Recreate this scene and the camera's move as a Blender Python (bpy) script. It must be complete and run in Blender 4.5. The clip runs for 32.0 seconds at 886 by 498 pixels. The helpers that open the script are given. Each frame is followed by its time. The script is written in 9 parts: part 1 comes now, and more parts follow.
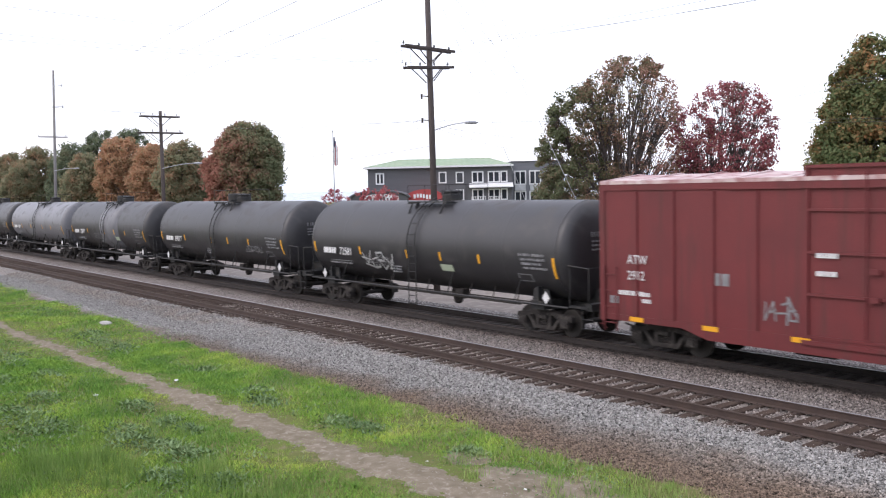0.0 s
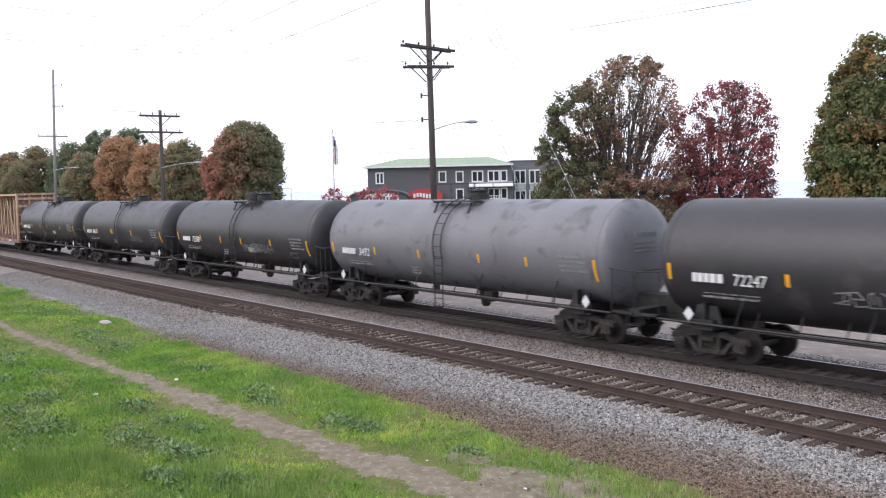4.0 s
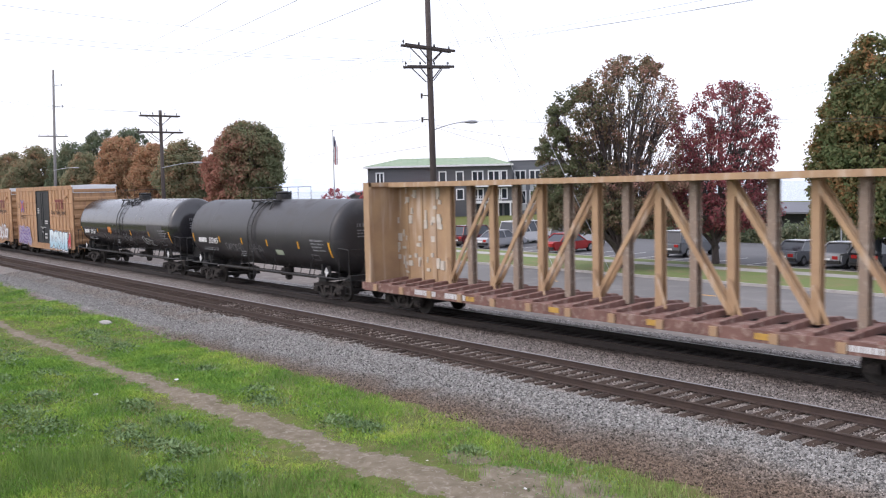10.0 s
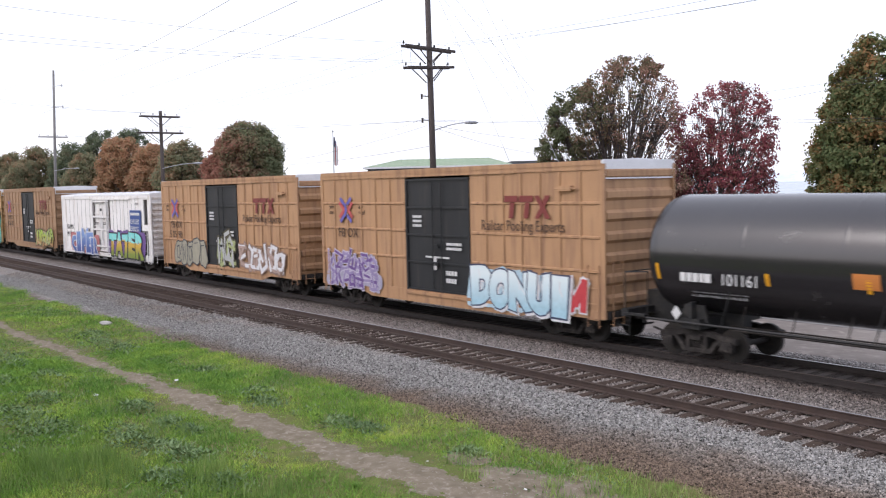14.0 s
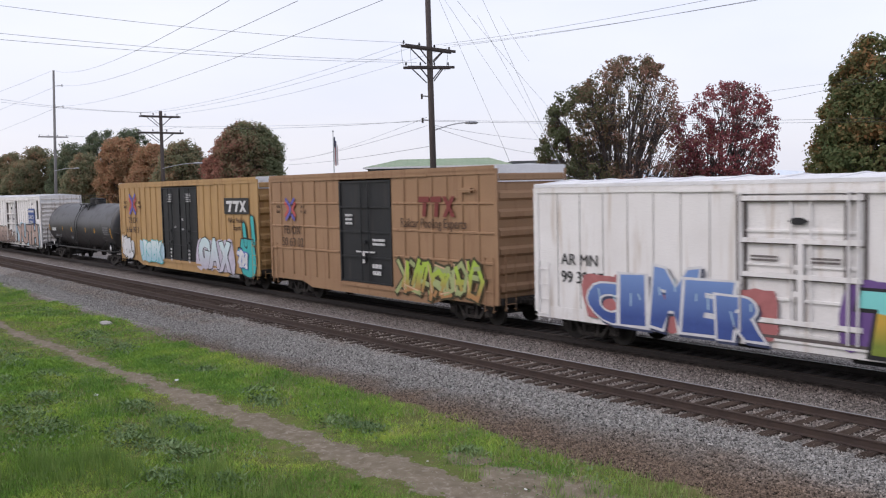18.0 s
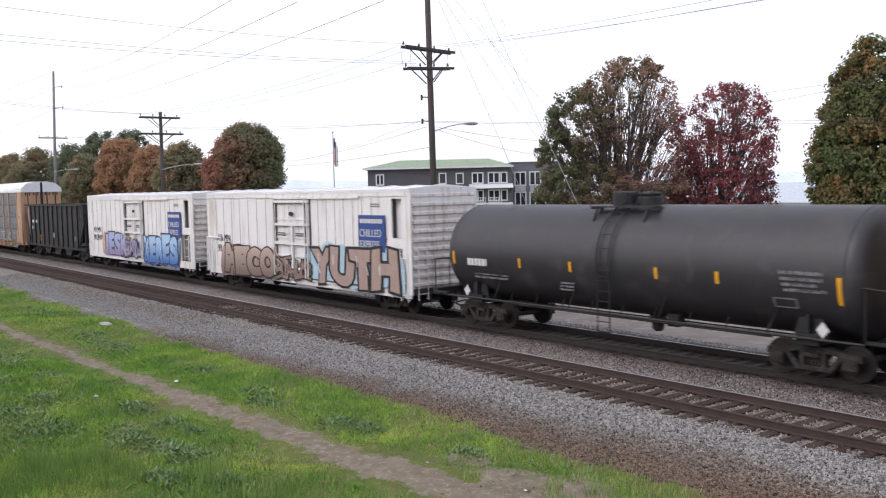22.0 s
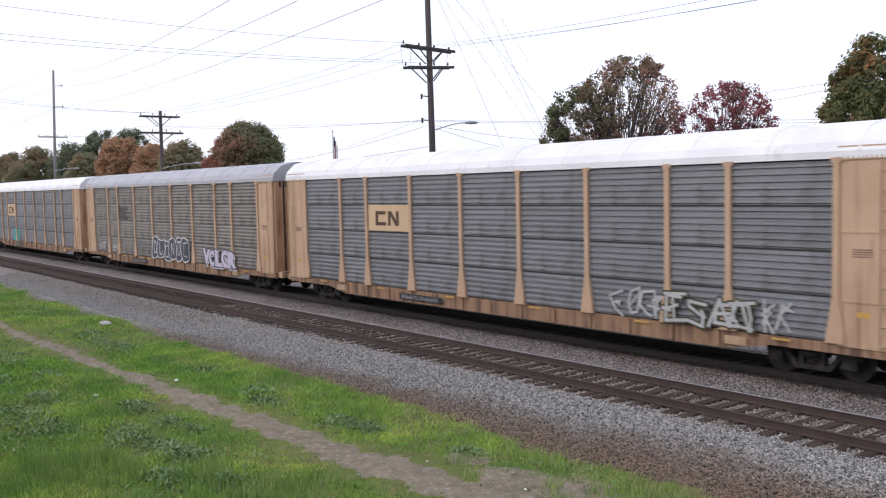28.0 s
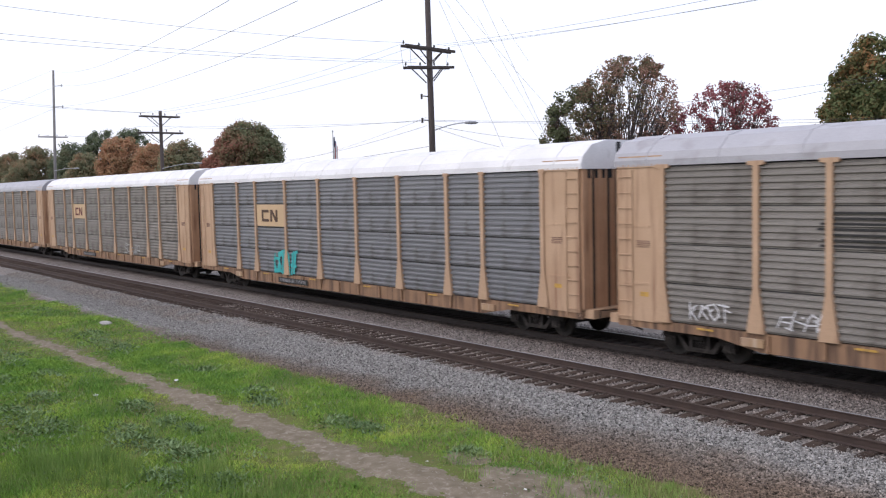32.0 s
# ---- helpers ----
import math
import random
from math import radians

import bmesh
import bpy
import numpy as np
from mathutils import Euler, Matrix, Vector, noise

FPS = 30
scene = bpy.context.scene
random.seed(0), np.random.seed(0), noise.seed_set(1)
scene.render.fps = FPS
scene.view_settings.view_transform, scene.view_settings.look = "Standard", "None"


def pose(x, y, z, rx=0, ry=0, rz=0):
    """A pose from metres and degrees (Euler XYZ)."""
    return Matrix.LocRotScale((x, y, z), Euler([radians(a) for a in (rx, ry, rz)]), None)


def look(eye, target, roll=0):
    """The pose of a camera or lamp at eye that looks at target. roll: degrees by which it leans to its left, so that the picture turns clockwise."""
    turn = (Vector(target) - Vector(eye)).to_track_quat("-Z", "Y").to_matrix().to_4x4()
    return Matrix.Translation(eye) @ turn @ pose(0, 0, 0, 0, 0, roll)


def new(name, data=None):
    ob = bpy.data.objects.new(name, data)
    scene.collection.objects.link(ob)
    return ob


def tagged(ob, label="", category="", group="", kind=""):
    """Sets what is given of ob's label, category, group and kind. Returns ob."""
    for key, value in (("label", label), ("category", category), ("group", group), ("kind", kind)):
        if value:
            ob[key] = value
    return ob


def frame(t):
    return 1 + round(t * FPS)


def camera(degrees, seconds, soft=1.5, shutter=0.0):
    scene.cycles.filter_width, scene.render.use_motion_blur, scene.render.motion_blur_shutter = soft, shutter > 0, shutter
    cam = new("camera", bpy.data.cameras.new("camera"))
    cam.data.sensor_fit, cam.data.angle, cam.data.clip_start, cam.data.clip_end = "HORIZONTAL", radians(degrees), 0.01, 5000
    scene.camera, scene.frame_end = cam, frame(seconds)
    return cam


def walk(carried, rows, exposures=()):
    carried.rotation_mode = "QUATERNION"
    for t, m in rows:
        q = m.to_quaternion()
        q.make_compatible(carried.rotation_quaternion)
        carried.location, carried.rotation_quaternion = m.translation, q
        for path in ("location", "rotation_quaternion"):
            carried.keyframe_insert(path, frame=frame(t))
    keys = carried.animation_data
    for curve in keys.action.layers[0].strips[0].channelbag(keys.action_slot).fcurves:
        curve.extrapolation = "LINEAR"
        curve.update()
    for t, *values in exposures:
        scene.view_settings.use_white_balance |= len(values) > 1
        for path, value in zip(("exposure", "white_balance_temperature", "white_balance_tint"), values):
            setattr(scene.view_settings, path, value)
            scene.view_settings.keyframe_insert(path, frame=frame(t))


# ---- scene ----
from functools import lru_cache

# ---------------------------------------------------------------- camera
cam = camera(51.65, 32.0, soft=1.15, shutter=0.25)
EYE = (0.0, 0.0, 4.548)


def view(dx=0.0, dy=0.0):
    """The tripod's pose; dx, dy: small shakes in degrees (pan to the right, tilt down)."""
    a, b = radians(-51.791 + dx), radians(-3.883 - dy)
    way = Vector((math.sin(a) * math.cos(b), math.cos(a) * math.cos(b), math.sin(b)))
    return look(EYE, Vector(EYE) + way, -1.316)


CAMERA_ROWS = [(0.0, view()), (2.0, view()), (2.6, view(0.05, -0.05)), (3.5, view(0.04, 0.0)),
               (5.2, view(-0.06, 0.11)), (8.0, view(-0.05, 0.11)), (8.7, view(0, 0.07)), (10.0, view(0, 0.04)),
               (11.0, view(0.04, 0.0)), (13.5, view(0.0, 0.0)), (16.5, view(-0.02, 0.0)), (20.0, view(0.0, 0.0)),
               (21.0, view(0.0, -0.06)), (24.0, view(0.0, -0.06)), (24.8, view()), (32.0, view())]
EXPOSURES = [(0.0, 0.50, 6250, 15.0), (2.0, 0.53, 6250, 15.0), (6.0, 0.48, 6200, 15.0), (9.0, 0.40, 6250, 15.0), (14.5, 0.25, 6250, 15.0), (16.5, -0.18, 6300, 15.0),
             (18.0, -0.18, 6300, 15.0), (19.0, 0.05, 6300, 15.0), (20.5, 0.15, 6300, 15.0), (22.0, 0.13, 6300, 15.0), (23.0, -0.23, 6200, 15.0), (25.5, -0.30, 6150, 15.0), (27.5, 0.07, 6150, 15.0), (32.0, 0.07, 6200, 15.0)]
walk(cam, CAMERA_ROWS, EXPOSURES)

# ---------------------------------------------------------------- light: an overcast day
SUN_UP, SUN_ROUND = 42.0, 200.0
world = bpy.data.worlds.new("overcast_sky")
scene.world = world
world.use_nodes = True
wn, wl = world.node_tree.nodes, world.node_tree.links
wn.clear()
sky = wn.new("ShaderNodeTexSky")
sky.sky_type, sky.sun_disc = "NISHITA", False
sky.sun_elevation, sky.sun_rotation = radians(SUN_UP), radians(SUN_ROUND)
sky.dust_density, sky.air_density = 4.0, 1.0
skybg = wn.new("ShaderNodeBackground")
skybg.inputs[1].default_value = 0.06
wl.new(sky.outputs[0], skybg.inputs[0])
cloudtc = wn.new("ShaderNodeTexCoord")
cloudn = wn.new("ShaderNodeTexNoise")
cloudn.inputs["Scale"].default_value, cloudn.inputs["Detail"].default_value = 2.2, 5
cloudmap = wn.new("ShaderNodeMapping")
cloudmap.inputs["Scale"].default_value = (1, 1, 3.5)
wl.new(cloudtc.outputs["Generated"], cloudmap.inputs[0])
wl.new(cloudmap.outputs[0], cloudn.inputs["Vector"])
cloudr = wn.new("ShaderNodeValToRGB")
cloudr.color_ramp.elements[0].position, cloudr.color_ramp.elements[0].color = 0.25, (0.82, 0.84, 0.93, 1)
cloudr.color_ramp.elements[1].position, cloudr.color_ramp.elements[1].color = 0.75, (0.98, 0.98, 1.0, 1)
wl.new(cloudn.outputs[0], cloudr.inputs[0])
cloudbg = wn.new("ShaderNodeBackground")
cloudbg.inputs[1].default_value = 0.98
wl.new(cloudr.outputs[0], cloudbg.inputs[0])
both = wn.new("ShaderNodeAddShader")
wl.new(skybg.outputs[0], both.inputs[0])
wl.new(cloudbg.outputs[0], both.inputs[1])
wout = wn.new("ShaderNodeOutputWorld")
wl.new(both.outputs[0], wout.inputs[0])

sun = new("sun", bpy.data.lights.new("sun", "SUN"))
sun.data.energy, sun.data.angle, sun.data.color = 0.55, radians(25), (1.0, 0.97, 0.92)
_a = radians(SUN_ROUND)
sun.matrix_world = look((0, 0, 50), Vector((0, 0, 50)) - Vector((math.sin(_a) * math.cos(radians(SUN_UP)), math.cos(_a) * math.cos(radians(SUN_UP)), math.sin(radians(SUN_UP)))))


# ---------------------------------------------------------------- materials
def surf(name, col, rough=0.6, metal=0.0, col2=None, var=0.5, scale=1.5, fine=30.0, bump=0.15, dirt=None, dirt_at=0.58,
         streak=False, rnd=0.0, squash=(1, 1, 1), spec=0.4):
    """A surface: two scales of noise between col and col2, patches of dirt, fine bump."""
    m = bpy.data.materials.new(name)
    m.use_nodes = True
    n, l = m.node_tree.nodes, m.node_tree.links
    b = n["Principled BSDF"]
    b.inputs["Roughness"].default_value, b.inputs["Metallic"].default_value = rough, metal
    b.inputs["Specular IOR Level"].default_value = spec
    tc = n.new("ShaderNodeTexCoord")
    mp = n.new("ShaderNodeMapping")
    mp.inputs["Scale"].default_value = squash
    l.new(tc.outputs["Object"], mp.inputs[0])

    def noisy(s, detail, dist=0.0):
        t = n.new("ShaderNodeTexNoise")
        t.inputs["Scale"].default_value, t.inputs["Detail"].default_value, t.inputs["Distortion"].default_value = s, detail, dist
        l.new(mp.outputs[0], t.inputs["Vector"])
        return t.outputs[0]

    def mix(fac, a, c):
        x = n.new("ShaderNodeMix")
        x.data_type = "RGBA"
        for sock, v in ((x.inputs[0], fac), (x.inputs[6], a), (x.inputs[7], c)):
            if hasattr(v, "is_linked"):
                l.new(v, sock)
            else:
                sock.default_value = (*v, 1) if isinstance(v, tuple) else v
        return x.outputs[2]

    def ramp(src, lo, hi):
        r = n.new("ShaderNodeMapRange")
        r.inputs["From Min"].default_value, r.inputs["From Max"].default_value = lo, hi
        l.new(src, r.inputs[0])
        return r.outputs[0]

    col2 = col2 or tuple(c * (1 - 0.45 * var) for c in col)
    big = noisy(scale, 4)
    small = noisy(fine, 3)
    c = mix(ramp(big, 0.32, 0.68), col, col2)
    c = mix(ramp(small, 0.45, 0.9), c, tuple(x * 0.75 for x in col))
    if rnd:
        oi = n.new("ShaderNodeObjectInfo")
        hs = n.new("ShaderNodeHueSaturation")
        l.new(c, hs.inputs["Color"])
        rr = n.new("ShaderNodeMapRange")
        rr.inputs["To Min"].default_value, rr.inputs["To Max"].default_value = 1 - rnd, 1 + rnd
        l.new(oi.outputs["Random"], rr.inputs[0])
        l.new(rr.outputs[0], hs.inputs["Value"])
        c = hs.outputs[0]
    if dirt:
        if streak:
            keep = mp
            mp = n.new("ShaderNodeMapping")
            mp.inputs["Scale"].default_value = (3.0, 3.0, 0.25)
            l.new(tc.outputs["Object"], mp.inputs[0])
            d = noisy(1.6, 5, 0.3)
            mp = keep
        else:
            d = noisy(scale * 2.3, 6, 0.6)
        c = mix(ramp(d, dirt_at - 0.06, dirt_at + 0.16), c, dirt)
        rr = n.new("ShaderNodeMapRange")
        rr.inputs["From Min"].default_value, rr.inputs["From Max"].default_value = dirt_at - 0.06, dirt_at + 0.16
        rr.inputs["To Min"].default_value, rr.inputs["To Max"].default_value = rough, min(1, rough + 0.25)
        l.new(d, rr.inputs[0])
        l.new(rr.outputs[0], b.inputs["Roughness"])
    l.new(c, b.inputs["Base Color"])
    if bump:
        bp = n.new("ShaderNodeBump")
        bp.inputs["Strength"].default_value, bp.inputs["Distance"].default_value = bump, 0.02
        l.new(small, bp.inputs["Height"])
        l.new(bp.outputs[0], b.inputs["Normal"])
    return m


M = {}
M["tank"] = surf("tank_black", (0.031, 0.03, 0.033), 0.45, spec=0.48, dirt=(0.06, 0.056, 0.055), dirt_at=0.6, scale=0.6, fine=12, bump=0.04)
M["tank_gloss"] = surf("tank_glossy_black", (0.022, 0.021, 0.024), 0.2, dirt=(0.05, 0.047, 0.047), dirt_at=0.66, scale=0.6, fine=12, bump=0.02, spec=0.8)
M["tank_grey"] = surf("tank_grey", (0.16, 0.16, 0.175), 0.45, dirt=(0.06, 0.06, 0.06), dirt_at=0.62, scale=0.6, fine=12, bump=0.04)
M["tank_band"] = surf("band_pale_grey", (0.17, 0.17, 0.185), 0.5, col2=(0.10, 0.10, 0.11), dirt=(0.06, 0.06, 0.062), dirt_at=0.62, scale=0.9, fine=9, bump=0.04, streak=True)
M["tank_stain"] = surf("scuffed_grey_stain", (0.06, 0.058, 0.06), 0.55, col2=(0.035, 0.033, 0.036), dirt=(0.10, 0.098, 0.10), dirt_at=0.6, scale=2.0, fine=9, bump=0.04, streak=True)
M["black"] = surf("black_steel", (0.018, 0.018, 0.019), 0.6, dirt=(0.05, 0.045, 0.04), scale=2)
M["under"] = surf("grimy_running_gear", (0.04, 0.036, 0.034), 0.85, spec=0.2, col2=(0.024, 0.021, 0.02), dirt=(0.085, 0.074, 0.067), scale=3)
M["wheel"] = surf("wheel_steel", (0.024, 0.021, 0.019), 0.7, 0.1, dirt=(0.05, 0.04, 0.033), scale=5)
M["yellow"] = surf("yellow_reflective", (0.75, 0.36, 0.015), 0.5, var=0.2, bump=0.0)
M["white"] = surf("white_lettering", (0.62, 0.62, 0.62), 0.6, var=0.2, bump=0.0)
M["dim_white"] = surf("worn_white_lettering", (0.24, 0.24, 0.25), 0.7, var=0.8, scale=4, bump=0.0)
M["red"] = surf("boxcar_red", (0.14, 0.022, 0.024), 0.6, col2=(0.105, 0.018, 0.02), dirt=(0.09, 0.03, 0.028), streak=True, scale=0.8)
M["tan"] = surf("boxcar_tan", (0.43, 0.25, 0.13), 0.6, col2=(0.37, 0.21, 0.11), dirt=(0.26, 0.15, 0.092), streak=True, dirt_at=0.53, scale=0.7)
M["tan_brown"] = surf("boxcar_dull_tan", (0.33, 0.2, 0.112), 0.65, col2=(0.28, 0.165, 0.092), dirt=(0.22, 0.12, 0.07), streak=True, dirt_at=0.6, scale=0.7)
M["tan_yellow"] = surf("boxcar_yellow", (0.44, 0.275, 0.115), 0.6, col2=(0.385, 0.235, 0.1), dirt=(0.29, 0.17, 0.085), streak=True, dirt_at=0.58, scale=0.7)
M["door_black"] = surf("door_black", (0.014, 0.0155, 0.018), 0.6, dirt=(0.045, 0.041, 0.04), streak=True, scale=0.9)
M["roof_white"] = surf("roof_galvanised", (0.78, 0.78, 0.80), 0.5, col2=(0.66, 0.66, 0.68), dirt=(0.45, 0.44, 0.43), dirt_at=0.68, scale=1.0)
M["roof_red"] = surf("roof_rusty_white", (0.55, 0.47, 0.46), 0.6, col2=(0.36, 0.2, 0.2), dirt=(0.25, 0.1, 0.1), dirt_at=0.55, scale=1.0)
M["roof_grey"] = surf("roof_grey", (0.40, 0.40, 0.43), 0.55, col2=(0.34, 0.34, 0.37), dirt=(0.28, 0.27, 0.28), dirt_at=0.62, scale=0.8)
M["reefer"] = surf("reefer_white", (0.78, 0.765, 0.76), 0.5, col2=(0.71, 0.69, 0.68), dirt=(0.50, 0.43, 0.37), streak=True, dirt_at=0.6, scale=0.8)
M["rack_frame"] = surf("rack_tan", (0.49, 0.335, 0.22), 0.6, col2=(0.43, 0.285, 0.18), dirt=(0.28, 0.165, 0.105), streak=True, dirt_at=0.6, scale=0.9)
M["rack_sill"] = surf("rack_sill_grimy", (0.32, 0.195, 0.115), 0.7, col2=(0.23, 0.135, 0.08), dirt=(0.10, 0.065, 0.048), streak=True, dirt_at=0.5, scale=0.9)
M["rack_panel"] = surf("rack_galvanised", (0.23, 0.235, 0.25), 0.5, 0.3, col2=(0.19, 0.195, 0.21), dirt=(0.15, 0.145, 0.145), dirt_at=0.6, scale=0.7, rnd=0.07)
M["rack_panel_dull"] = surf("rack_weathered", (0.25, 0.235, 0.215), 0.6, 0.2, col2=(0.2, 0.185, 0.17), dirt=(0.16, 0.145, 0.13), dirt_at=0.56, scale=0.7, rnd=0.06)
M["cb"] = surf("centerbeam_ochre", (0.43, 0.29, 0.165), 0.75, col2=(0.34, 0.22, 0.135), dirt=(0.52, 0.43, 0.35), dirt_at=0.58, scale=1.5, streak=True)
M["cb_dark"] = surf("centerbeam_weathered", (0.24, 0.19, 0.155), 0.75, col2=(0.27, 0.20, 0.15), dirt=(0.42, 0.37, 0.32), dirt_at=0.6, scale=2.5)
M["deck"] = surf("deck_red_brown", (0.21, 0.115, 0.095), 0.85, col2=(0.14, 0.075, 0.062), dirt=(0.34, 0.255, 0.22), dirt_at=0.57, scale=2.4)
M["wrapping"] = surf("pale_stencil", (0.6, 0.55, 0.48), 0.8, var=0.5, scale=6, bump=0)
M["hopper"] = surf("hopper_black", (0.023, 0.023, 0.025), 0.65, dirt=(0.06, 0.05, 0.045), streak=True, scale=0.9)
M["rail"] = surf("rail_rust", (0.062, 0.041, 0.033), 0.75, col2=(0.045, 0.03, 0.026), scale=4, fine=60)
# far track's rails: the train's shade is put into this darker colour
M["rail_oily_shade"] = surf("rail_oily_shade", (0.03, 0.023, 0.021), 0.7, col2=(0.022, 0.018, 0.017), scale=4, fine=60)
# sky glint painted as brighter metal on one rail, its partner kept dull
M["railtop"] = surf("rail_polished_glint_head", (0.42, 0.41, 0.42), 0.4, 0.9, var=0.2, bump=0.0)
M["railtop_far"] = surf("rail_bright_glint_head", (0.66, 0.65, 0.66), 0.32, 0.95, var=0.15, bump=0.0)
# oil plus the shade under the train, both in the sleepers' colour
M["tie_oily_shade"] = surf("oily_shaded_sleeper", (0.045, 0.036, 0.032), 0.85, col2=(0.03, 0.025, 0.022), dirt=(0.075, 0.06, 0.05), scale=3, fine=40, rnd=0.25, squash=(6, 1, 1), bump=0.4)
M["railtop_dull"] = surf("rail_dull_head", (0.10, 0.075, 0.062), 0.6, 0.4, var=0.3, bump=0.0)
M["tie"] = surf("weathered_sleeper", (0.066, 0.047, 0.037), 0.9, spec=0.1, col2=(0.046, 0.033, 0.027), dirt=(0.10, 0.075, 0.06), scale=3, fine=40, rnd=0.25, squash=(6, 1, 1), bump=0.4)
M["plate"] = surf("tie_plate", (0.06, 0.04, 0.032), 0.8)
M["asphalt"] = surf("asphalt", (0.19, 0.183, 0.178), 0.9, spec=0.15, col2=(0.155, 0.15, 0.147), dirt=(0.235, 0.225, 0.215), scale=0.25, fine=50)
M["lot"] = surf("parking_asphalt", (0.13, 0.13, 0.135), 0.9, col2=(0.1, 0.1, 0.105), scale=0.3, fine=50)
M["concrete"] = surf("concrete", (0.42, 0.40, 0.38), 0.85, dirt=(0.3, 0.28, 0.26), scale=0.8)
M["paint"] = surf("road_paint", (0.7, 0.7, 0.68), 0.7, dirt=(0.35, 0.35, 0.34), scale=2)
M["wood_pole"] = surf("creosoted_pole", (0.075, 0.06, 0.055), 0.85, col2=(0.055, 0.045, 0.042), scale=2, fine=25, squash=(4, 4, 0.4), bump=0.3)
M["wood_pole_grey"] = surf("grey_weathered_pole", (0.24, 0.23, 0.225), 0.85, scale=2, fine=25, squash=(4, 4, 0.4), bump=0.3)
M["galv"] = surf("galvanised_steel", (0.45, 0.46, 0.48), 0.45, 0.6, var=0.3)
M["wire"] = surf("cable", (0.06, 0.06, 0.065), 0.7, bump=0)
M["siding"] = surf("grey_siding", (0.115, 0.115, 0.125), 0.8, col2=(0.1, 0.1, 0.108), scale=0.4, fine=10, squash=(0.4, 0.4, 4))
M["siding_pale"] = surf("pale_grey_siding", (0.17, 0.175, 0.195), 0.8, scale=0.4, fine=10, squash=(0.4, 0.4, 4))
M["siding_red"] = surf("red_siding", (0.42, 0.07, 0.07), 0.8, scale=0.5, fine=10)
M["roof_green"] = surf("green_metal_roof", (0.29, 0.36, 0.25), 0.7, spec=0.2, col2=(0.25, 0.34, 0.23), dirt=(0.36, 0.42, 0.31), scale=0.5)
M["trim"] = surf("white_trim", (0.74, 0.74, 0.75), 0.6, var=0.25)
M["dark_glass"] = surf("dark_window_glass", (0.03, 0.035, 0.045), 0.08, var=0.3, bump=0, spec=0.6)
M["tyre"] = surf("tyre_rubber", (0.02, 0.02, 0.02), 0.85)
M["chrome"] = surf("bright_metal", (0.5, 0.5, 0.52), 0.25, 0.9, var=0.2, bump=0)
M["lamp_red"] = surf("red_lamp_lens", (0.4, 0.02, 0.02), 0.25, var=0.2, bump=0)


# ---------------------------------------------------------------- mesh helpers
def box(bm, x0, x1, y0, y1, z0, z1):
    v = [bm.verts.new(p) for p in ((x0, y0, z0), (x1, y0, z0), (x1, y1, z0), (x0, y1, z0), (x0, y0, z1), (x1, y0, z1), (x1, y1, z1), (x0, y1, z1))]
    for f in ((3, 2, 1, 0), (4, 5, 6, 7), (0, 1, 5, 4), (1, 2, 6, 5), (2, 3, 7, 6), (3, 0, 4, 7)):
        bm.faces.new([v[i] for i in f])


def bar(bm, a, b, r, n=6, r2=None):
    """A round bar from a to b."""
    a, b = Vector(a), Vector(b)
    q = (b - a).to_track_quat("Z", "Y")
    rings = []
    for p, rad in ((a, r), (b, r if r2 is None else r2)):
        rings.append([bm.verts.new(p + q @ Vector((rad * math.cos(2 * math.pi * i / n), rad * math.sin(2 * math.pi * i / n), 0))) for i in range(n)])
    for i in range(n):
        j = (i + 1) % n
        bm.faces.new((rings[0][i], rings[0][j], rings[1][j], rings[1][i]))
    bm.faces.new(rings[0][::-1])
    bm.faces.new(rings[1])


def beam(bm, a, b, w, h):
    """A square bar from a to b, w wide and h deep."""
    a, b = Vector(a), Vector(b)
    q = (b - a).to_track_quat("Z", "Y")
    r = [[bm.verts.new(p + q @ Vector((sx * w / 2, sy * h / 2, 0))) for sx, sy in ((-1, -1), (1, -1), (1, 1), (-1, 1))] for p in (a, b)]
    for i in range(4):
        j = (i + 1) % 4
        bm.faces.new((r[0][i], r[0][j], r[1][j], r[1][i]))
    bm.faces.new(r[0][::-1])
    bm.faces.new(r[1])


def plate(bm, pts, y0, y1):
    """A plate: the outline pts (x, z), from y0 to y1."""
    a = [bm.verts.new((x, y0, z)) for x, z in pts]
    b = [bm.verts.new((x, y1, z)) for x, z in pts]
    n = len(pts)
    bm.faces.new(a)
    bm.faces.new(b[::-1])
    for i in range(n):
        j = (i + 1) % n
        bm.faces.new((a[j], a[i], b[i], b[j]))


def slab(bm, pts, z0, z1):
    """A slab: the outline pts (x, y), from z0 to z1."""
    a = [bm.verts.new((x, y, z0)) for x, y in pts]
    b = [bm.verts.new((x, y, z1)) for x, y in pts]
    n = len(pts)
    bm.faces.new(a[::-1])
    bm.faces.new(b)
    for i in range(n):
        j = (i + 1) % n
        bm.faces.new((a[i], a[j], b[j], b[i]))


def cross(bm, prof, x0, x1):
    """A bar along x: the outline prof (y, z), from x0 to x1."""
    a = [bm.verts.new((x0, y, z)) for y, z in prof]
    b = [bm.verts.new((x1, y, z)) for y, z in prof]
    n = len(prof)
    bm.faces.new(a)
    bm.faces.new(b[::-1])
    for i in range(n):
        j = (i + 1) % n
        bm.faces.new((a[j], a[i], b[i], b[j]))


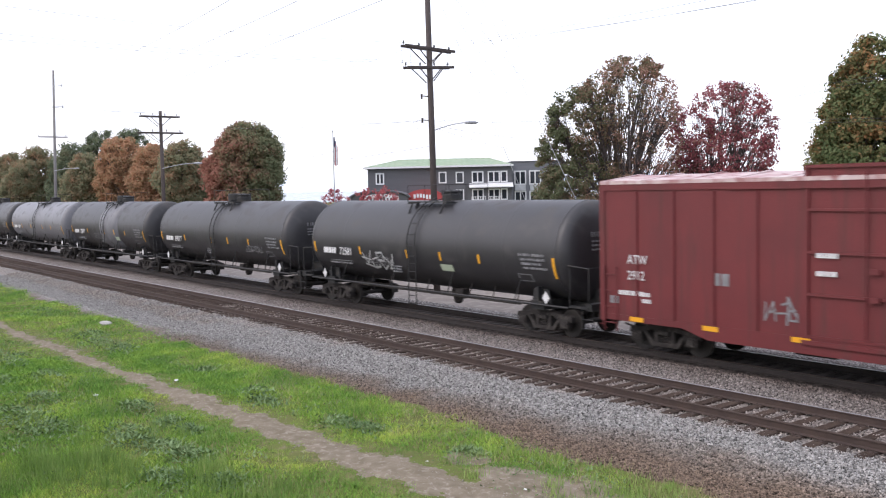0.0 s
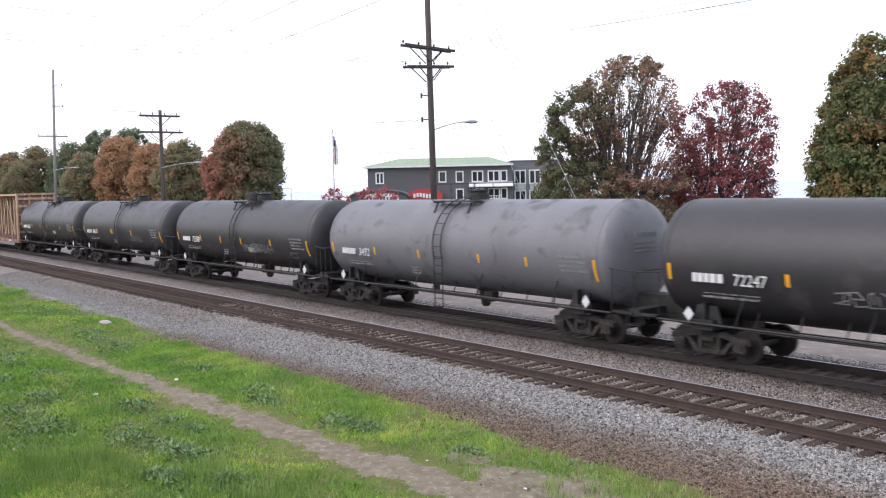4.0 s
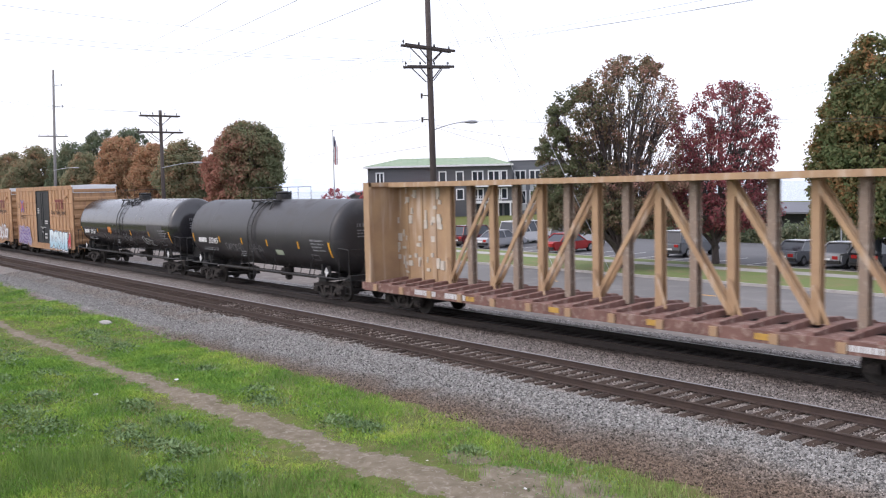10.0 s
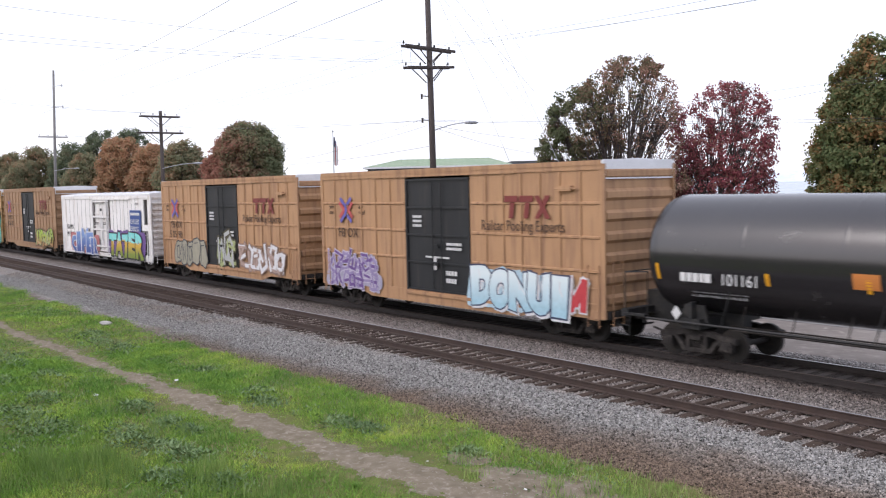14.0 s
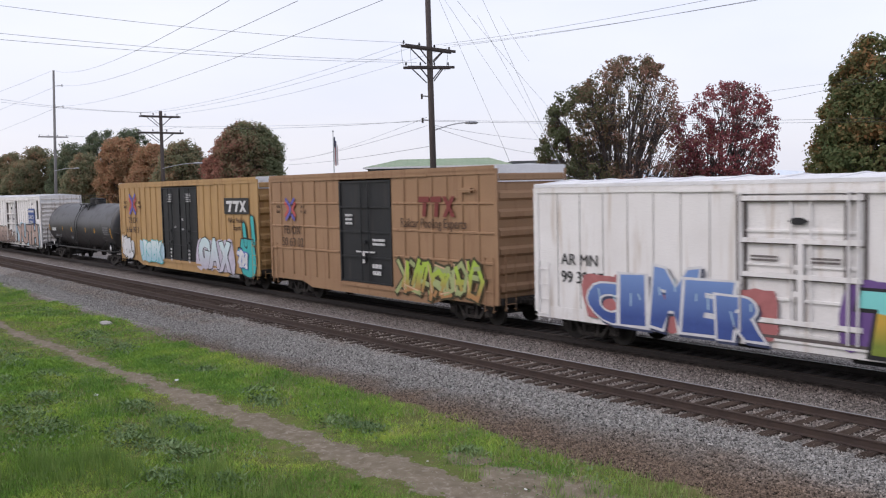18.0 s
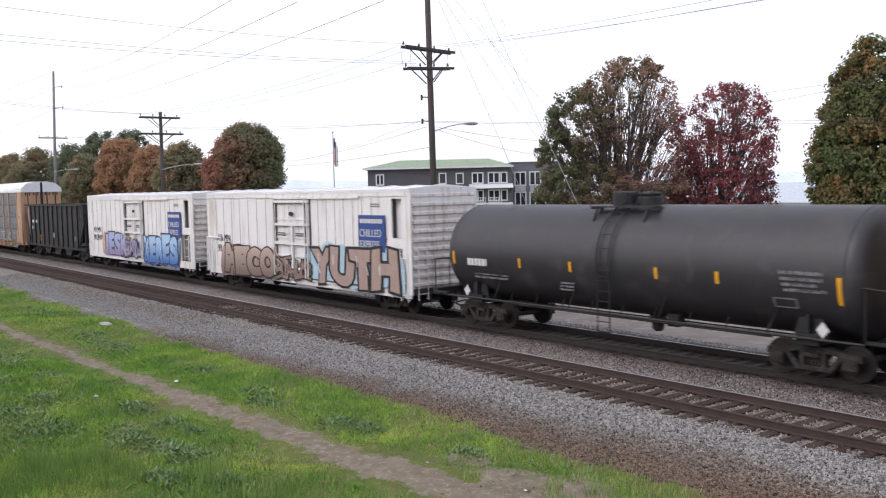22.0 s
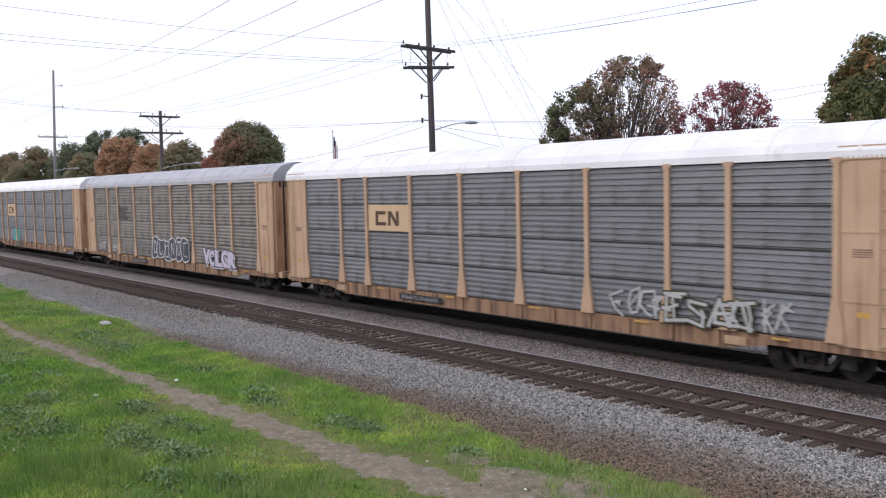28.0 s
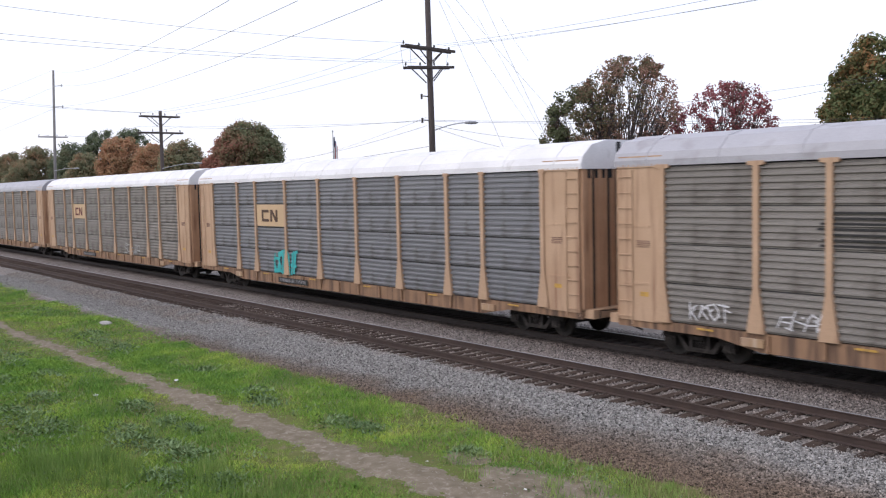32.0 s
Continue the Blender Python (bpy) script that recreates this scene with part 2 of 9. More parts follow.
def lathe(bm, prof, axis="X", n=24, c=(0, 0, 0)):
    """Turns prof (along, radius) round an axis through c."""
    rings = []
    for u, r in prof:
        ring = []
        for i in range(n):
            t = 2 * math.pi * i / n
            d = (u, r * math.cos(t), r * math.sin(t)) if axis == "X" else ((r * math.cos(t), u, r * math.sin(t)) if axis == "Y" else (r * math.cos(t), r * math.sin(t), u))
            ring.append(bm.verts.new((c[0] + d[0], c[1] + d[1], c[2] + d[2])))
        rings.append(ring)
    for k in range(len(rings) - 1):
        for i in range(n):
            j = (i + 1) % n
            f = (rings[k][i], rings[k][j], rings[k + 1][j], rings[k + 1][i])
            bm.faces.new(f)
    bm.faces.new(rings[0])
    bm.faces.new(rings[-1][::-1])


def mesh_of(name, bm, material):
    bmesh.ops.recalc_face_normals(bm, faces=bm.faces)
    me = bpy.data.meshes.new(name)
    bm.to_mesh(me)
    bm.free()
    for m in (material if isinstance(material, (list, tuple)) else [material]):
        me.materials.append(m)
    return me


def part(name, bm, material, parent, label="", smooth=False, at=None):
    """Links a bmesh, or a mesh made before, as ONE mesh object under a thing or a part."""
    if isinstance(bm, bpy.types.Mesh):
        me = bm
    else:
        bmesh.ops.recalc_face_normals(bm, faces=bm.faces)
        me = bpy.data.meshes.new(name)
        bm.to_mesh(me)
        bm.free()
        me.materials.append(material)
        if smooth:
            for p in me.polygons:
                p.use_smooth = len(p.vertices) <= 4
    ob = new(name, me)
    ob.parent = parent
    if at is not None:
        ob.matrix_basis = at if isinstance(at, Matrix) else Matrix.Translation(at)
    if label:
        ob["label"] = label
    return ob


def new_thing(name, label, category, at=(0, 0, 0), group="", kind=""):
    e = new(name)
    e.empty_display_size = 0.3
    e.matrix_basis = at if isinstance(at, Matrix) else Matrix.Translation(at)
    return tagged(e, label, category, group, kind)


def made(fn, *a, **k):
    bm = bmesh.new()
    fn(bm, *a, **k)
    return bm


def cloud_mesh(name, verts, faces, material):
    """A large mesh from arrays; faces all of one size."""
    me = bpy.data.meshes.new(name)
    verts, faces = np.asarray(verts, np.float32), np.asarray(faces, np.int32)
    k = faces.shape[1]
    me.vertices.add(len(verts))
    me.vertices.foreach_set("co", verts.ravel())
    me.loops.add(faces.size)
    me.loops.foreach_set("vertex_index", faces.ravel())
    me.polygons.add(len(faces))
    me.polygons.foreach_set("loop_start", np.arange(0, faces.size, k, dtype=np.int32))
    me.update(calc_edges=True)
    me.validate()
    me.materials.append(material)
    return me


def lettering(text, size, material, parent, x, y, z, name="lettering", width=1.0, label=""):
    """Letters on a side that faces the camera (towards -y), their lower left corner at x, z."""
    cu = bpy.data.curves.new(name, "FONT")
    cu.body, cu.size, cu.extrude = text, size, 0.004
    cu.materials.append(material)
    ob = new(name, cu)
    ob.parent = parent
    ob.matrix_basis = pose(x, y, z, 90, 0, 0) @ Matrix.Diagonal((width, 1, 1, 1))
    if label:
        ob["label"] = label
    return ob
# ---------------------------------------------------------------- the plan
NEAR_Y, FAR_Y = 16.20, 20.42        # the two tracks' centre lines
GROUND_Z = -0.52
GAUGE_HALF = 0.753


def smooth01(t):
    t = np.clip(t, 0, 1)
    return t * t * (3 - 2 * t)


def wave(x, y, seed=0.0):
    """A cheap smooth unevenness."""
    return (np.sin(0.9 * x + 1.3 * y + seed) + np.sin(2.1 * x - 1.7 * y + 2 * seed) * 0.6 + np.sin(4.3 * x + 3.9 * y + seed) * 0.35 + np.sin(0.31 * x - 0.43 * y + 3 * seed)) / 2.9


def ground_height(x, y):
    """Bank under the camera, flat land, seabed off the shore."""
    z = np.full_like(x, GROUND_Z)
    z = z + 3.4 * smooth01((3.3 - y) / 3.3) * (y < 3.3)
    near = (y < 12.6)
    z = z + np.where(near, 0.05 * wave(x, y) + 0.045 * wave(x * 2.3, y * 2.6, 3.0), 0)
    sea = smooth01((y - np.where(x < -70, 190.0, 78.0)) / 6.0)
    return z - 4.0 * sea


def grid_mesh(name, xs, ys, zf, material):
    X, Y = np.meshgrid(xs, ys)
    Z = zf(X, Y)
    n, m = X.shape
    idx = np.arange(n * m).reshape(n, m)
    faces = np.stack([idx[:-1, :-1], idx[:-1, 1:], idx[1:, 1:], idx[1:, :-1]], -1).reshape(-1, 4)
    me = cloud_mesh(name, np.stack([X, Y, Z], -1).reshape(-1, 3), faces, material)
    me.shade_smooth()
    return me


def earth_material():
    """Grassy earth near the line, gravel and lawn elsewhere."""
    m = surf("earth_and_grass", (0.125, 0.155, 0.042), 0.95, col2=(0.12, 0.115, 0.052), dirt=(0.19, 0.16, 0.095), dirt_at=0.6, scale=1.5, fine=34, bump=0.6, spec=0.05)
    return m


xs = np.concatenate([np.linspace(-3000, -260, 12), np.linspace(-240, -62, 30), np.linspace(-60, 6, 221), np.linspace(14, 3000, 12)])
ys = np.concatenate([np.linspace(-1500, -6, 8), np.linspace(-4, 12.6, 80), np.linspace(13, 90, 40), np.linspace(95, 200, 12), np.linspace(230, 3000, 8)])
ground = new("ground", grid_mesh("ground", xs, ys, ground_height, earth_material()))
tagged(ground, "uneven grassy ground beside the railway line", "ground", kind="structure")

water = new("water", mesh_of("water", made(slab, [(-68, 80), (2800, 80), (2800, 2800), (-2800, 2800), (-2800, 196), (-68, 196)], -2.2, -1.6),
                            surf("grey_sea_water", (0.25, 0.31, 0.36), 0.25, col2=(0.3, 0.36, 0.4), scale=0.05, fine=2, bump=0.3)))
tagged(water, "pale grey bay water under mist", "water", kind="structure")


# ballast bed under both tracks
def ballast_profile(y):
    return np.interp(y, [11.6, 12.3, 13.2, 14.35, 14.8, 17.6, 18.1, 18.7, 19.45, 19.58, 21.3, 21.45, 22.1, 23.5, 24.6], [-0.62, -0.5, -0.42, -0.232, -0.218, -0.218, -0.25, -0.165, -0.165, -0.2, -0.2, -0.165, -0.2, -0.42, -0.56])


def ballast_height(x, y):
    return ballast_profile(y + 0.16 * wave(x * 0.6, y * 0.2, 1.0) * (y < 13.6)) + 0.012 * wave(x * 3, y * 3, 2.0)


def ballast_material():
    m = bpy.data.materials.new("ballast_stone")
    m.use_nodes = True
    n, l = m.node_tree.nodes, m.node_tree.links
    b = n["Principled BSDF"]
    b.inputs["Roughness"].default_value = 0.9
    b.inputs["Specular IOR Level"].default_value = 0.12
    tc = n.new("ShaderNodeTexCoord")
    sep = n.new("ShaderNodeSeparateXYZ")
    l.new(tc.outputs["Object"], sep.inputs[0])
    wob = n.new("ShaderNodeTexNoise")
    wob.inputs["Scale"].default_value, wob.inputs["Detail"].default_value = 0.9, 6
    l.new(tc.outputs["Object"], wob.inputs["Vector"])
    add = n.new("ShaderNodeMath")
    add.operation = "MULTIPLY_ADD"
    l.new(wob.outputs[0], add.inputs[0])
    add.inputs[1].default_value = 1.3
    # the brown fines reach further up the slope towards the near end
    along = n.new("ShaderNodeMapRange")
    along.inputs["From Min"].default_value, along.inputs["From Max"].default_value = -34.0, -8.0
    along.inputs["To Min"].default_value, along.inputs["To Max"].default_value = 1.2, -0.2
    l.new(sep.outputs[0], along.inputs[0])
    low = n.new("ShaderNodeMapRange")
    low.inputs["From Min"].default_value, low.inputs["From Max"].default_value = 13.9, 15.0
    low.inputs["To Min"].default_value, low.inputs["To Max"].default_value = 1.0, 0.0
    l.new(sep.outputs[1], low.inputs[0])
    up = n.new("ShaderNodeMath")
    up.operation = "MULTIPLY_ADD"
    l.new(along.outputs[0], up.inputs[0])
    l.new(low.outputs[0], up.inputs[1])
    l.new(sep.outputs[1], up.inputs[2])
    l.new(up.outputs[0], add.inputs[2])
    mr = n.new("ShaderNodeMapRange")
    mr.inputs["From Min"].default_value, mr.inputs["From Max"].default_value = 12.65, 26.65
    l.new(add.outputs[0], mr.inputs[0])
    rp = n.new("ShaderNodeValToRGB")
    e = rp.color_ramp.elements
    e[0].position, e[0].color = 0.0, (0.165, 0.12, 0.09, 1)
    e[1].position, e[1].color = 1.0, (0.28, 0.262, 0.25, 1)
    for p, c in ((0.06, (0.185, 0.14, 0.108, 1)), (0.095, (0.19, 0.16, 0.137, 1)), (0.135, (0.255, 0.247, 0.235, 1)), (0.2, (0.245, 0.237, 0.225, 1)), (0.225, (0.24, 0.212, 0.19, 1)), (0.30, (0.235, 0.205, 0.185, 1)), (0.375, (0.24, 0.21, 0.19, 1)),
                 # 0.5 to 0.69: oily stone with the passing train's shade painted in
                 (0.41, (0.235, 0.213, 0.198, 1)), (0.465, (0.2, 0.175, 0.16, 1)), (0.5, (0.13, 0.105, 0.093, 1)), (0.528, (0.055, 0.046, 0.042, 1)), (0.69, (0.045, 0.038, 0.035, 1)), (0.735, (0.18, 0.166, 0.157, 1)), (0.78, (0.29, 0.272, 0.26, 1))):
        q = e.new(p)
        q.color = c
    l.new(mr.outputs[0], rp.inputs[0])
    vo = n.new("ShaderNodeTexVoronoi")
    vo.inputs["Scale"].default_value = 23
    l.new(tc.outputs["Object"], vo.inputs["Vector"])
    hs = n.new("ShaderNodeHueSaturation")
    l.new(rp.outputs[0], hs.inputs["Color"])
    vs = n.new("ShaderNodeSeparateColor")
    l.new(vo.outputs["Color"], vs.inputs[0])
    geo = n.new("ShaderNodeNewGeometry")
    av = n.new("ShaderNodeMath")
    l.new(vs.outputs[0], av.inputs[0])
    l.new(geo.outputs["Random Per Island"], av.inputs[1])
    mv = n.new("ShaderNodeMapRange")
    mv.inputs["From Max"].default_value = 2.0
    mv.inputs["To Min"].default_value, mv.inputs["To Max"].default_value = 0.02, 2.1
    l.new(av.outputs[0], mv.inputs[0])
    l.new(mv.outputs[0], hs.inputs["Value"])
    l.new(hs.outputs[0], b.inputs["Base Color"])
    bp = n.new("ShaderNodeBump")
    bp.inputs["Strength"].default_value, bp.inputs["Distance"].default_value = 0.7, 0.03
    l.new(vo.outputs["Distance"], bp.inputs["Height"])
    l.new(bp.outputs[0], b.inputs["Normal"])
    return m


M["ballast"] = ballast_material()
bxs = np.concatenate([np.linspace(-700, -130, 20), np.linspace(-125, 8, 420), np.linspace(30, 120, 4)])
bed = new("ballast_bed", grid_mesh("ballast_bed", bxs, np.linspace(11.6, 24.6, 110), ballast_height, M["ballast"]))
tagged(bed, "grey and brown crushed stone ballast bed under two tracks", "ballast", kind="structure")


# ---------------------------------------------------------------- tracks
RAIL_PROFILE = [(-0.075, -0.172), (0.075, -0.172), (0.075, -0.158), (0.016, -0.14), (0.016, -0.042), (0.036, -0.03), (0.036, -0.013), (0.03, -0.01), (-0.03, -0.01), (-0.036, -0.013), (-0.036, -0.03), (-0.016, -0.042), (-0.016, -0.14), (-0.075, -0.158)]


def track(name, y, x0, x1, label):
    t = new_thing(name, label, "railway track", (0, y, 0), kind="structure")
    rng = random.Random(round(y * 100))
    for s in (-1, 1):
        bm = bmesh.new()
        cross(bm, [(s * GAUGE_HALF + a, b) for a, b in RAIL_PROFILE], -700, 120)
        r = part("rail", bm, M["rail" if y < 18 else "rail_oily_shade"], t)
        bm = bmesh.new()
        cross(bm, [(s * GAUGE_HALF + a, b) for a, b in ((-0.02, -0.012), (0.02, -0.012), (0.02, -0.003), (0.012, 0.0), (0, 0.0012), (-0.012, 0.0), (-0.02, -0.003))], -700, 120)
        # only the far-side rail gets the glint colour
        part("running_surface", bm, M[("railtop" if y < 18 else "railtop_far") if s > 0 else "railtop_dull"], r, smooth=True, label="polished rail head, sky glint set by a brighter metal colour" if s > 0 else "")
    ties = []
    for v in range(3):
        bm = bmesh.new()
        bm2 = bmesh.new()
        d = [rng.uniform(-0.015, 0.015) for _ in range(8)]
        a = [(-0.115 + d[0], -1.29 + d[1]), (0.115 + d[2], -1.29 + d[3]), (0.115 + d[4], 1.29 + d[5]), (-0.115 + d[6], 1.29 + d[7])]
        slab(bm, a, -0.36, -0.178)
        bm2.free()
        bmesh.ops.bevel(bm, geom=[e for e in bm.edges], offset=0.014, segments=1, affect="EDGES")
        ties.append(mesh_of("sleeper", bm, M["tie" if y < 18 else "tie_oily_shade"]))
    pl = bmesh.new()
    box(pl, -0.09, 0.09, -0.17, 0.17, -0.18, -0.166)
    for px_, py_ in ((0.05, 0.11), (-0.05, 0.11), (0.05, -0.11), (-0.05, -0.11)):
        box(pl, px_ - 0.012, px_ + 0.012, py_ - 0.02, py_ + 0.02, -0.167, -0.148)
    plate_me = mesh_of("tie_plate", pl, M["plate"])
    x = x0
    far = bmesh.new()
    while x > x1:
        x -= 0.46
        if x < x1 + 1:
            break
        ob = part("sleeper", ties[rng.randrange(3)], None, t, at=pose(x + rng.uniform(-0.03, 0.03), rng.uniform(-0.05, 0.05), rng.uniform(-0.012, 0.004), 0, 0, rng.uniform(-1.5, 1.5)))
        if x > -45 and y < 18:
            for s in (-1, 1):
                part("tie_plate", plate_me, None, ob, at=(0, s * GAUGE_HALF, 0))
    while x > -330:
        x -= 0.46
        box(far, x - 0.115, x + 0.115, -1.29, 1.29, -0.36, -0.185)
    tagged(part("far_sleepers", far, M["tie" if y < 18 else "tie_oily_shade"], t, "sleepers further along the line"), kind="stuff")
    return t


track("track_near", NEAR_Y, 2.0, -112.0, "rusty railway track on weathered wooden sleepers in ballast")
track("track_far", FAR_Y, 0.0, -75.0, "railway track under the moving freight train")
# ---------------------------------------------------------------- the freight train
WHEEL_R = 0.42
TRAIN = []          # (thing, its centre along the train)
WHEELS = []         # (wheelset, its place on the truck)


@lru_cache(None)
def wheelset_mesh():
    bm = bmesh.new()
    for s in (-1, 1):
        y = s * GAUGE_HALF
        lathe(bm, [(y - 0.055, 0.10), (y - 0.055, 0.30), (y - 0.065, 0.36), (y - 0.065, WHEEL_R), (y + 0.065, WHEEL_R - 0.01), (y + 0.065, 0.36), (y + 0.03, 0.31), (y + 0.035, 0.16), (y + 0.09, 0.11)], "Y", 22)
    lathe(bm, [(-1.08, 0.075), (1.08, 0.075)], "Y", 10)
    for s in (-1, 1):
        lathe(bm, [(s * 1.06, 0.1), (s * 1.12, 0.1)], "Y", 8)
        for k in range(3):
            a = k * 2.094
            box(bm, 0.05 * math.cos(a) - 0.015, 0.05 * math.cos(a) + 0.015, min(s * 1.12, s * 1.145), max(s * 1.12, s * 1.145), 0.05 * math.sin(a) - 0.015, 0.05 * math.sin(a) + 0.015)
    me = mesh_of("wheelset", bm, M["wheel"])
    return me


@lru_cache(None)
def side_frame_mesh():
    """A cast three-piece truck frame: top chord, bowed tension member, columns, pedestals."""
    bm = bmesh.new()
    y0, y1 = -1.10, -0.94
    plate(bm, [(-1.16, 0.50), (-1.14, 0.64), (-0.62, 0.70), (-0.35, 0.76), (0.35, 0.76), (0.62, 0.70), (1.14, 0.64), (1.16, 0.50), (0.70, 0.56), (0.35, 0.63), (-0.35, 0.63), (-0.70, 0.56)], y0, y1)
    plate(bm, [(-0.72, 0.56), (-0.42, 0.20), (0.42, 0.20), (0.72, 0.56), (0.60, 0.58), (0.36, 0.31), (-0.36, 0.31), (-0.60, 0.58)], y0, y1)
    for s in (-1, 1):
        plate(bm, [(s * 0.20, 0.30), (s * 0.32, 0.30), (s * 0.32, 0.65), (s * 0.20, 0.65)], y0 - 0.01, y1)
        box(bm, s * 0.89 - 0.17, s * 0.89 + 0.17, y0 - 0.06, y1 - 0.02, 0.30, 0.55)
        box(bm, s * 0.89 - 0.11, s * 0.89 + 0.11, y0 - 0.09, y0 - 0.05, 0.33, 0.50)
    return mesh_of("side_frame", bm, M["under"])


@lru_cache(None)
def spring_mesh():
    bm = bmesh.new()
    for x in (-0.12, 0.0, 0.12):
        for k in range(4):
            lathe(bm, [(0.32 + k * 0.055, 0.045), (0.345 + k * 0.055, 0.06), (0.37 + k * 0.055, 0.045)], "Z", 8, (x, -1.03, 0))
    return mesh_of("spring_nest", bm, M["under"])


@lru_cache(None)
def bolster_mesh():
    bm = bmesh.new()
    cross(bm, [(-1.16, 0.52), (1.16, 0.52), (1.16, 0.62), (0.5, 0.74), (-0.5, 0.74), (-1.16, 0.62)], -0.17, 0.17)
    lathe(bm, [(0.72, 0.2), (0.80, 0.2)], "Z", 14)
    for s in (-1, 1):
        beam(bm, (s * 0.42, -0.8, 0.32), (s * 0.42, 0.8, 0.32), 0.09, 0.1)
        for q in (-1, 1):
            box(bm, s * 0.42 - 0.03, s * 0.42 + 0.03, q * 0.75 - 0.06, q * 0.75 + 0.06, 0.26, 0.5)
    return mesh_of("truck", bm, M["under"])


def truck(car, x):
    """A bogie: bolster, two side frames with their springs, two wheelsets."""
    t = part("truck", bolster_mesh(), None, car, at=(x, 0, 0))
    part("side_frame", side_frame_mesh(), None, t)
    part("side_frame", side_frame_mesh(), None, t, at=pose(0, 0, 0, 0, 0, 180))
    tagged(part("spring_nest", spring_mesh(), None, t), kind="stuff")
    tagged(part("spring_nest", spring_mesh(), None, t, at=pose(0, 0, 0, 0, 0, 180)), kind="stuff")
    for s in (-1, 1):
        w = part("wheelset", wheelset_mesh(), None, t, at=(s * 0.89, 0, WHEEL_R))
        WHEELS.append((w, s * 0.89))
    return t


@lru_cache(None)
def coupler_mesh():
    bm = bmesh.new()
    box(bm, -0.1, 0.55, -0.07, 0.07, 0.74, 0.92)
    plate(bm, [(0.45, 0.70), (0.75, 0.68), (0.82, 0.76), (0.82, 0.9), (0.75, 0.96), (0.45, 0.96)], -0.15, 0.16)
    bar(bm, (0.3, -0.3, 0.55), (0.85, -0.28, 0.42), 0.03)
    bar(bm, (0.2, -1.3, 1.0), (0.55, -0.1, 0.98), 0.014)
    bar(bm, (0.2, -1.3, 1.0), (0.22, -1.32, 0.75), 0.014)
    return mesh_of("coupler", bm, M["under"])


def couplers(car, half):
    part("coupler", coupler_mesh(), None, car, at=(half, 0, 0))
    part("coupler", coupler_mesh(), None, car, at=pose(-half, 0, 0, 0, 0, 180))


def put_car(name, label, category, centre, group="cars of the freight train"):
    car = new_thing(name, label, category, (centre, FAR_Y, 0), group)
    TRAIN.append((car, centre))
    return car


def ladder(name, parent, x, y, z0, z1, material, w=0.42, along="x", n=None, out=0.07):
    """A ladder on a side (along x) or an end (along y)."""
    bm = bmesh.new()
    n = n or max(3, round((z1 - z0) / 0.42))
    for s in (-0.5, 0.5):
        p = (x + s * w, y - out, 0) if along == "x" else (x + out, y + s * w, 0)
        bar(bm, (p[0], p[1], z0), (p[0], p[1], z1), 0.016, 5)
    for i in range(n):
        z = z0 + (i + 0.5) * (z1 - z0) / n
        if along == "x":
            bar(bm, (x - w / 2, y - out, z), (x + w / 2, y - out, z), 0.014, 5)
        else:
            bar(bm, (x + out, y - w / 2, z), (x + out, y + w / 2, z), 0.014, 5)
    for z in (z0 + 0.05, z1 - 0.05):
        for s in (-0.5, 0.5):
            if along == "x":
                bar(bm, (x + s * w, y - out, z), (x + s * w, y + 0.02, z), 0.014, 5)
            else:
                bar(bm, (x + out, y + s * w, z), (x - 0.02, y + s * w, z), 0.014, 5)
    return part(name, bm, material, parent)


def bars_text(parent, x, y, z, w, h, material, rows=1, seed=0, name="worn_lettering", z_slope=0.0, wear=0.0):
    """Small lettering that cannot be read, as plain bars of its size."""
    rng = random.Random(seed)
    bm = bmesh.new()
    for r in range(rows):
        zz = z - r * h * 1.7
        xx = x
        while xx < x + w - h * 0.3:
            d = min(rng.uniform(0.5, 1.2) * h, x + w - xx)
            dz = (xx - x) * z_slope
            if wear:
                # worn strokes: thin uprights and bits of bars
                box(bm, xx, xx + h * 0.22, y - 0.004, y, zz + dz, zz + dz + h)
                if rng.random() > wear * 0.5:
                    box(bm, xx, xx + d * 0.72, y - 0.004, y, zz + dz + h * rng.choice((0.0, 0.4, 0.8)), zz + dz + h * 0.2 + h * rng.choice((0.0, 0.4, 0.8)))
                if rng.random() > wear:
                    box(bm, xx + d * 0.55, xx + d * 0.55 + h * 0.2, y - 0.004, y, zz + dz, zz + dz + h * rng.uniform(0.5, 1))
            else:
                box(bm, xx, xx + d * 0.8, y - 0.004, y, zz + dz, zz + dz + h)
            xx += d
    return tagged(part(name, bm, material, parent), kind="stuff")


# ------------------------------------------------ tank cars
SP_ORANGE = surf("orange_panel_paint", (0.55, 0.20, 0.05), 0.6, var=0.3, bump=0)


def on_shell(zc, r, z):
    """y of the tank's near side at the height z."""
    d = z - zc
    return -math.sqrt(max(r * r - d * d, 0.0))


def shell_patch(bm, x0, x1, z0, z1, zc, r, n=5):
    """A thin patch that lies on the near side of the shell."""
    rows = []
    for i in range(n + 1):
        z = z0 + (z1 - z0) * i / n
        rows.append([bm.verts.new((x, on_shell(zc, r + 0.008, z), z)) for x in (x0, x1)])
    for i in range(n):
        bm.faces.new((rows[i][0], rows[i][1], rows[i + 1][1], rows[i + 1][0]))


@lru_cache(None)
def dome_mesh(r):
    bm = bmesh.new()
    lathe(bm, [(0, 0.36), (0.30, 0.36), (0.36, 0.30), (0.42, 0.33), (0.46, 0.30), (0.49, 0.05)], "Z", 18)
    return mesh_of("manway", bm, M["black"])


@lru_cache(None)
def board_mesh():
    return mesh_of("board", made(box, -1.1, 1.1, 0, 0.07, 0, 0.04), M["black"])


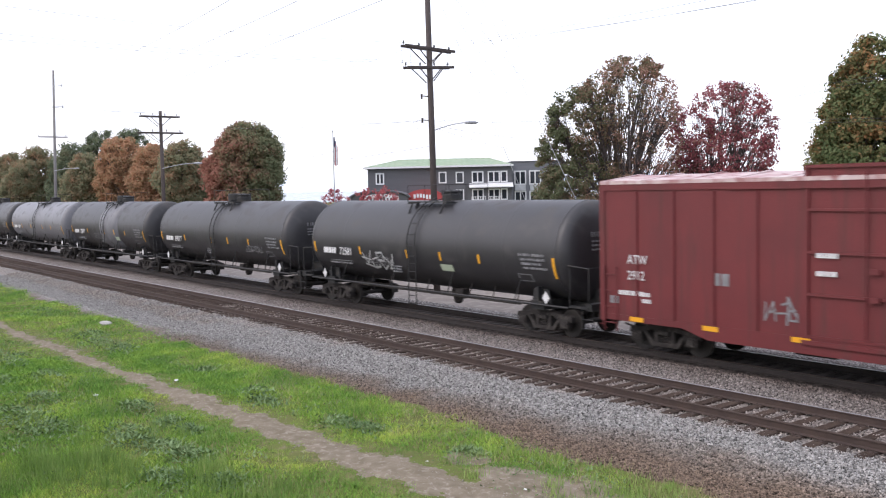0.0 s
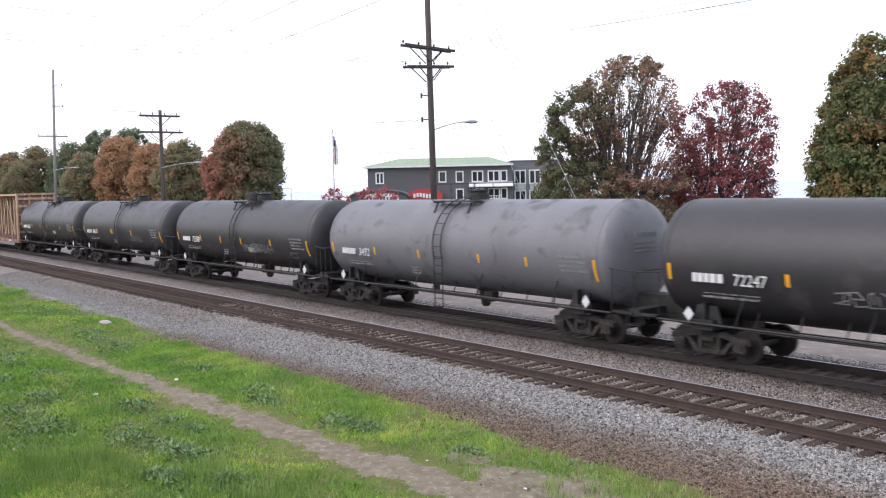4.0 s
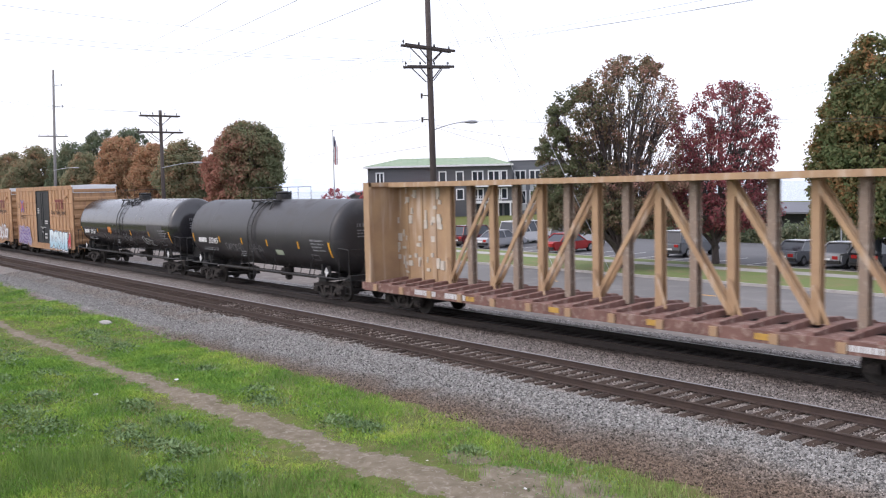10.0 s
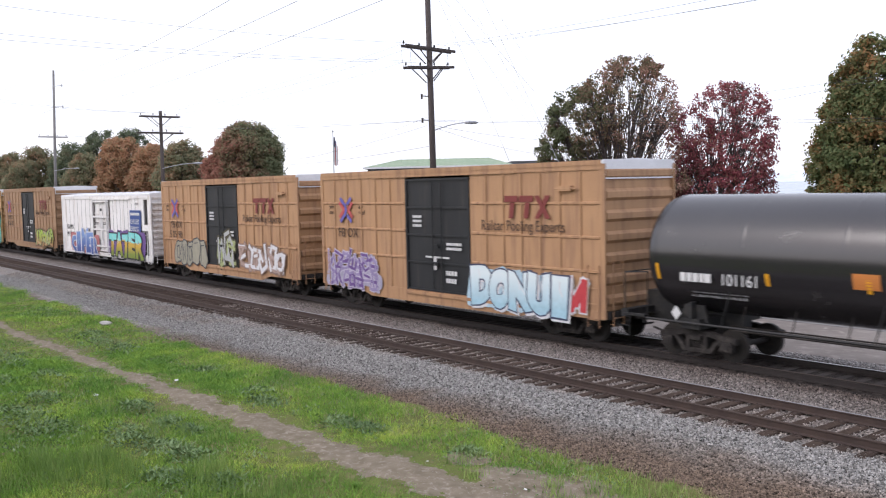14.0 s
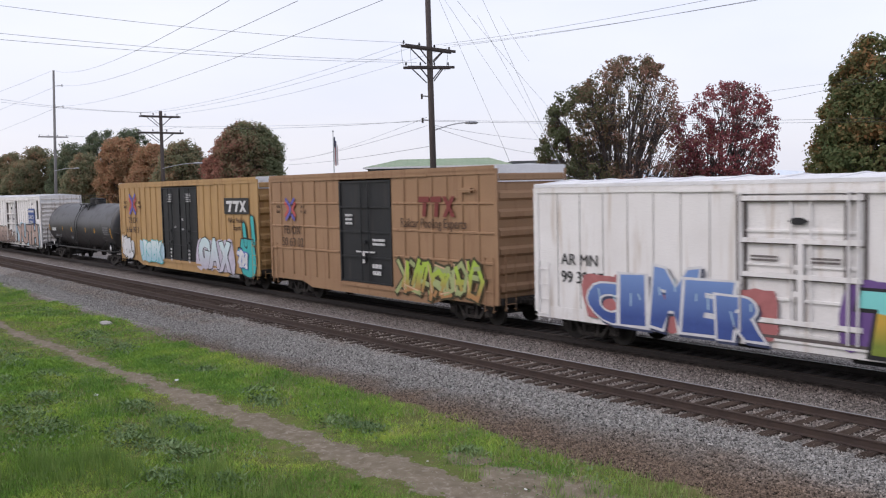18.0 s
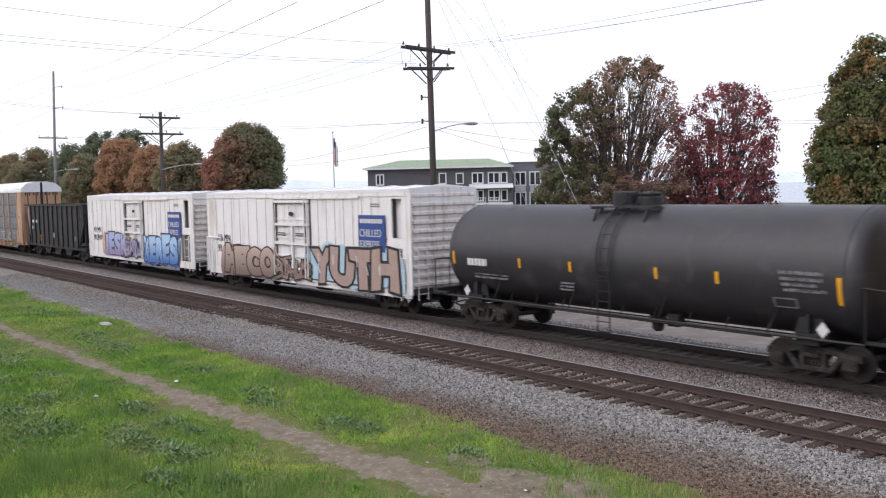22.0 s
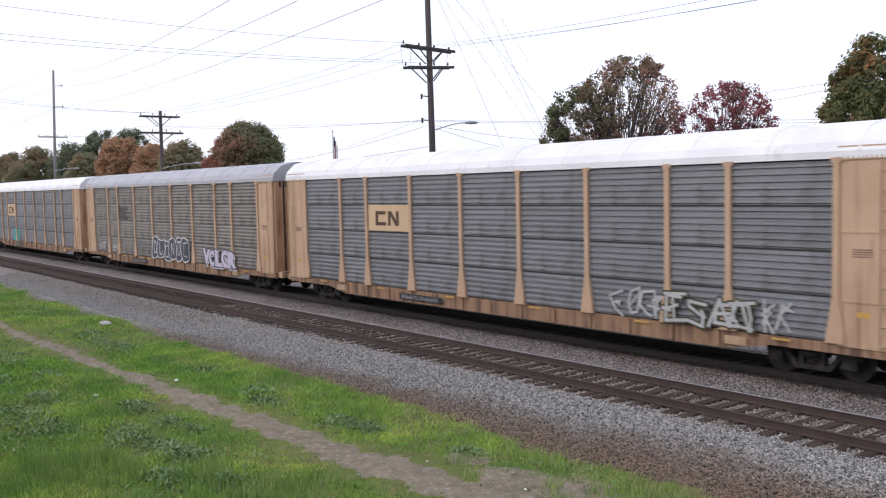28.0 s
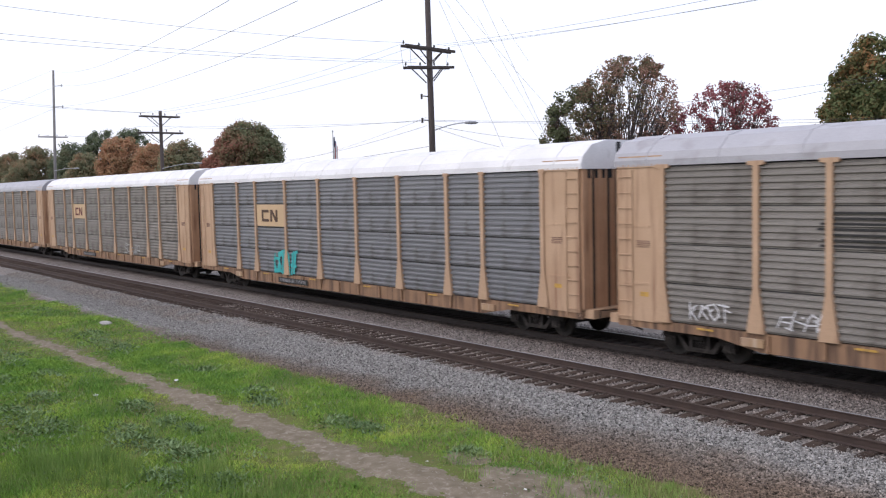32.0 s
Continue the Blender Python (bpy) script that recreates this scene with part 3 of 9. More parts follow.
@lru_cache(None)
def bolt_mesh():
    return mesh_of("bolt", made(bar, (0, 0, 0.3), (0, 0, 0.5), 0.02, 5), M["black"])


def tank_car(centre, half, label, number="", paint="tank", top=4.07, band=None, platform=True, bonnet=False, stripes=(), tags=0, seed=0, r=1.54):
    rng = random.Random(seed)
    car = put_car("tank_car", label, "tank car", centre)
    zc = top - r
    bm = bmesh.new()
    e = 0.55
    prof = [(-half - e, 0.05)] + [(-half - e * math.cos(a) ** 0.7, r * math.sin(a) ** 0.85) for a in (0.35, 0.65, 0.95, 1.15, 1.32, 1.45)] + [(-half, r)]
    ends = [(-p, q) for p, q in prof[::-1]]
    prof.append((-half + 0.06, r))
    for k in range(1, 6):
        for dx_, dr_ in ((-0.05, 0), (-0.012, 0), (0, 0.004), (0.012, 0), (0.05, 0)):
            prof.append((-half + 2 * half * k / 6 + dx_, r + dr_))
    prof += [(half - 0.06, r)] + ends
    lathe(bm, prof, "X", 48, (0, 0, zc))
    part("tank", bm, M[paint], car, smooth=True)
    for s in (-1, 1):
        bm = bmesh.new()
        lathe(bm, [(s * half - 0.02, r + 0.006), (s * half + 0.02, r + 0.006)], "X", 48, (0, 0, zc))
        part("weld_band", bm, M[paint], car, smooth=True)
    if band:
        bm = bmesh.new()
        lathe(bm, [(band[0], r + 0.006), (band[1], r + 0.006)], "X", 48, (0, 0, zc))
        part("painted_band", bm, M["tank_band" if band[1] - band[0] > 1 else "tank_stain"], car, "pale grey band streaked with spilled cargo", smooth=True)
    # manway, platform and rails on the top
    if platform:
        p = part("manway", dome_mesh(1), None, car, at=(0.25, 0, top - 0.12))
        for k in range(8):
            a = k * math.pi / 4
            part("bolt", bolt_mesh(), None, p, at=(0.36 * math.cos(a), 0.36 * math.sin(a), 0))
        deck = part("platform", made(box, -1.09, -1.01, -0.97, 0.95, top - 0.1, top - 0.06), M["black"], car)
        part("bearer", made(box, 1.01, 1.09, -0.97, 0.95, top - 0.1, top - 0.06), M["black"], deck)
        for y0 in (-0.95, 0.55):
            for k in range(4):
                part("board", board_mesh(), None, deck, at=(0, y0 + k * 0.1, top - 0.06))
        for x in (-0.9, 0.9):
            for s in (-1, 1):
                part("strut", made(beam, (x, s * 0.9, top - 0.08), (x, s * 1.08, zc + math.sqrt(r * r - 1.08 ** 2)), 0.05, 0.05), M["black"], deck)
        bm = bmesh.new()
        for s in (-1, 1):
            for x in (-1.1, -0.1, 1.1):
                bar(bm, (x, s * 0.95, top - 0.06), (x, s * 0.95, top + 0.55), 0.012, 5)
            bar(bm, (-1.1, s * 0.95, top + 0.55), (1.1, s * 0.95, top + 0.55), 0.012, 5)
        for x in (-1.1, 1.1):
            bar(bm, (x, -0.95, top + 0.55), (x, 0.95, top + 0.55), 0.012, 5)
        part("safety_rail", bm, M["black"], car)
        if bonnet:
            bm = bmesh.new()
            lathe(bm, [(top - 0.05, 0.42), (top + 0.34, 0.42), (top + 0.38, 0.38), (top + 0.39, 0.05)], "Z", 20, (-0.55, 0, 0))
            part("bonnet", bm, M["black"], car)
    bm = bmesh.new()
    for x in (-0.32, 0.12):
        prev = None
        for k in range(11):
            a = radians(8 + k * 9.7)
            q = (x, -(r + 0.1) * math.sin(a), zc + (r + 0.1) * math.cos(a))
            if prev:
                beam(bm, prev, q, 0.05, 0.03)
            prev = q
        bar(bm, prev, (x, prev[1], 0.45), 0.02, 5)
    for k in range(7):
        a = radians(20 + k * 14)
        bar(bm, (-0.32, -(r + 0.1) * math.sin(a), zc + (r + 0.1) * math.cos(a)), (0.12, -(r + 0.1) * math.sin(a), zc + (r + 0.1) * math.cos(a)), 0.013, 5)
    for k in range(7):
        z = 0.5 + k * 0.28
        bar(bm, (-0.32, prev[1], z), (0.12, prev[1], z), 0.014, 5)
    part("side_ladder", bm, M["black"], car)
    # underframe: stub sills, bolsters, running bars, outlet
    for s in (-1, 1):
        bm = bmesh.new()
        xb = s * (half - 0.95)
        box(bm, min(xb - s * 0.7, s * (half + 1.25)), max(xb - s * 0.7, s * (half + 1.25)), -0.28, 0.28, 0.78, zc - r + 0.45)
        for q in (-1, 1):
            plate(bm, [(xb - 0.42, 0.98), (xb + 0.42, 0.98), (xb + 0.3, 1.42), (xb - 0.3, 1.42)], q * 1.15 - 0.03, q * 1.15 + 0.03)
            plate(bm, [(xb - 0.04, 0.98), (xb + 0.04, 0.98), (xb + 0.04, 1.5), (xb - 0.04, 1.5)], q * 1.25 - 0.1, q * 1.25 + 0.1)
        box(bm, xb - 0.28, xb + 0.28, -1.35, 1.35, 0.82, 1.08)
        part("saddle_and_sill", bm, M["black"], car)
        bm = bmesh.new()
        xe = s * (half + 1.15)
        box(bm, xe - 0.12, xe + 0.12, -1.4, 1.4, 0.95, 1.15)
        box(bm, min(xe, xe - s * 0.7), max(xe, xe - s * 0.7), -1.45, -1.3, 1.0, 1.06)
        for y in (-1.38, 1.38):
            bar(bm, (xe, y, 1.15), (xe, y, 2.15), 0.02, 5)
            bar(bm, (xe, y, 2.15), (xe - s * 0.8, y, 2.2), 0.02, 5)
            bar(bm, (xe - s * 0.75, y, 1.05), (xe - s * 0.75, y * 0.98, 2.2), 0.016, 5)
        bar(bm, (xe, -1.38, 2.15), (xe, 1.38, 2.15), 0.018, 5)
        for z in (0.45, 0.72):
            bar(bm, (xe - 0.2, -1.45, z), (xe + 0.2, -1.45, z), 0.014, 5)
        for q in (-0.2, 0.2):
            bar(bm, (xe + q, -1.45, 0.42), (xe + q, -1.43, 1.0), 0.014, 5)
        part("end_platform", bm, M["black"], car)
    bm = bmesh.new()
    for y in (-1.42, 1.42):
        bar(bm, (-half - 0.4, y, 0.98), (half + 0.4, y, 0.98), 0.035, 6)
        for k in range(4):
            x = -half + 1.9 + k * (2 * half - 3.8) / 3
            beam(bm, (x, y, 1.0), (x + 0.2, y * 0.9, zc - 0.72), 0.04, 0.03)
    part("running_bar", bm, M["black"], car)
    bm = bmesh.new()
    lathe(bm, [(0.42, 0.10), (0.5, 0.17), (0.62, 0.17), (0.75, 0.24), (zc - r + 0.06, 0.24)], "Z", 12, (0.5, 0, 0))
    bar(bm, (-half + 1.5, -0.45, 0.86), (half - 1.5, -0.45, 0.86), 0.022, 5)
    box(bm, 1.6, 1.95, -1.0, -0.7, 0.78, 1.1)
    bar(bm, (-half + 2.0, -1.05, 0.86), (half - 2.0, -1.05, 0.86), 0.03, 6)
    for k in range(9):
        x = -half + 2.2 + k * (2 * half - 4.4) / 8
        bar(bm, (x, -1.05, 0.86), (x + 0.1, -0.95, zc - r * 0.74), 0.018, 5)
    part("outlet_and_brake_gear", bm, M["under"], car)
    # reflective strips, placards, lettering
    for x, z, h in [(-half + 0.06, 2.26, 0.42), (half - 0.1, 2.1, 0.62)] + [(q, 2.22, 0.30) for q in stripes]:
        bm = bmesh.new()
        shell_patch(bm, x - 0.05, x + 0.05, z - h / 2, z + h / 2, zc, r)
        part("reflective_strip", bm, M["yellow"], car, "yellow reflective strip")
    for s in (-1, 1):
        bm = bmesh.new()
        x, z = s * (half - 0.55) + 0.0, 1.2
        plate(bm, [(x, z - 0.19), (x + 0.15, z), (x, z + 0.19), (x - 0.15, z)], -1.40, -1.388)
        part("placard", bm, M["white"], car, "white diamond hazard placard")
    zz = 2.02
    yy = on_shell(zc, r, zz + 0.36) - 0.012
    bars_text(car, -half + 0.78, yy, zz + 0.03, 0.95, 0.22, M["white"], 1, seed)
    if number:
        lettering(number, 0.4, M["white"], car, -half + 1.95, yy - 0.01, zz, width=0.9)
    bars_text(car, -half + 0.95, on_shell(zc, r, 1.75) - 0.012, 1.75, 1.6, 0.06, M["dim_white"], 2, seed + 1, wear=0.4)
    bars_text(car, half - 1.55, on_shell(zc, r, 2.45) - 0.02, 2.42, 1.1, 0.08, M["dim_white"], 1, seed + 2, wear=0.4)
    for k in range(3):
        bars_text(car, half - 1.5 + 0.03 * k, on_shell(zc, r, 2.28 - 0.13 * k) - 0.016, 2.28 - 0.13 * k, 1.05 - 0.2 * (k == 1), 0.075, M["dim_white"], 1, seed + 3 + k, wear=0.4)
    bm = bmesh.new()
    for x0, x1, z0, z1 in ((half - 1.75, half - 1.15, 1.62, 1.65), (half - 1.75, half - 1.15, 1.83, 1.86), (half - 1.75, half - 1.71, 1.62, 1.86), (half - 1.19, half - 1.15, 1.62, 1.86)):
        shell_patch(bm, x0, x1, z0, z1, zc, r, 2)
    part("data_frame", bm, M["dim_white"], car)
    if seed in (3, 10):
        bm = bmesh.new()
        shell_patch(bm, half - 3.3, half - 1.0, 2.0, 2.72, zc, r - 0.003)
        part("repaint_patch", bm, M["tank_stain"], car, "patch of fresher grey-black paint")
    if number == "101161":
        bm = bmesh.new()
        shell_patch(bm, -2.35, -1.75, 2.15, 2.5, zc, r)
        part("orange_panel", bm, SP_ORANGE, car, "orange warning panel")
    if seed % 2:
        bm = bmesh.new()
        shell_patch(bm, 1.1 + 0.2 * (seed % 5), 1.75 + 0.2 * (seed % 5), 1.72, 1.95, zc, r)
        part("data_panel", bm, surf("pale_green_sticker", (0.42, 0.48, 0.36), 0.7, var=0.4, bump=0) if "STICKER" not in M else M["STICKER"], car, "pale worn sticker")
    bars_text(car, -1.9 + 0.3 * (seed % 4), on_shell(zc, r, 1.75) - 0.014, 1.7, 0.55, 0.055, M["dim_white"], 3, seed + 9, wear=0.3)
    bm = bmesh.new()
    rng2 = random.Random(seed + 50)
    for k, z in enumerate((3.0, 2.84, 2.72, 2.6)):
        yy0 = -0.55
        while yy0 < 0.35:
            wd = rng2.uniform(0.08, 0.16)
            xx = half + e * math.cos(math.asin(min(0.95, math.hypot(yy0, z - zc) / r))) ** 0.7 + 0.02
            box(bm, xx - 0.01, xx + 0.015, yy0, yy0 + wd * (0.3 if k == 0 else 0.65), z, z + (0.14 if k == 0 else 0.05))
            yy0 += wd
    tagged(part("end_lettering", bm, M["dim_white"], car), kind="stuff")
    for k in range(tags):
        x = rng.uniform(-half * 0.6, half * 0.5)
        graffiti(car, x, 1.72, rng.uniform(1.0, 1.8), 0.42, [M["dim_white"]], None, seed * 7 + k, lambda z: on_shell(zc, r, z) - 0.014, thin=True)
    truck(car, -(half - 0.95))
    truck(car, half - 0.95)
    couplers(car, half + 1.25)
    return car


# ------------------------------------------------ sprayed tags: overlapping letter-like shapes
def blob(bm, x, z, w, h, rng, y, wob=0.14):
    """A swollen letter-like shape with a bite taken out."""
    n = 14
    pts = []
    tilt = rng.uniform(-0.25, 0.25)
    for i in range(n):
        a = 2 * math.pi * i / n
        sq = 1.0 / max(abs(math.cos(a)), abs(math.sin(a))) ** 0.55
        k = rng.uniform(1 - wob, 1 + wob)
        px_, pz_ = math.cos(a) * sq * w / 2 * k, math.sin(a) * sq * h / 2 * k
        pts.append((x + px_ + tilt * pz_, z + pz_))
    yv = [y(q) for _, q in pts]
    c = bm.verts.new((x, y(z), z))
    v = [bm.verts.new((p, yy, q)) for (p, q), yy in zip(pts, yv)]
    for i in range(n):
        bm.faces.new((c, v[i], v[(i + 1) % n]))
    return pts


def outline(bm, pts, t, y):
    """A thin painted line along a closed outline."""
    n = len(pts)
    cx, cz = sum(p for p, _ in pts) / n, sum(q for _, q in pts) / n
    a = [bm.verts.new((p, y(q), q)) for p, q in pts]
    b = []
    for p, q in pts:
        d = math.hypot(p - cx, q - cz) or 1
        b.append(bm.verts.new((p + (cx - p) / d * t, y(q), q + (cz - q) / d * t)))
    for i in range(n):
        j = (i + 1) % n
        bm.faces.new((a[i], a[j], b[j], b[i]))


STROKES = [
    [[(0.05, 0.0), (0.12, 0.95), (0.78, 0.08), (0.9, 1.0)]],
    [[(0.12, 1.0), (0.1, 0.12), (0.8, 0.05), (0.95, 0.4)], [(0.1, 0.55), (0.6, 0.62)]],
    [[(0.02, 0.0), (0.15, 0.8), (0.5, 1.0), (0.85, 0.8), (0.95, 0.0)], [(0.2, 0.4), (0.82, 0.42)]],
    [[(0.9, 0.88), (0.25, 1.0), (0.1, 0.62), (0.85, 0.42), (0.75, 0.04), (0.0, 0.12)]],
    [[(0.15, 0.0), (0.15, 1.0)], [(0.9, 1.0), (0.25, 0.5), (0.95, 0.0)]],
    [[(0.2, 0.1), (0.08, 0.55), (0.3, 0.95), (0.8, 0.9), (0.92, 0.45), (0.7, 0.08), (0.2, 0.1)]],
    [[(0.0, 0.95), (1.0, 1.0)], [(0.5, 0.95), (0.42, 0.0)]],
    [[(0.85, 1.0), (0.15, 0.9), (0.12, 0.1), (0.9, 0.02)], [(0.15, 0.5), (0.7, 0.55)]]]


def stroke(bm, pts, t, y, off):
    """A painted stroke of the width t along pts, each length a hair before the last."""
    k = 0
    for (x0, z0), (x1, z1) in zip(pts, pts[1:]):
        dx, dz = x1 - x0, z1 - z0
        d = math.hypot(dx, dz) or 1
        ux, uz = dx / d, dz / d
        nx, nz = -uz * t / 2, ux * t / 2
        e = t * 0.42
        q = [(x0 - ux * e - nx * 0.8, z0 - uz * e - nz * 0.8), (x1 + ux * e - nx, z1 + uz * e - nz), (x1 + ux * e + nx * 0.8, z1 + uz * e + nz * 0.8), (x0 - ux * e + nx, z0 - uz * e + nz)]
        bm.faces.new([bm.verts.new((p, y(r_) - off - 0.0006 * k, r_)) for p, r_ in q])
        k += 1
    return k


def graffiti(parent, x, z, w, h, fills, line, seed, y, letters=None, thin=False, name="spray_tag", label="", inner=None, cloud=None, weight=0.27):
    """A row of sprayed stroke shapes, from x along w; y(z) is the surface."""
    rng = random.Random(seed)
    letters = letters or max(3, round(w / h * 1.15))
    step = w / letters
    fill, edge, shine, back = bmesh.new(), bmesh.new(), bmesh.new(), bmesh.new()
    fills2 = bmesh.new()
    for k in range(letters):
        hh = h * rng.uniform(0.8, 1.05)
        z0 = z + rng.uniform(-0.04, 0.08) * h
        lean = rng.uniform(-0.35, 0.35)
        sw = step * rng.uniform(1.05, 1.45)
        turn, flip = rng.random() < 0.5, rng.random() < 0.5
        for j, poly in enumerate(rng.choice(STROKES) + (rng.choice(STROKES) if rng.random() < 0.6 and not thin else []) + [[(rng.random(), rng.random()), (rng.random(), rng.random())]]):
            poly = [((v, u) if turn else (u, v)) for u, v in poly]
            poly = [((1 - u) if flip else u, v) for u, v in poly]
            pts = [(x + (k - 0.08) * step + u * sw * 0.86 + lean * v * h * 0.5 + rng.uniform(-0.1, 0.1) * h, z0 + v * hh * 0.9 + 0.05 * h + rng.uniform(-0.1, 0.1) * h) for u, v in poly]
            t = (0.09 if thin else weight) * h * rng.uniform(0.85, 1.15)
            o = 0.003 * (k % 2) + 0.004 * j
            if line and not thin:
                stroke(edge, pts, t + 0.13 * h, y, o)
            stroke(fill if (k + j) % len(fills) == 0 else fills2, pts, t, y, 0.009 + o)
            if inner and not thin and j == 0:
                sh = [(p - 0.05 * h, q + 0.05 * h) for p, q in pts]
                stroke(shine, sh[:2], 0.045 * h, y, 0.018 + o)
    if cloud:
        for k in range(letters * 2 + 1):
            blob(back, x + k * w / (letters * 2), z + h * rng.uniform(0.3, 0.8), step * rng.uniform(0.8, 1.2), h * rng.uniform(0.7, 1.0), rng, (lambda q, kk=k: y(q) + 0.006 - 0.0003 * kk), 0.08)
    holder = None
    for b, m, nm in ((fill, fills[0], name), (fills2, fills[-1], name), (edge, line, "tag_outline"), (shine, inner, "tag_highlight"), (back, cloud, "tag_background")):
        if m and len(b.faces):
            p = tagged(part(nm, b, m, parent, label if nm == name else ""), kind="stuff")
            holder = holder or p
        else:
            b.free()
    return holder


@lru_cache(None)
def glyph(ch, fat):
    """A letter as flat corners and faces, swollen by fat."""
    cu = bpy.data.curves.new("glyph", "FONT")
    cu.body, cu.size, cu.offset, cu.resolution_u = ch, 1.0, fat, 4
    ob = bpy.data.objects.new("glyph", cu)
    me = bpy.data.meshes.new_from_object(ob)
    pts = [(v.co.x, v.co.y) for v in me.vertices]
    faces = [tuple(p.vertices) for p in me.polygons]
    bpy.data.objects.remove(ob)
    bpy.data.curves.remove(cu)
    bpy.data.meshes.remove(me)
    return pts, faces


def letters_tag(parent, word, x, z, w, h, fill, line, y, seed, label="", fat=0.055, edge=0.05, lean=0.12, shine=None, cloud=None, overlap=0.16, shadow=None, cloud_up=0.12, arch=0.0):
    """Swollen sprayed letters that overlap, with a drawn edge, a drop shade, shines and a painted cloud behind; y: the side's plane."""
    rng = random.Random(seed)
    n = len(word)
    step = w / n
    layers = {"fill": bmesh.new(), "edge": bmesh.new(), "shade": bmesh.new(), "shine": bmesh.new(), "cloud": bmesh.new()}
    for k, ch in enumerate(word):
        pts, _ = glyph(ch, fat)
        x0, x1 = min(p for p, _ in pts), max(p for p, _ in pts)
        z0, z1 = min(q for _, q in pts), max(q for _, q in pts)
        gw = step * (1 + overlap) * (0.62 if ch == "I" else 1.0)
        gx = x + k * step - step * overlap / 2 + (step - gw) / 2 * (ch == "I")
        hh = h * rng.uniform(0.9, 1.03) * (1 + arch * (0.5 - abs((k + 0.5) / n * 2 - 1)))
        gz = z + rng.uniform(0, 0.07) * h
        tip, wob, swell = rng.uniform(-0.5, 1.0) * lean, rng.uniform(0, 6), rng.uniform(-0.12, 0.16)

        def put(p, q):
            u, v = (p - x0) / (x1 - x0), (q - z0) / (z1 - z0)
            u = 0.5 + (u - 0.5) * (1 + swell * (v - 0.4))
            return gx + u * gw + tip * v * h + 0.025 * h * math.sin(7 * v + wob), gz + v * hh + 0.035 * h * math.sin(5 * u + wob)

        base = y - 0.007 * k
        for nm, f_, dy, sx, sz in (("shade", fat + edge, 0.001, 0.05 * h, -0.05 * h), ("edge", fat + edge, -0.002, 0, 0), ("fill", fat, -0.0045, 0, 0)):
            if (nm == "shade" and not shadow) or (nm == "edge" and not line):
                continue
            gp, gf = glyph(ch, round(f_, 3))
            vs = []
            for p, q in gp:
                a, b = put(p, q)
                vs.append(layers[nm].verts.new((a + sx, base + dy, b + sz)))
            for face in gf:
                layers[nm].faces.new([vs[i_] for i_ in face])
        if shine:
            for _ in range(2):
                a, b = gx + gw * rng.uniform(0.15, 0.7), gz + hh * rng.uniform(0.55, 0.9)
                stroke(layers["shine"], [(a, b), (a + rng.uniform(-0.04, 0.1) * h, b - rng.uniform(0.1, 0.25) * h)], 0.035 * h, flat(base - 0.006), 0.0)
        if cloud:
            for c_ in range(3):
                blob(layers["cloud"], gx + gw * (0.15 + 0.35 * c_), z + h * (0.5 + rng.uniform(0, cloud_up)), gw * rng.uniform(0.6, 0.8), h * rng.uniform(0.9, 1.1), rng, flat(y + 0.008 - 0.0004 * (3 * k + c_)), 0.08)
    for nm, m in (("fill", fill), ("edge", line), ("shade", shadow), ("shine", shine), ("cloud", cloud)):
        b = layers[nm]
        if m and len(b.faces):
            me_name = {"fill": "spray_tag", "edge": "tag_outline", "shade": "tag_shade", "shine": "tag_highlight", "cloud": "tag_background"}[nm]
            tagged(part(me_name, b, m, parent, label if nm == "fill" else ""), kind="stuff")
        else:
            b.free()


def bubble_tag(parent, x, z, w, h, n, fill, line, seed, y, label):
    """A row of swollen overlapping letters, each with a drawn edge, an inner stroke and a shine."""
    rng = random.Random(seed)
    step = w / n
    a, b, c = bmesh.new(), bmesh.new(), bmesh.new()
    for k in range(n):
        hh = h * rng.uniform(0.78, 1.0)
        cx, cz = x + (k + 0.5) * step, z + hh / 2 + rng.uniform(0, 0.12) * h
        d = 0.006 * (k % 2)
        pts = blob(a, cx, cz, step * rng.uniform(1.15, 1.5), hh, rng, flat(y - d), 0.12)
        outline(b, pts, 0.042 * h, flat(y - d - 0.003))
        for _ in range(2):
            s_ = rng.choice(STROKES)[0]
            q = [(cx + (u - 0.5) * step * 0.55, cz + (v - 0.5) * hh * 0.6) for u, v in s_]
            stroke(c, q, 0.035 * h, flat(y - d - 0.003), 0.001)
    t = tagged(part("spray_tag", a, fill, parent, label), kind="stuff")
    tagged(part("tag_outline", b, line, parent), kind="stuff")
    tagged(part("tag_stroke", c, line, parent), kind="stuff")
    return t


def spray(name, col):
    return surf("spray_" + name, col, 0.6, var=0.35, scale=2.5, fine=8, bump=0.0)


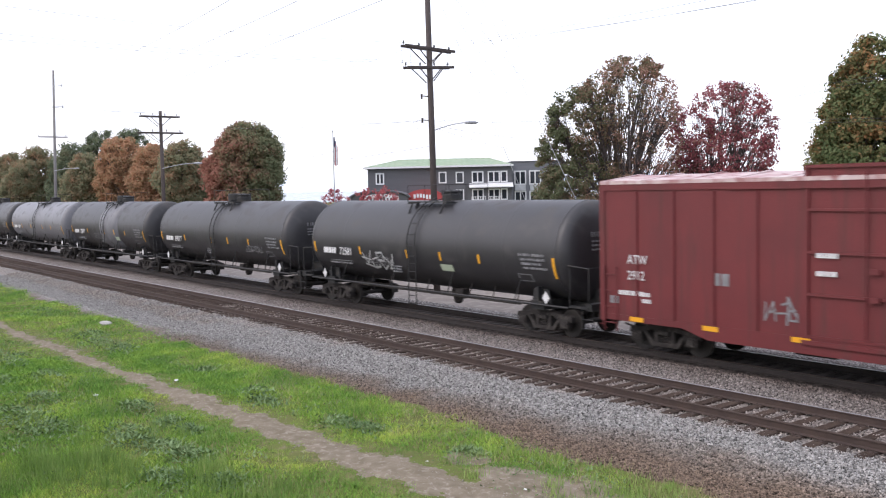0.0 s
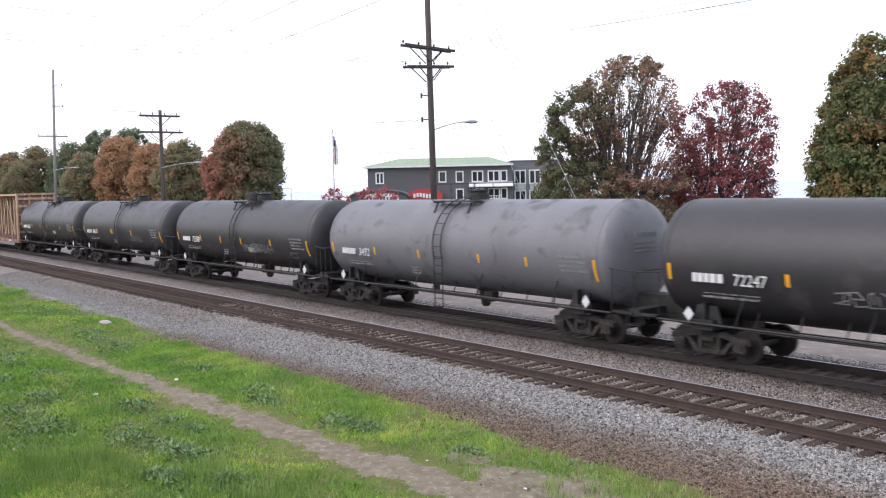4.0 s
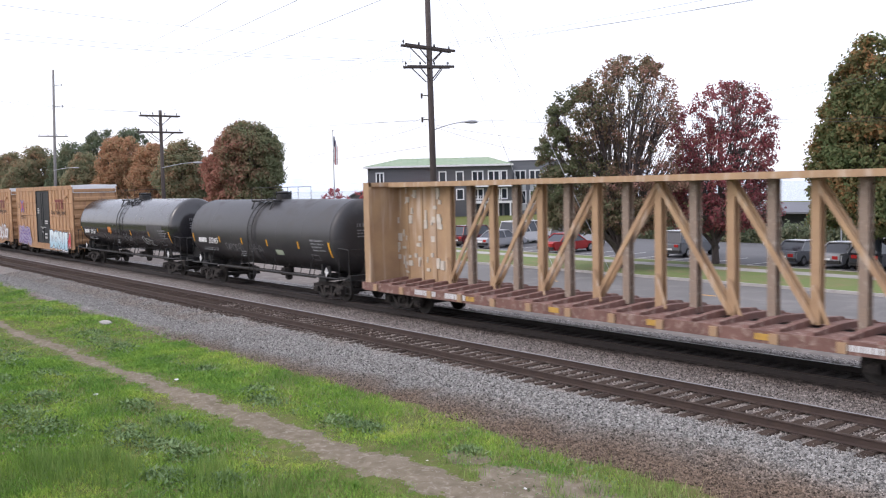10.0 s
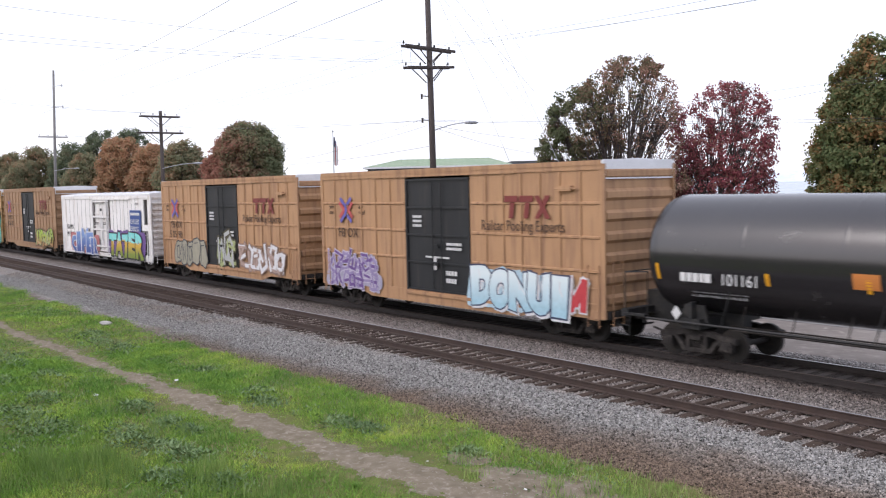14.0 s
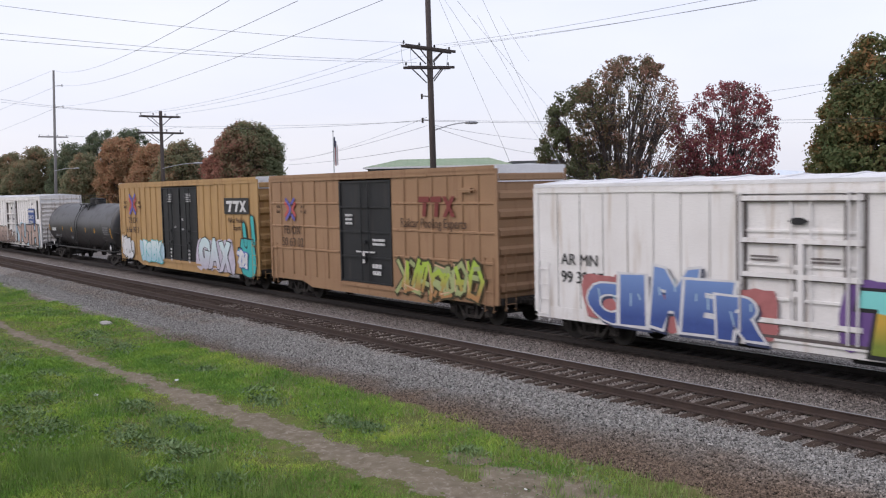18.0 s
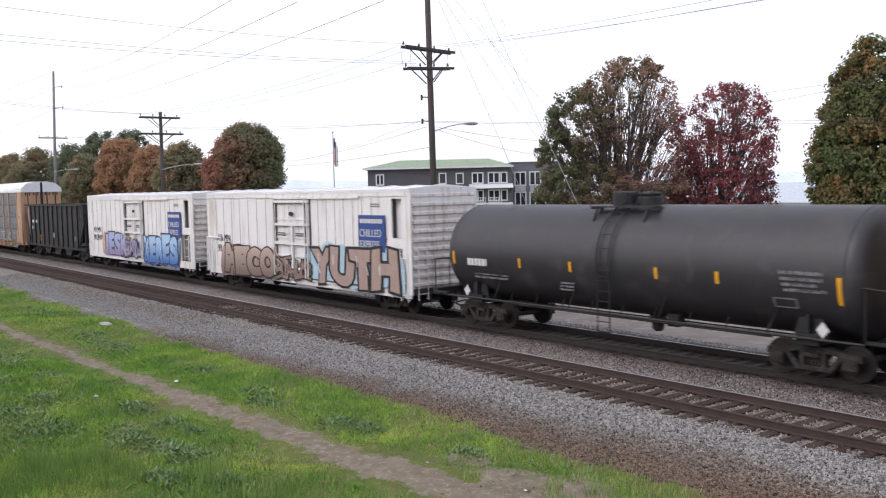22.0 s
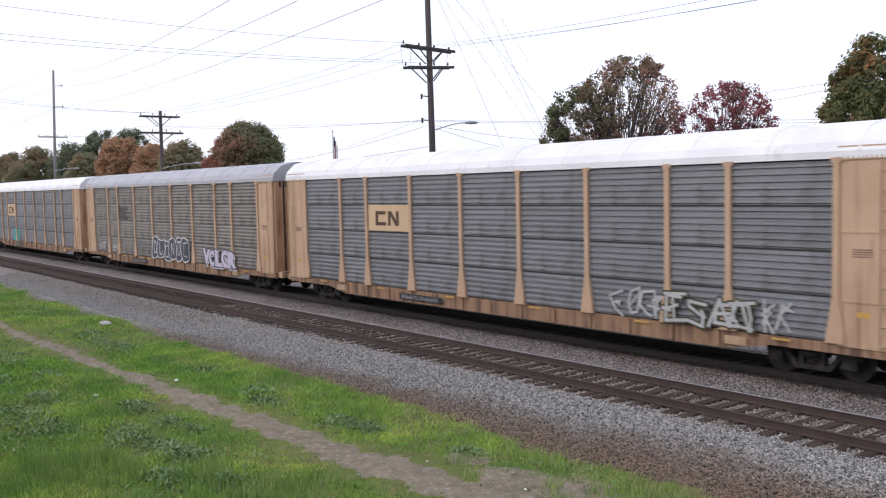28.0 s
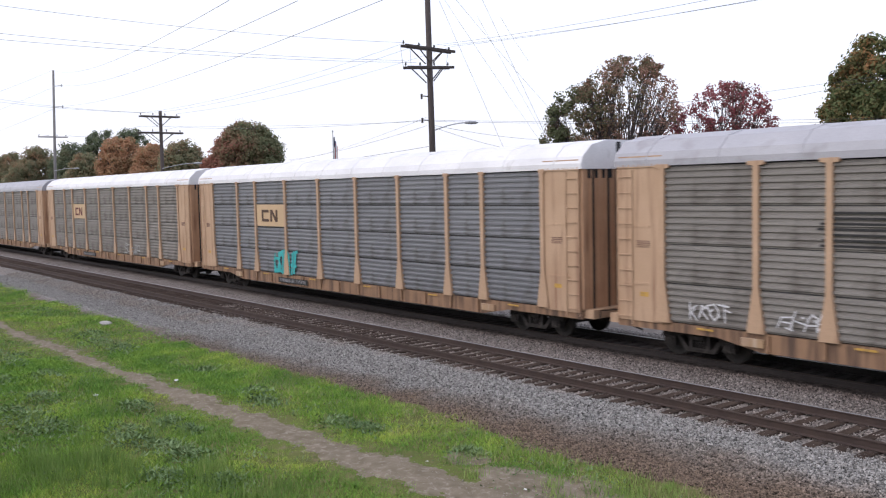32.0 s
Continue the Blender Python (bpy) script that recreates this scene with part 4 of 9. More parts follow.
def fade(name, low, high, z0, z1, cap=None):
    """Spray paint that fades from one colour to another with height on the car; cap: a third colour from a height on."""
    m = surf("spray_" + name, low, 0.6, var=0.3, scale=2.5, fine=8, bump=0.0)
    n, l = m.node_tree.nodes, m.node_tree.links
    tc, sep, mr, mx = n.new("ShaderNodeTexCoord"), n.new("ShaderNodeSeparateXYZ"), n.new("ShaderNodeMapRange"), n.new("ShaderNodeMix")
    l.new(tc.outputs["Object"], sep.inputs[0])
    l.new(sep.outputs[2], mr.inputs[0])
    mr.inputs["From Min"].default_value, mr.inputs["From Max"].default_value = z0, z1
    mx.data_type = "RGBA"
    l.new(mr.outputs[0], mx.inputs[0])
    b = n["Principled BSDF"]
    l.new(b.inputs["Base Color"].links[0].from_socket, mx.inputs[6])
    mx.inputs[7].default_value = (*high, 1)
    out = mx.outputs[2]
    if cap:
        wv, ad, st, m2 = n.new("ShaderNodeTexNoise"), n.new("ShaderNodeMath"), n.new("ShaderNodeMapRange"), n.new("ShaderNodeMix")
        wv.inputs["Scale"].default_value = 1.4
        l.new(tc.outputs["Object"], wv.inputs["Vector"])
        ad.operation, ad.inputs[1].default_value = "MULTIPLY_ADD", 0.5
        l.new(wv.outputs[0], ad.inputs[0])
        l.new(sep.outputs[2], ad.inputs[2])
        st.inputs["From Min"].default_value, st.inputs["From Max"].default_value = cap[1] + 0.23, cap[1] + 0.27
        l.new(ad.outputs[0], st.inputs[0])
        m2.data_type = "RGBA"
        l.new(st.outputs[0], m2.inputs[0])
        l.new(out, m2.inputs[6])
        m2.inputs[7].default_value = (*cap[0], 1)
        out = m2.outputs[2]
    l.new(out, b.inputs["Base Color"])
    return m


SP = {k: spray(k, c) for k, c in {
    "white": (0.66, 0.66, 0.68), "pale_blue": (0.42, 0.58, 0.68), "blue": (0.10, 0.18, 0.50), "sky": (0.22, 0.42, 0.70), "purple": (0.15, 0.08, 0.26), "mauve": (0.30, 0.24, 0.42),
    "teal": (0.05, 0.42, 0.42), "aqua": (0.22, 0.62, 0.62), "lime": (0.42, 0.55, 0.06), "mustard": (0.45, 0.33, 0.07), "orange": (0.62, 0.20, 0.05), "red": (0.5, 0.05, 0.06), "pink": (0.6, 0.25, 0.3), "peach": (0.62, 0.40, 0.26), "pale_lilac": (0.52, 0.48, 0.58),
    "brown": (0.27, 0.185, 0.15), "rosy": (0.40, 0.29, 0.25), "black": (0.02, 0.02, 0.022), "silver": (0.42, 0.43, 0.43), "olive": (0.35, 0.4, 0.18), "dkblue": (0.045, 0.055, 0.11), "dkolive": (0.07, 0.06, 0.03), "dkpink": (0.42, 0.15, 0.15), "slate": (0.055, 0.058, 0.075), "green": (0.16, 0.42, 0.25), "drab": (0.33, 0.31, 0.24), "lav": (0.36, 0.34, 0.44)}.items()}
SP.update(ocean=fade("ocean", (0.07, 0.14, 0.42), (0.36, 0.52, 0.72), 0.9, 1.9), gold=fade("gold", (0.30, 0.33, 0.07), (0.50, 0.34, 0.08), 0.9, 1.5),
          lilac=fade("lilac", (0.28, 0.22, 0.38), (0.36, 0.42, 0.62), 0.9, 2.0), rust=fade("rust", (0.20, 0.14, 0.12), (0.47, 0.36, 0.31), 0.9, 2.1), acid=fade("acid", (0.42, 0.22, 0.09), (0.34, 0.48, 0.06), 1.0, 1.7),
          tater=fade("tater", (0.20, 0.26, 0.04), (0.52, 0.33, 0.05), 1.0, 1.5, ((0.20, 0.60, 0.58), 1.72)), keres=fade("keres", (0.06, 0.17, 0.45), (0.36, 0.54, 0.74), 0.9, 2.0), haze=fade("haze", (0.50, 0.47, 0.56), (0.52, 0.64, 0.66), 0.9, 1.9), ice=fade("ice", (0.36, 0.56, 0.66), (0.62, 0.70, 0.72), 0.9, 1.8),
          night=fade("night", (0.05, 0.09, 0.30), (0.16, 0.26, 0.52), 1.0, 2.1))
# ------------------------------------------------ boxcars and refrigerator cars
SIDE_Y = -1.5
M["seam"] = surf("dirty_panel_seam", (0.26, 0.25, 0.25), 0.8, var=0.5)
M["worn_yellow"] = surf("worn_yellow_paint", (0.55, 0.33, 0.07), 0.6, dirt=(0.25, 0.16, 0.08), scale=3, bump=0)
M["reefer_end"] = surf("reefer_end_stained", (0.74, 0.70, 0.67), 0.6, col2=(0.62, 0.57, 0.53), dirt=(0.34, 0.26, 0.21), streak=True, dirt_at=0.56, scale=0.9)


def corrugated_end(bm, x, out, y0, y1, z0, z1, n, depth=0.09):
    """An end wall with horizontal rolled corrugations; out: +1 or -1 along x."""
    prof = [(x - out * 0.06, z0)]
    p = (z1 - z0) / n
    for k in range(n):
        a = z0 + k * p
        prof += [(x, a + 0.12 * p), (x + out * 0.0, a + 0.30 * p), (x + out * depth, a + 0.45 * p), (x + out * depth, a + 0.72 * p), (x, a + 0.88 * p)]
    prof += [(x, z1), (x - out * 0.06, z1)]
    plate(bm, prof, y0, y1)


@lru_cache(None)
def rib_mesh(h, w, d, paint):
    bm = bmesh.new()
    slab(bm, [(-w / 2, 0), (-w / 4, -d), (w / 4, -d), (w / 2, 0)], 0, h)
    return mesh_of("side_rib", bm, M[paint])


@lru_cache(None)
def row_mesh(length, d, paint):
    bm = bmesh.new()
    cross(bm, [(0, -0.05), (-d, -0.025), (-d, 0.025), (0, 0.05)], 0, length)
    return mesh_of("level_rib", bm, M[paint])


def side_sheet(car, x0, x1, z0, z1, y, ribs, paint, rib_w=0.09, rib_d=0.05, rows=(), rib_paint=None):
    """A steel side sheet with its pressed uprights and level ribs."""
    s = 1 if y < 0 else -1
    sheet = part("side_panel", made(box, x0, x1, min(y, y + s * 0.06), max(y, y + s * 0.06), z0, z1), M[paint], car)
    for x in ribs:
        part("side_rib", rib_mesh(round(z1 - z0 - 0.25, 2), rib_w, rib_d, rib_paint or paint), None, sheet, at=pose(x, y, z0 + 0.06, 0, 0, 0 if s > 0 else 180))
    for z in rows:
        part("level_rib", row_mesh(round(x1 - x0 - 0.2, 2), rib_d * 0.8, paint), None, sheet, at=(x0 + 0.1, y, z))


def roof_sheet(bm, half, eave, rise, w, ribs=11):
    """A shallow gabled steel roof with raised seams."""
    cross(bm, [(-w, eave), (-w, eave + 0.09), (0, eave + rise), (w, eave + 0.09), (w, eave)], -half, half)
    for k in range(ribs + 1):
        x = -half + 0.12 + k * (2 * half - 0.24) / ribs
        cross(bm, [(-w - 0.005, eave + 0.05), (-w - 0.005, eave + 0.10), (0, eave + rise + 0.035), (w + 0.005, eave + 0.10), (w + 0.005, eave + 0.05), (0, eave + rise - 0.03)], x - 0.05, x + 0.05)


def boxcar(centre, half, eave, label, paint, door, door_paint, roof="roof_white", n_ribs=(5, 5), rows=(), name="boxcar", door_z=(0.98, 4.85), end_ribs=7, sill_drop=True, category="boxcar", end_top_white=True, door_double=False, rise=0.12, end_ladder=True, end_paint=None, rib=(0.09, 0.05, None), near_to=None, sill=0.84):
    car = put_car(name, label, category, centre)
    P = M[paint]
    d0, d1 = door
    w = -SIDE_Y
    zb = 0.95
    # near side in two sheets, far side in one
    for a, b, n in ((-half, d0, n_ribs[0]), (d1, near_to or half, n_ribs[1])):
        side_sheet(car, a, b, zb, eave, -w, [a + (i + 1) * (b - a) / (n + 1) for i in range(n)], paint, rib[0], rib[1], rows, rib[2])
    side_sheet(car, -half, half, zb, eave, w, [], paint)
    # corner posts, top and side sills
    bm = bmesh.new()
    for s in (-1, 1):
        for q in (-1, 1):
            box(bm, s * half - 0.09, s * half + 0.09, q * w - 0.03, q * w + 0.03, 0.8, eave)
    for q in (-1, 1):
        box(bm, -half, half, q * w - 0.035, q * w + 0.05, eave - 0.16, eave + 0.01)
    part("frame", bm, P, car)
    bm = bmesh.new()
    for q in (-1, 1):
        pts = [(-half, 1.0), (-half, sill)]
        if sill_drop:
            pts += [(-half + 2.6, sill), (-half + 3.4, sill - 0.22), (half - 3.4, sill - 0.22), (half - 2.6, sill)]
        pts += [(half, sill), (half, 1.0)]
        plate(bm, pts, q * (w - 0.02) - 0.035, q * (w - 0.02) + 0.035)
    part("side_sill", bm, P, car)
    # doors
    n = 2 if door_double else 1
    for k in range(n):
        a = d0 + (d1 - d0) * k / n
        b = d0 + (d1 - d0) * (k + 1) / n
        dr = part("door", made(box, a + 0.03, b - 0.03, -w + 0.02, -w + 0.10, door_z[0], door_z[1]), M[door_paint], car)
        nz = 4 if not door_double else 5
        for i in range(nz + 1):
            z = door_z[0] + 0.05 + i * (door_z[1] - door_z[0] - 0.1) / nz
            part("door_rib", made(box, a + 0.06, b - 0.06, -w - 0.035, -w + 0.02, z - 0.03, z + 0.03), M[door_paint], dr)
        for x in (a + 0.05, b - 0.05):
            part("door_stile", made(box, x - 0.045, x + 0.045, -w - 0.04, -w + 0.02, door_z[0], door_z[1]), M[door_paint], dr)
        bm = bmesh.new()
        xm = (a + b) / 2
        for x in (xm - 0.18, xm + 0.3):
            bar(bm, (x, -w - 0.06, door_z[0] + 0.1), (x, -w - 0.06, door_z[1] - 0.1), 0.022, 6)
        for z in (1.9, 2.5):
            box(bm, xm - 0.1, xm + 0.12, -w - 0.09, -w - 0.04, z, z + 0.12)
        part("lock_bar", bm, M[door_paint], dr)
    bm = bmesh.new()
    box(bm, d0 - 2.0 if not door_double else d0 - 2.4, d1 + 2.2, -w - 0.06, -w + 0.02, eave - 0.17, eave - 0.10)
    part("door_track", bm, P, car)
    part("door_track", made(box, d0 - 0.05, d1 + 2.4, -w - 0.07, -w + 0.02, 0.84, 0.94), P, car)
    # ends
    for s in (-1, 1):
        bm = bmesh.new()
        corrugated_end(bm, s * half, s, -w + 0.08, w - 0.08, 0.95, eave - 0.02, end_ribs)
        part("end_wall", bm, M[end_paint] if end_paint else P, car)
        bm = bmesh.new()
        plate(bm, [(s * (half + 0.03), eave - 0.42), (s * (half + 0.055), eave - 0.42), (s * (half + 0.055), eave + 0.12), (s * (half + 0.03), eave + 0.12)], -w, w)
        part("end_gable", bm, M[roof] if end_top_white else P, car)
        bm = bmesh.new()
        box(bm, s * half - 0.15, s * half + 0.15, -1.42, 1.42, 0.80, 1.0)
        box(bm, min(s * half, s * (half + 0.55)), max(s * half, s * (half + 0.55)), -0.3, 0.3, 0.72, 0.98)
        part("end_sill", bm, M["under"], car)
        if end_ladder:
            ladder("side_ladder", car, s * (half - 0.32), -w - 0.0, 0.55, 2.3, P)
            ladder("end_ladder", car, s * half + (0.12 if s > 0 else -0.26), -w + 0.4, 0.6, 2.4, P, along="y")
    bm = bmesh.new()
    roof_sheet(bm, half + 0.05, eave + 0.003, rise, w + 0.045)
    part("roof", bm, M[roof], car)
    if end_top_white:
        part("roof_edge", made(box, -half, half, -w - 0.052, -w - 0.046, eave - 0.03, eave + 0.105), P, car)
    bm = bmesh.new()
    box(bm, -half, half, -0.33, 0.33, 0.72, 1.0)
    box(bm, -half + 0.1, half - 0.1, -w + 0.07, w - 0.07, 0.98, 1.05)
    for k in range(7):
        x = -half + 1.4 + k * (2 * half - 2.8) / 6
        box(bm, x - 0.08, x + 0.08, -w + 0.05, w - 0.05, 0.78, 0.98)
    bar(bm, (-2.2, -0.8, 0.62), (-1.2, -0.8, 0.62), 0.18, 10)
    part("underframe", bm, M["under"], car)
    # black gear and deep girder, added to darken the shaded space under the car
    part("brake_reservoir", made(bar, (1.0, -0.9, 0.6), (2.0, -0.9, 0.6), 0.16, 10), M["black"], car)
    part("brake_rod", made(bar, (-half + 2.6, -0.5, 0.5), (half - 2.6, -0.5, 0.5), 0.03, 6), M["black"], car)
    part("centre_girder", made(plate, [(-half + 3.0, 0.8), (-half + 3.8, 0.42), (half - 3.8, 0.42), (half - 3.0, 0.8)], -0.4, 0.4), M["black"], car)
    truck(car, -(half - 1.75))
    truck(car, half - 1.75)
    couplers(car, half + 0.45)
    return car


EMBLEM = {"red": spray("emblem_red", (0.48, 0.09, 0.09)), "blue": spray("emblem_blue", (0.14, 0.12, 0.40))}


def emblem(car, x, z, s, y):
    """A worn emblem: red and blue chevrons that meet as a cross."""
    strokes = (("blue", ((-0.42, 0.48), (-0.04, 0.17), (0.01, 0.0), (-0.04, -0.17), (-0.42, -0.48))),
               ("red", ((-0.48, 0.30), (-0.13, 0.0), (-0.48, -0.30))),
               ("red", ((0.48, 0.30), (0.17, 0.0), (0.48, -0.30))),
               ("blue", ((0.40, 0.48), (0.09, 0.22))),
               ("blue", ((0.40, -0.48), (0.09, -0.22))))
    for k, (col, line) in enumerate(strokes):
        bm = bmesh.new()
        for i, ((ax, az), (bx, bz)) in enumerate(zip(line, line[1:])):
            d = Vector((bx - ax, bz - az)).normalized() * 0.072
            a0, a1 = (0.35, 0.35) if len(line) > 2 else (0, 0)
            a0, a1 = a0 * (i > 0), a1 * (i < len(line) - 2)
            pts = [(ax - d.x * a0 - d.y, az - d.y * a0 + d.x), (bx + d.x * a1 - d.y, bz + d.y * a1 + d.x), (bx + d.x * a1 + d.y, bz + d.y * a1 - d.x), (ax - d.x * a0 + d.y, az - d.y * a0 - d.x)]
            plate(bm, [(x + p * s, z + q * s) for p, q in pts], y - 0.004 - 0.0015 * i, y)
        part("emblem", bm, EMBLEM[col], car, "worn red and blue chevron emblem")


def logo_blocks(car, x, z, w, h, y, material, n=3, name="logo", slant=0.1):
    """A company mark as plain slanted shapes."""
    bm = bmesh.new()
    st = w / n
    for k in range(n - 1):
        a = x + k * st
        plate(bm, [(a, z + h * 0.72), (a + st * 0.9, z + h * 0.72), (a + st * 0.9 + slant * h * 0.3, z + h), (a + slant * h * 0.3, z + h)], y - 0.006, y)
        plate(bm, [(a + st * 0.3, z), (a + st * 0.6, z), (a + st * 0.6 + slant * h, z + h * 0.7), (a + st * 0.3 + slant * h, z + h * 0.7)], y - 0.006, y)
    a = x + (n - 1) * st
    plate(bm, [(a, z), (a + st * 0.3, z), (a + st, z + h), (a + st * 0.7, z + h)], y - 0.006, y)
    plate(bm, [(a + st * 0.7, z), (a + st, z), (a + st * 0.3, z + h), (a, z + h)], y - 0.009, y - 0.007)
    part(name, bm, material, car)


BRAND = surf("logo_brown_red", (0.19, 0.035, 0.03), 0.6, var=0.3, bump=0)
BROWN = surf("stencil_brown", (0.075, 0.04, 0.025), 0.6, var=0.3, bump=0)
NAVY = surf("blue_panel", (0.03, 0.07, 0.26), 0.55, var=0.3, scale=3, bump=0)


def flat(y):
    return lambda z: y


def red_boxcar():
    car = boxcar(-9.4, 7.55, 4.5, "weathered dark red boxcar with rusty white-patched roof", "red", (-1.6, 1.6), "red", roof="roof_red", n_ribs=(4, 4), end_top_white=False, rise=0.24)
    lettering("ATW", 0.34, M["white"], car, -6.65, -1.557, 2.4, width=0.85)
    lettering("2912", 0.34, M["white"], car, -6.65, -1.557, 1.98, width=0.85)
    bars_text(car, -7.0, -1.508, 1.55, 0.9, 0.12, M["white"], 1, 9)
    bars_text(car, -7.3, -1.508, 1.3, 0.4, 0.2, M["dim_white"], 1, 10)
    bars_text(car, -4.0, -1.508, 2.0, 0.5, 0.3, M["dim_white"], 1, 12)
    bars_text(car, -6.2, -1.508, 1.55, 0.3, 0.1, M["white"], 2, 12)
    for x, z in ((-1.3, 2.8), (-1.3, 2.4), (0.3, 2.2), (1.9, 2.0), (2.2, 1.6), (0.8, 1.3)):
        bars_text(car, x, -1.545, z, 0.5, 0.11, M["white"], 1, int(x * 10 + z * 100))
    graffiti(car, -2.6, 1.25, 0.9, 0.55, [M["dim_white"]], None, 3, flat(-1.506), thin=True)
    for x in (-6.6, -4.3, -1.9):
        bm = bmesh.new()
        box(bm, x, x + 0.45, -1.53, -1.522, 0.86, 0.98)
        part("reflective_strip", bm, M["yellow"], car)


def tan_boxcar(centre, label, paint="tan", number="", half=7.4, y=-1.506, slogan=True, seed=1):
    ns = (5, 6)
    car = boxcar(centre, half, 5.08, label, paint, (-1.75, 1.75), "door_black", n_ribs=ns, rows=(2.1, 3.05, 4.0), sill=0.78)
    emblem(car, -5.6, 3.75, 0.95, -1.562)
    for s, words in ((-1, ("next", "load")), (1, ("any", "road"))):
        for k, word in enumerate(words):
            lettering(word, 0.25, BROWN, car, -5.6 + s * 1.05 - 0.25, -1.512, 3.8 - 0.22 * k, width=0.95)
    logo_blocks(car, 3.45, 3.55, 2.0, 0.68, -1.558, BRAND)
    if slogan:
        lettering("Railcar Pooling Experts", 0.46, BROWN, car, 2.35, -1.556, 3.17, width=0.85)
    lettering("FB OX", 0.5, BROWN, car, -6.2, -1.556, 2.72, width=1.0)
    if number:
        lettering(number, 0.52, BROWN, car, -6.4, -1.556, 2.2, width=1.0)
    for k, (x, z, w_, h_, r_) in enumerate(((-1.3, 3.5, 0.5, 0.09, 3), (0.55, 2.6, 0.8, 0.09, 2), (-0.6, 2.15, 1.3, 0.06, 1), (-0.2, 1.75, 0.25, 0.4, 1), (0.5, 1.6, 0.6, 0.15, 2))):
        bars_text(car, x, -1.542, z, w_, h_, M["white"], r_, seed + 20 + k)
    bm = bmesh.new()
    box(bm, half - 1.6, half - 1.1, -1.62, -1.5, 4.35, 4.5)
    bar(bm, (half - 1.7, -1.6, 4.42), (half - 0.9, -1.6, 4.42), 0.03)
    part("bracket", bm, M[paint], car)
    return car


STENCIL = surf("black_stencil", (0.03, 0.03, 0.03), 0.7, bump=0)
# dark tone for grimy seams and for the painted shade under door rails
M["grime_and_shade"] = surf("seam_grime_and_shade", (0.12, 0.10, 0.095), 0.8, var=0.5, scale=3, bump=0)


def reefer(centre, half, label, number, seed=0):
    car = boxcar(centre, half, 4.45, label, "reefer", (-1.5, 1.5), "reefer", roof="roof_white", n_ribs=(7, 7), name="refrigerator_car", door_z=(0.98, 4.2), end_ribs=11, category="refrigerator car", rise=0.2, end_top_white=False, sill_drop=False, rib=(0.022, 0.012, "seam"), end_paint="reefer_end", near_to=half - 1.75, sill=0.66)
    # framed plug door
    for z in (1.3, 2.35, 3.15, 4.12):
        part("door_rail", made(box, -1.5, 1.5, -1.6, -1.53, z - 0.055, z + 0.055), M["reefer"], car)
        # dark strip draws the shade that the rail casts below itself
        part("rail_shade_lip", made(box, -1.5, 1.5, -1.575, -1.53, z - 0.085, z - 0.056), M["grime_and_shade"], car, "shade line painted below a door rail")
    for x in (-1.45, 1.2, 1.42):
        part("lock_rod", made(bar, (x, -1.62, 0.95), (x, -1.62, 4.25), 0.03, 6), M["reefer"], car)
    for x in (-1.56, -1.36, 1.1, 1.54):
        part("door_seam", made(box, x - 0.022, x + 0.022, -1.565, -1.5, 0.95, 4.2), M["grime_and_shade"], car, "grimy dark door seam")
    part("door_stile", made(box, 0.0, 0.14, -1.6, -1.53, 1.3, 3.12), M["reefer"], car)
    part("mid_seam", made(box, -0.06, -0.02, -1.57, -1.53, 1.3, 3.1), M["grime_and_shade"], car)
    part("door_mark", made(plate, [(-0.25, 3.6), (-0.1, 3.68), (0.1, 3.68), (0.25, 3.6), (0.1, 3.52), (-0.1, 3.52)], -1.57, -1.545), M["door_black"], car, "small dark badge")
    bars_text(car, -1.2, -1.545, 2.75, 0.7, 0.05, M["grime_and_shade"], 2, seed + 11)
    bars_text(car, 0.3, -1.545, 2.75, 0.7, 0.05, M["grime_and_shade"], 2, seed + 12)
    part("door_track", made(box, -1.6, half * 0.62, -1.58, -1.5, 4.22, 4.3), M["reefer"], car)
    part("lower_track", made(box, -1.6, half * 0.62, -1.575, -1.5, 0.9, 0.97), M["grime_and_shade"], car)
    x0 = 5.2
    bm = bmesh.new()
    box(bm, x0, x0 + 1.75, -1.57, -1.552, 2.25, 3.6)
    part("sign_panel", bm, NAVY, car, "blue painted sign panel")
    bars_text(car, x0 + 0.12, -1.575, 3.3, 1.5, 0.16, M["white"], 1, seed)
    lettering("CHILLED", 0.40, M["white"], car, x0 + 0.08, -1.576, 2.80, width=0.92)
    lettering("EXPRESS", 0.40, M["white"], car, x0 + 0.08, -1.576, 2.38, width=0.88)
    lettering("AR MN", 0.46, STENCIL, car, -half + 1.0, -1.53, 2.25, width=1.0)
    lettering(number, 0.48, STENCIL, car, -half + 1.0, -1.53, 1.74, width=0.95)
    # machinery end: a tall service opening above an open step bay with its ladder
    e0 = half - 1.75
    for x0_, x1_, z0_, z1_ in ((e0, half - 1.12, 2.42, 4.45), (half - 0.5, half, 0.95, 4.45), (half - 1.12, half - 0.5, 4.2, 4.45), (half - 1.12, half - 0.5, 2.42, 2.78), (e0, e0 + 0.1, 0.95, 2.42)):
        part("end_panel", made(box, x0_, x1_, -1.5, -1.44, z0_, z1_), M["reefer"], car)
    part("bay_wall", made(box, e0, half - 0.02, -0.95, -0.9, 0.95, 4.4), M["reefer_end"], car, "grimy inner wall of the open end bay")
    part("bay_side", made(box, e0 - 0.05, e0, -1.44, -0.9, 0.95, 4.4), M["reefer_end"], car)
    part("bay_floor", made(box, e0, half, -1.5, -0.9, 0.95, 1.02), M["reefer"], car)
    part("bay_shelf", made(box, e0, half - 0.1, -1.44, -0.95, 2.55, 2.62), M["reefer"], car)
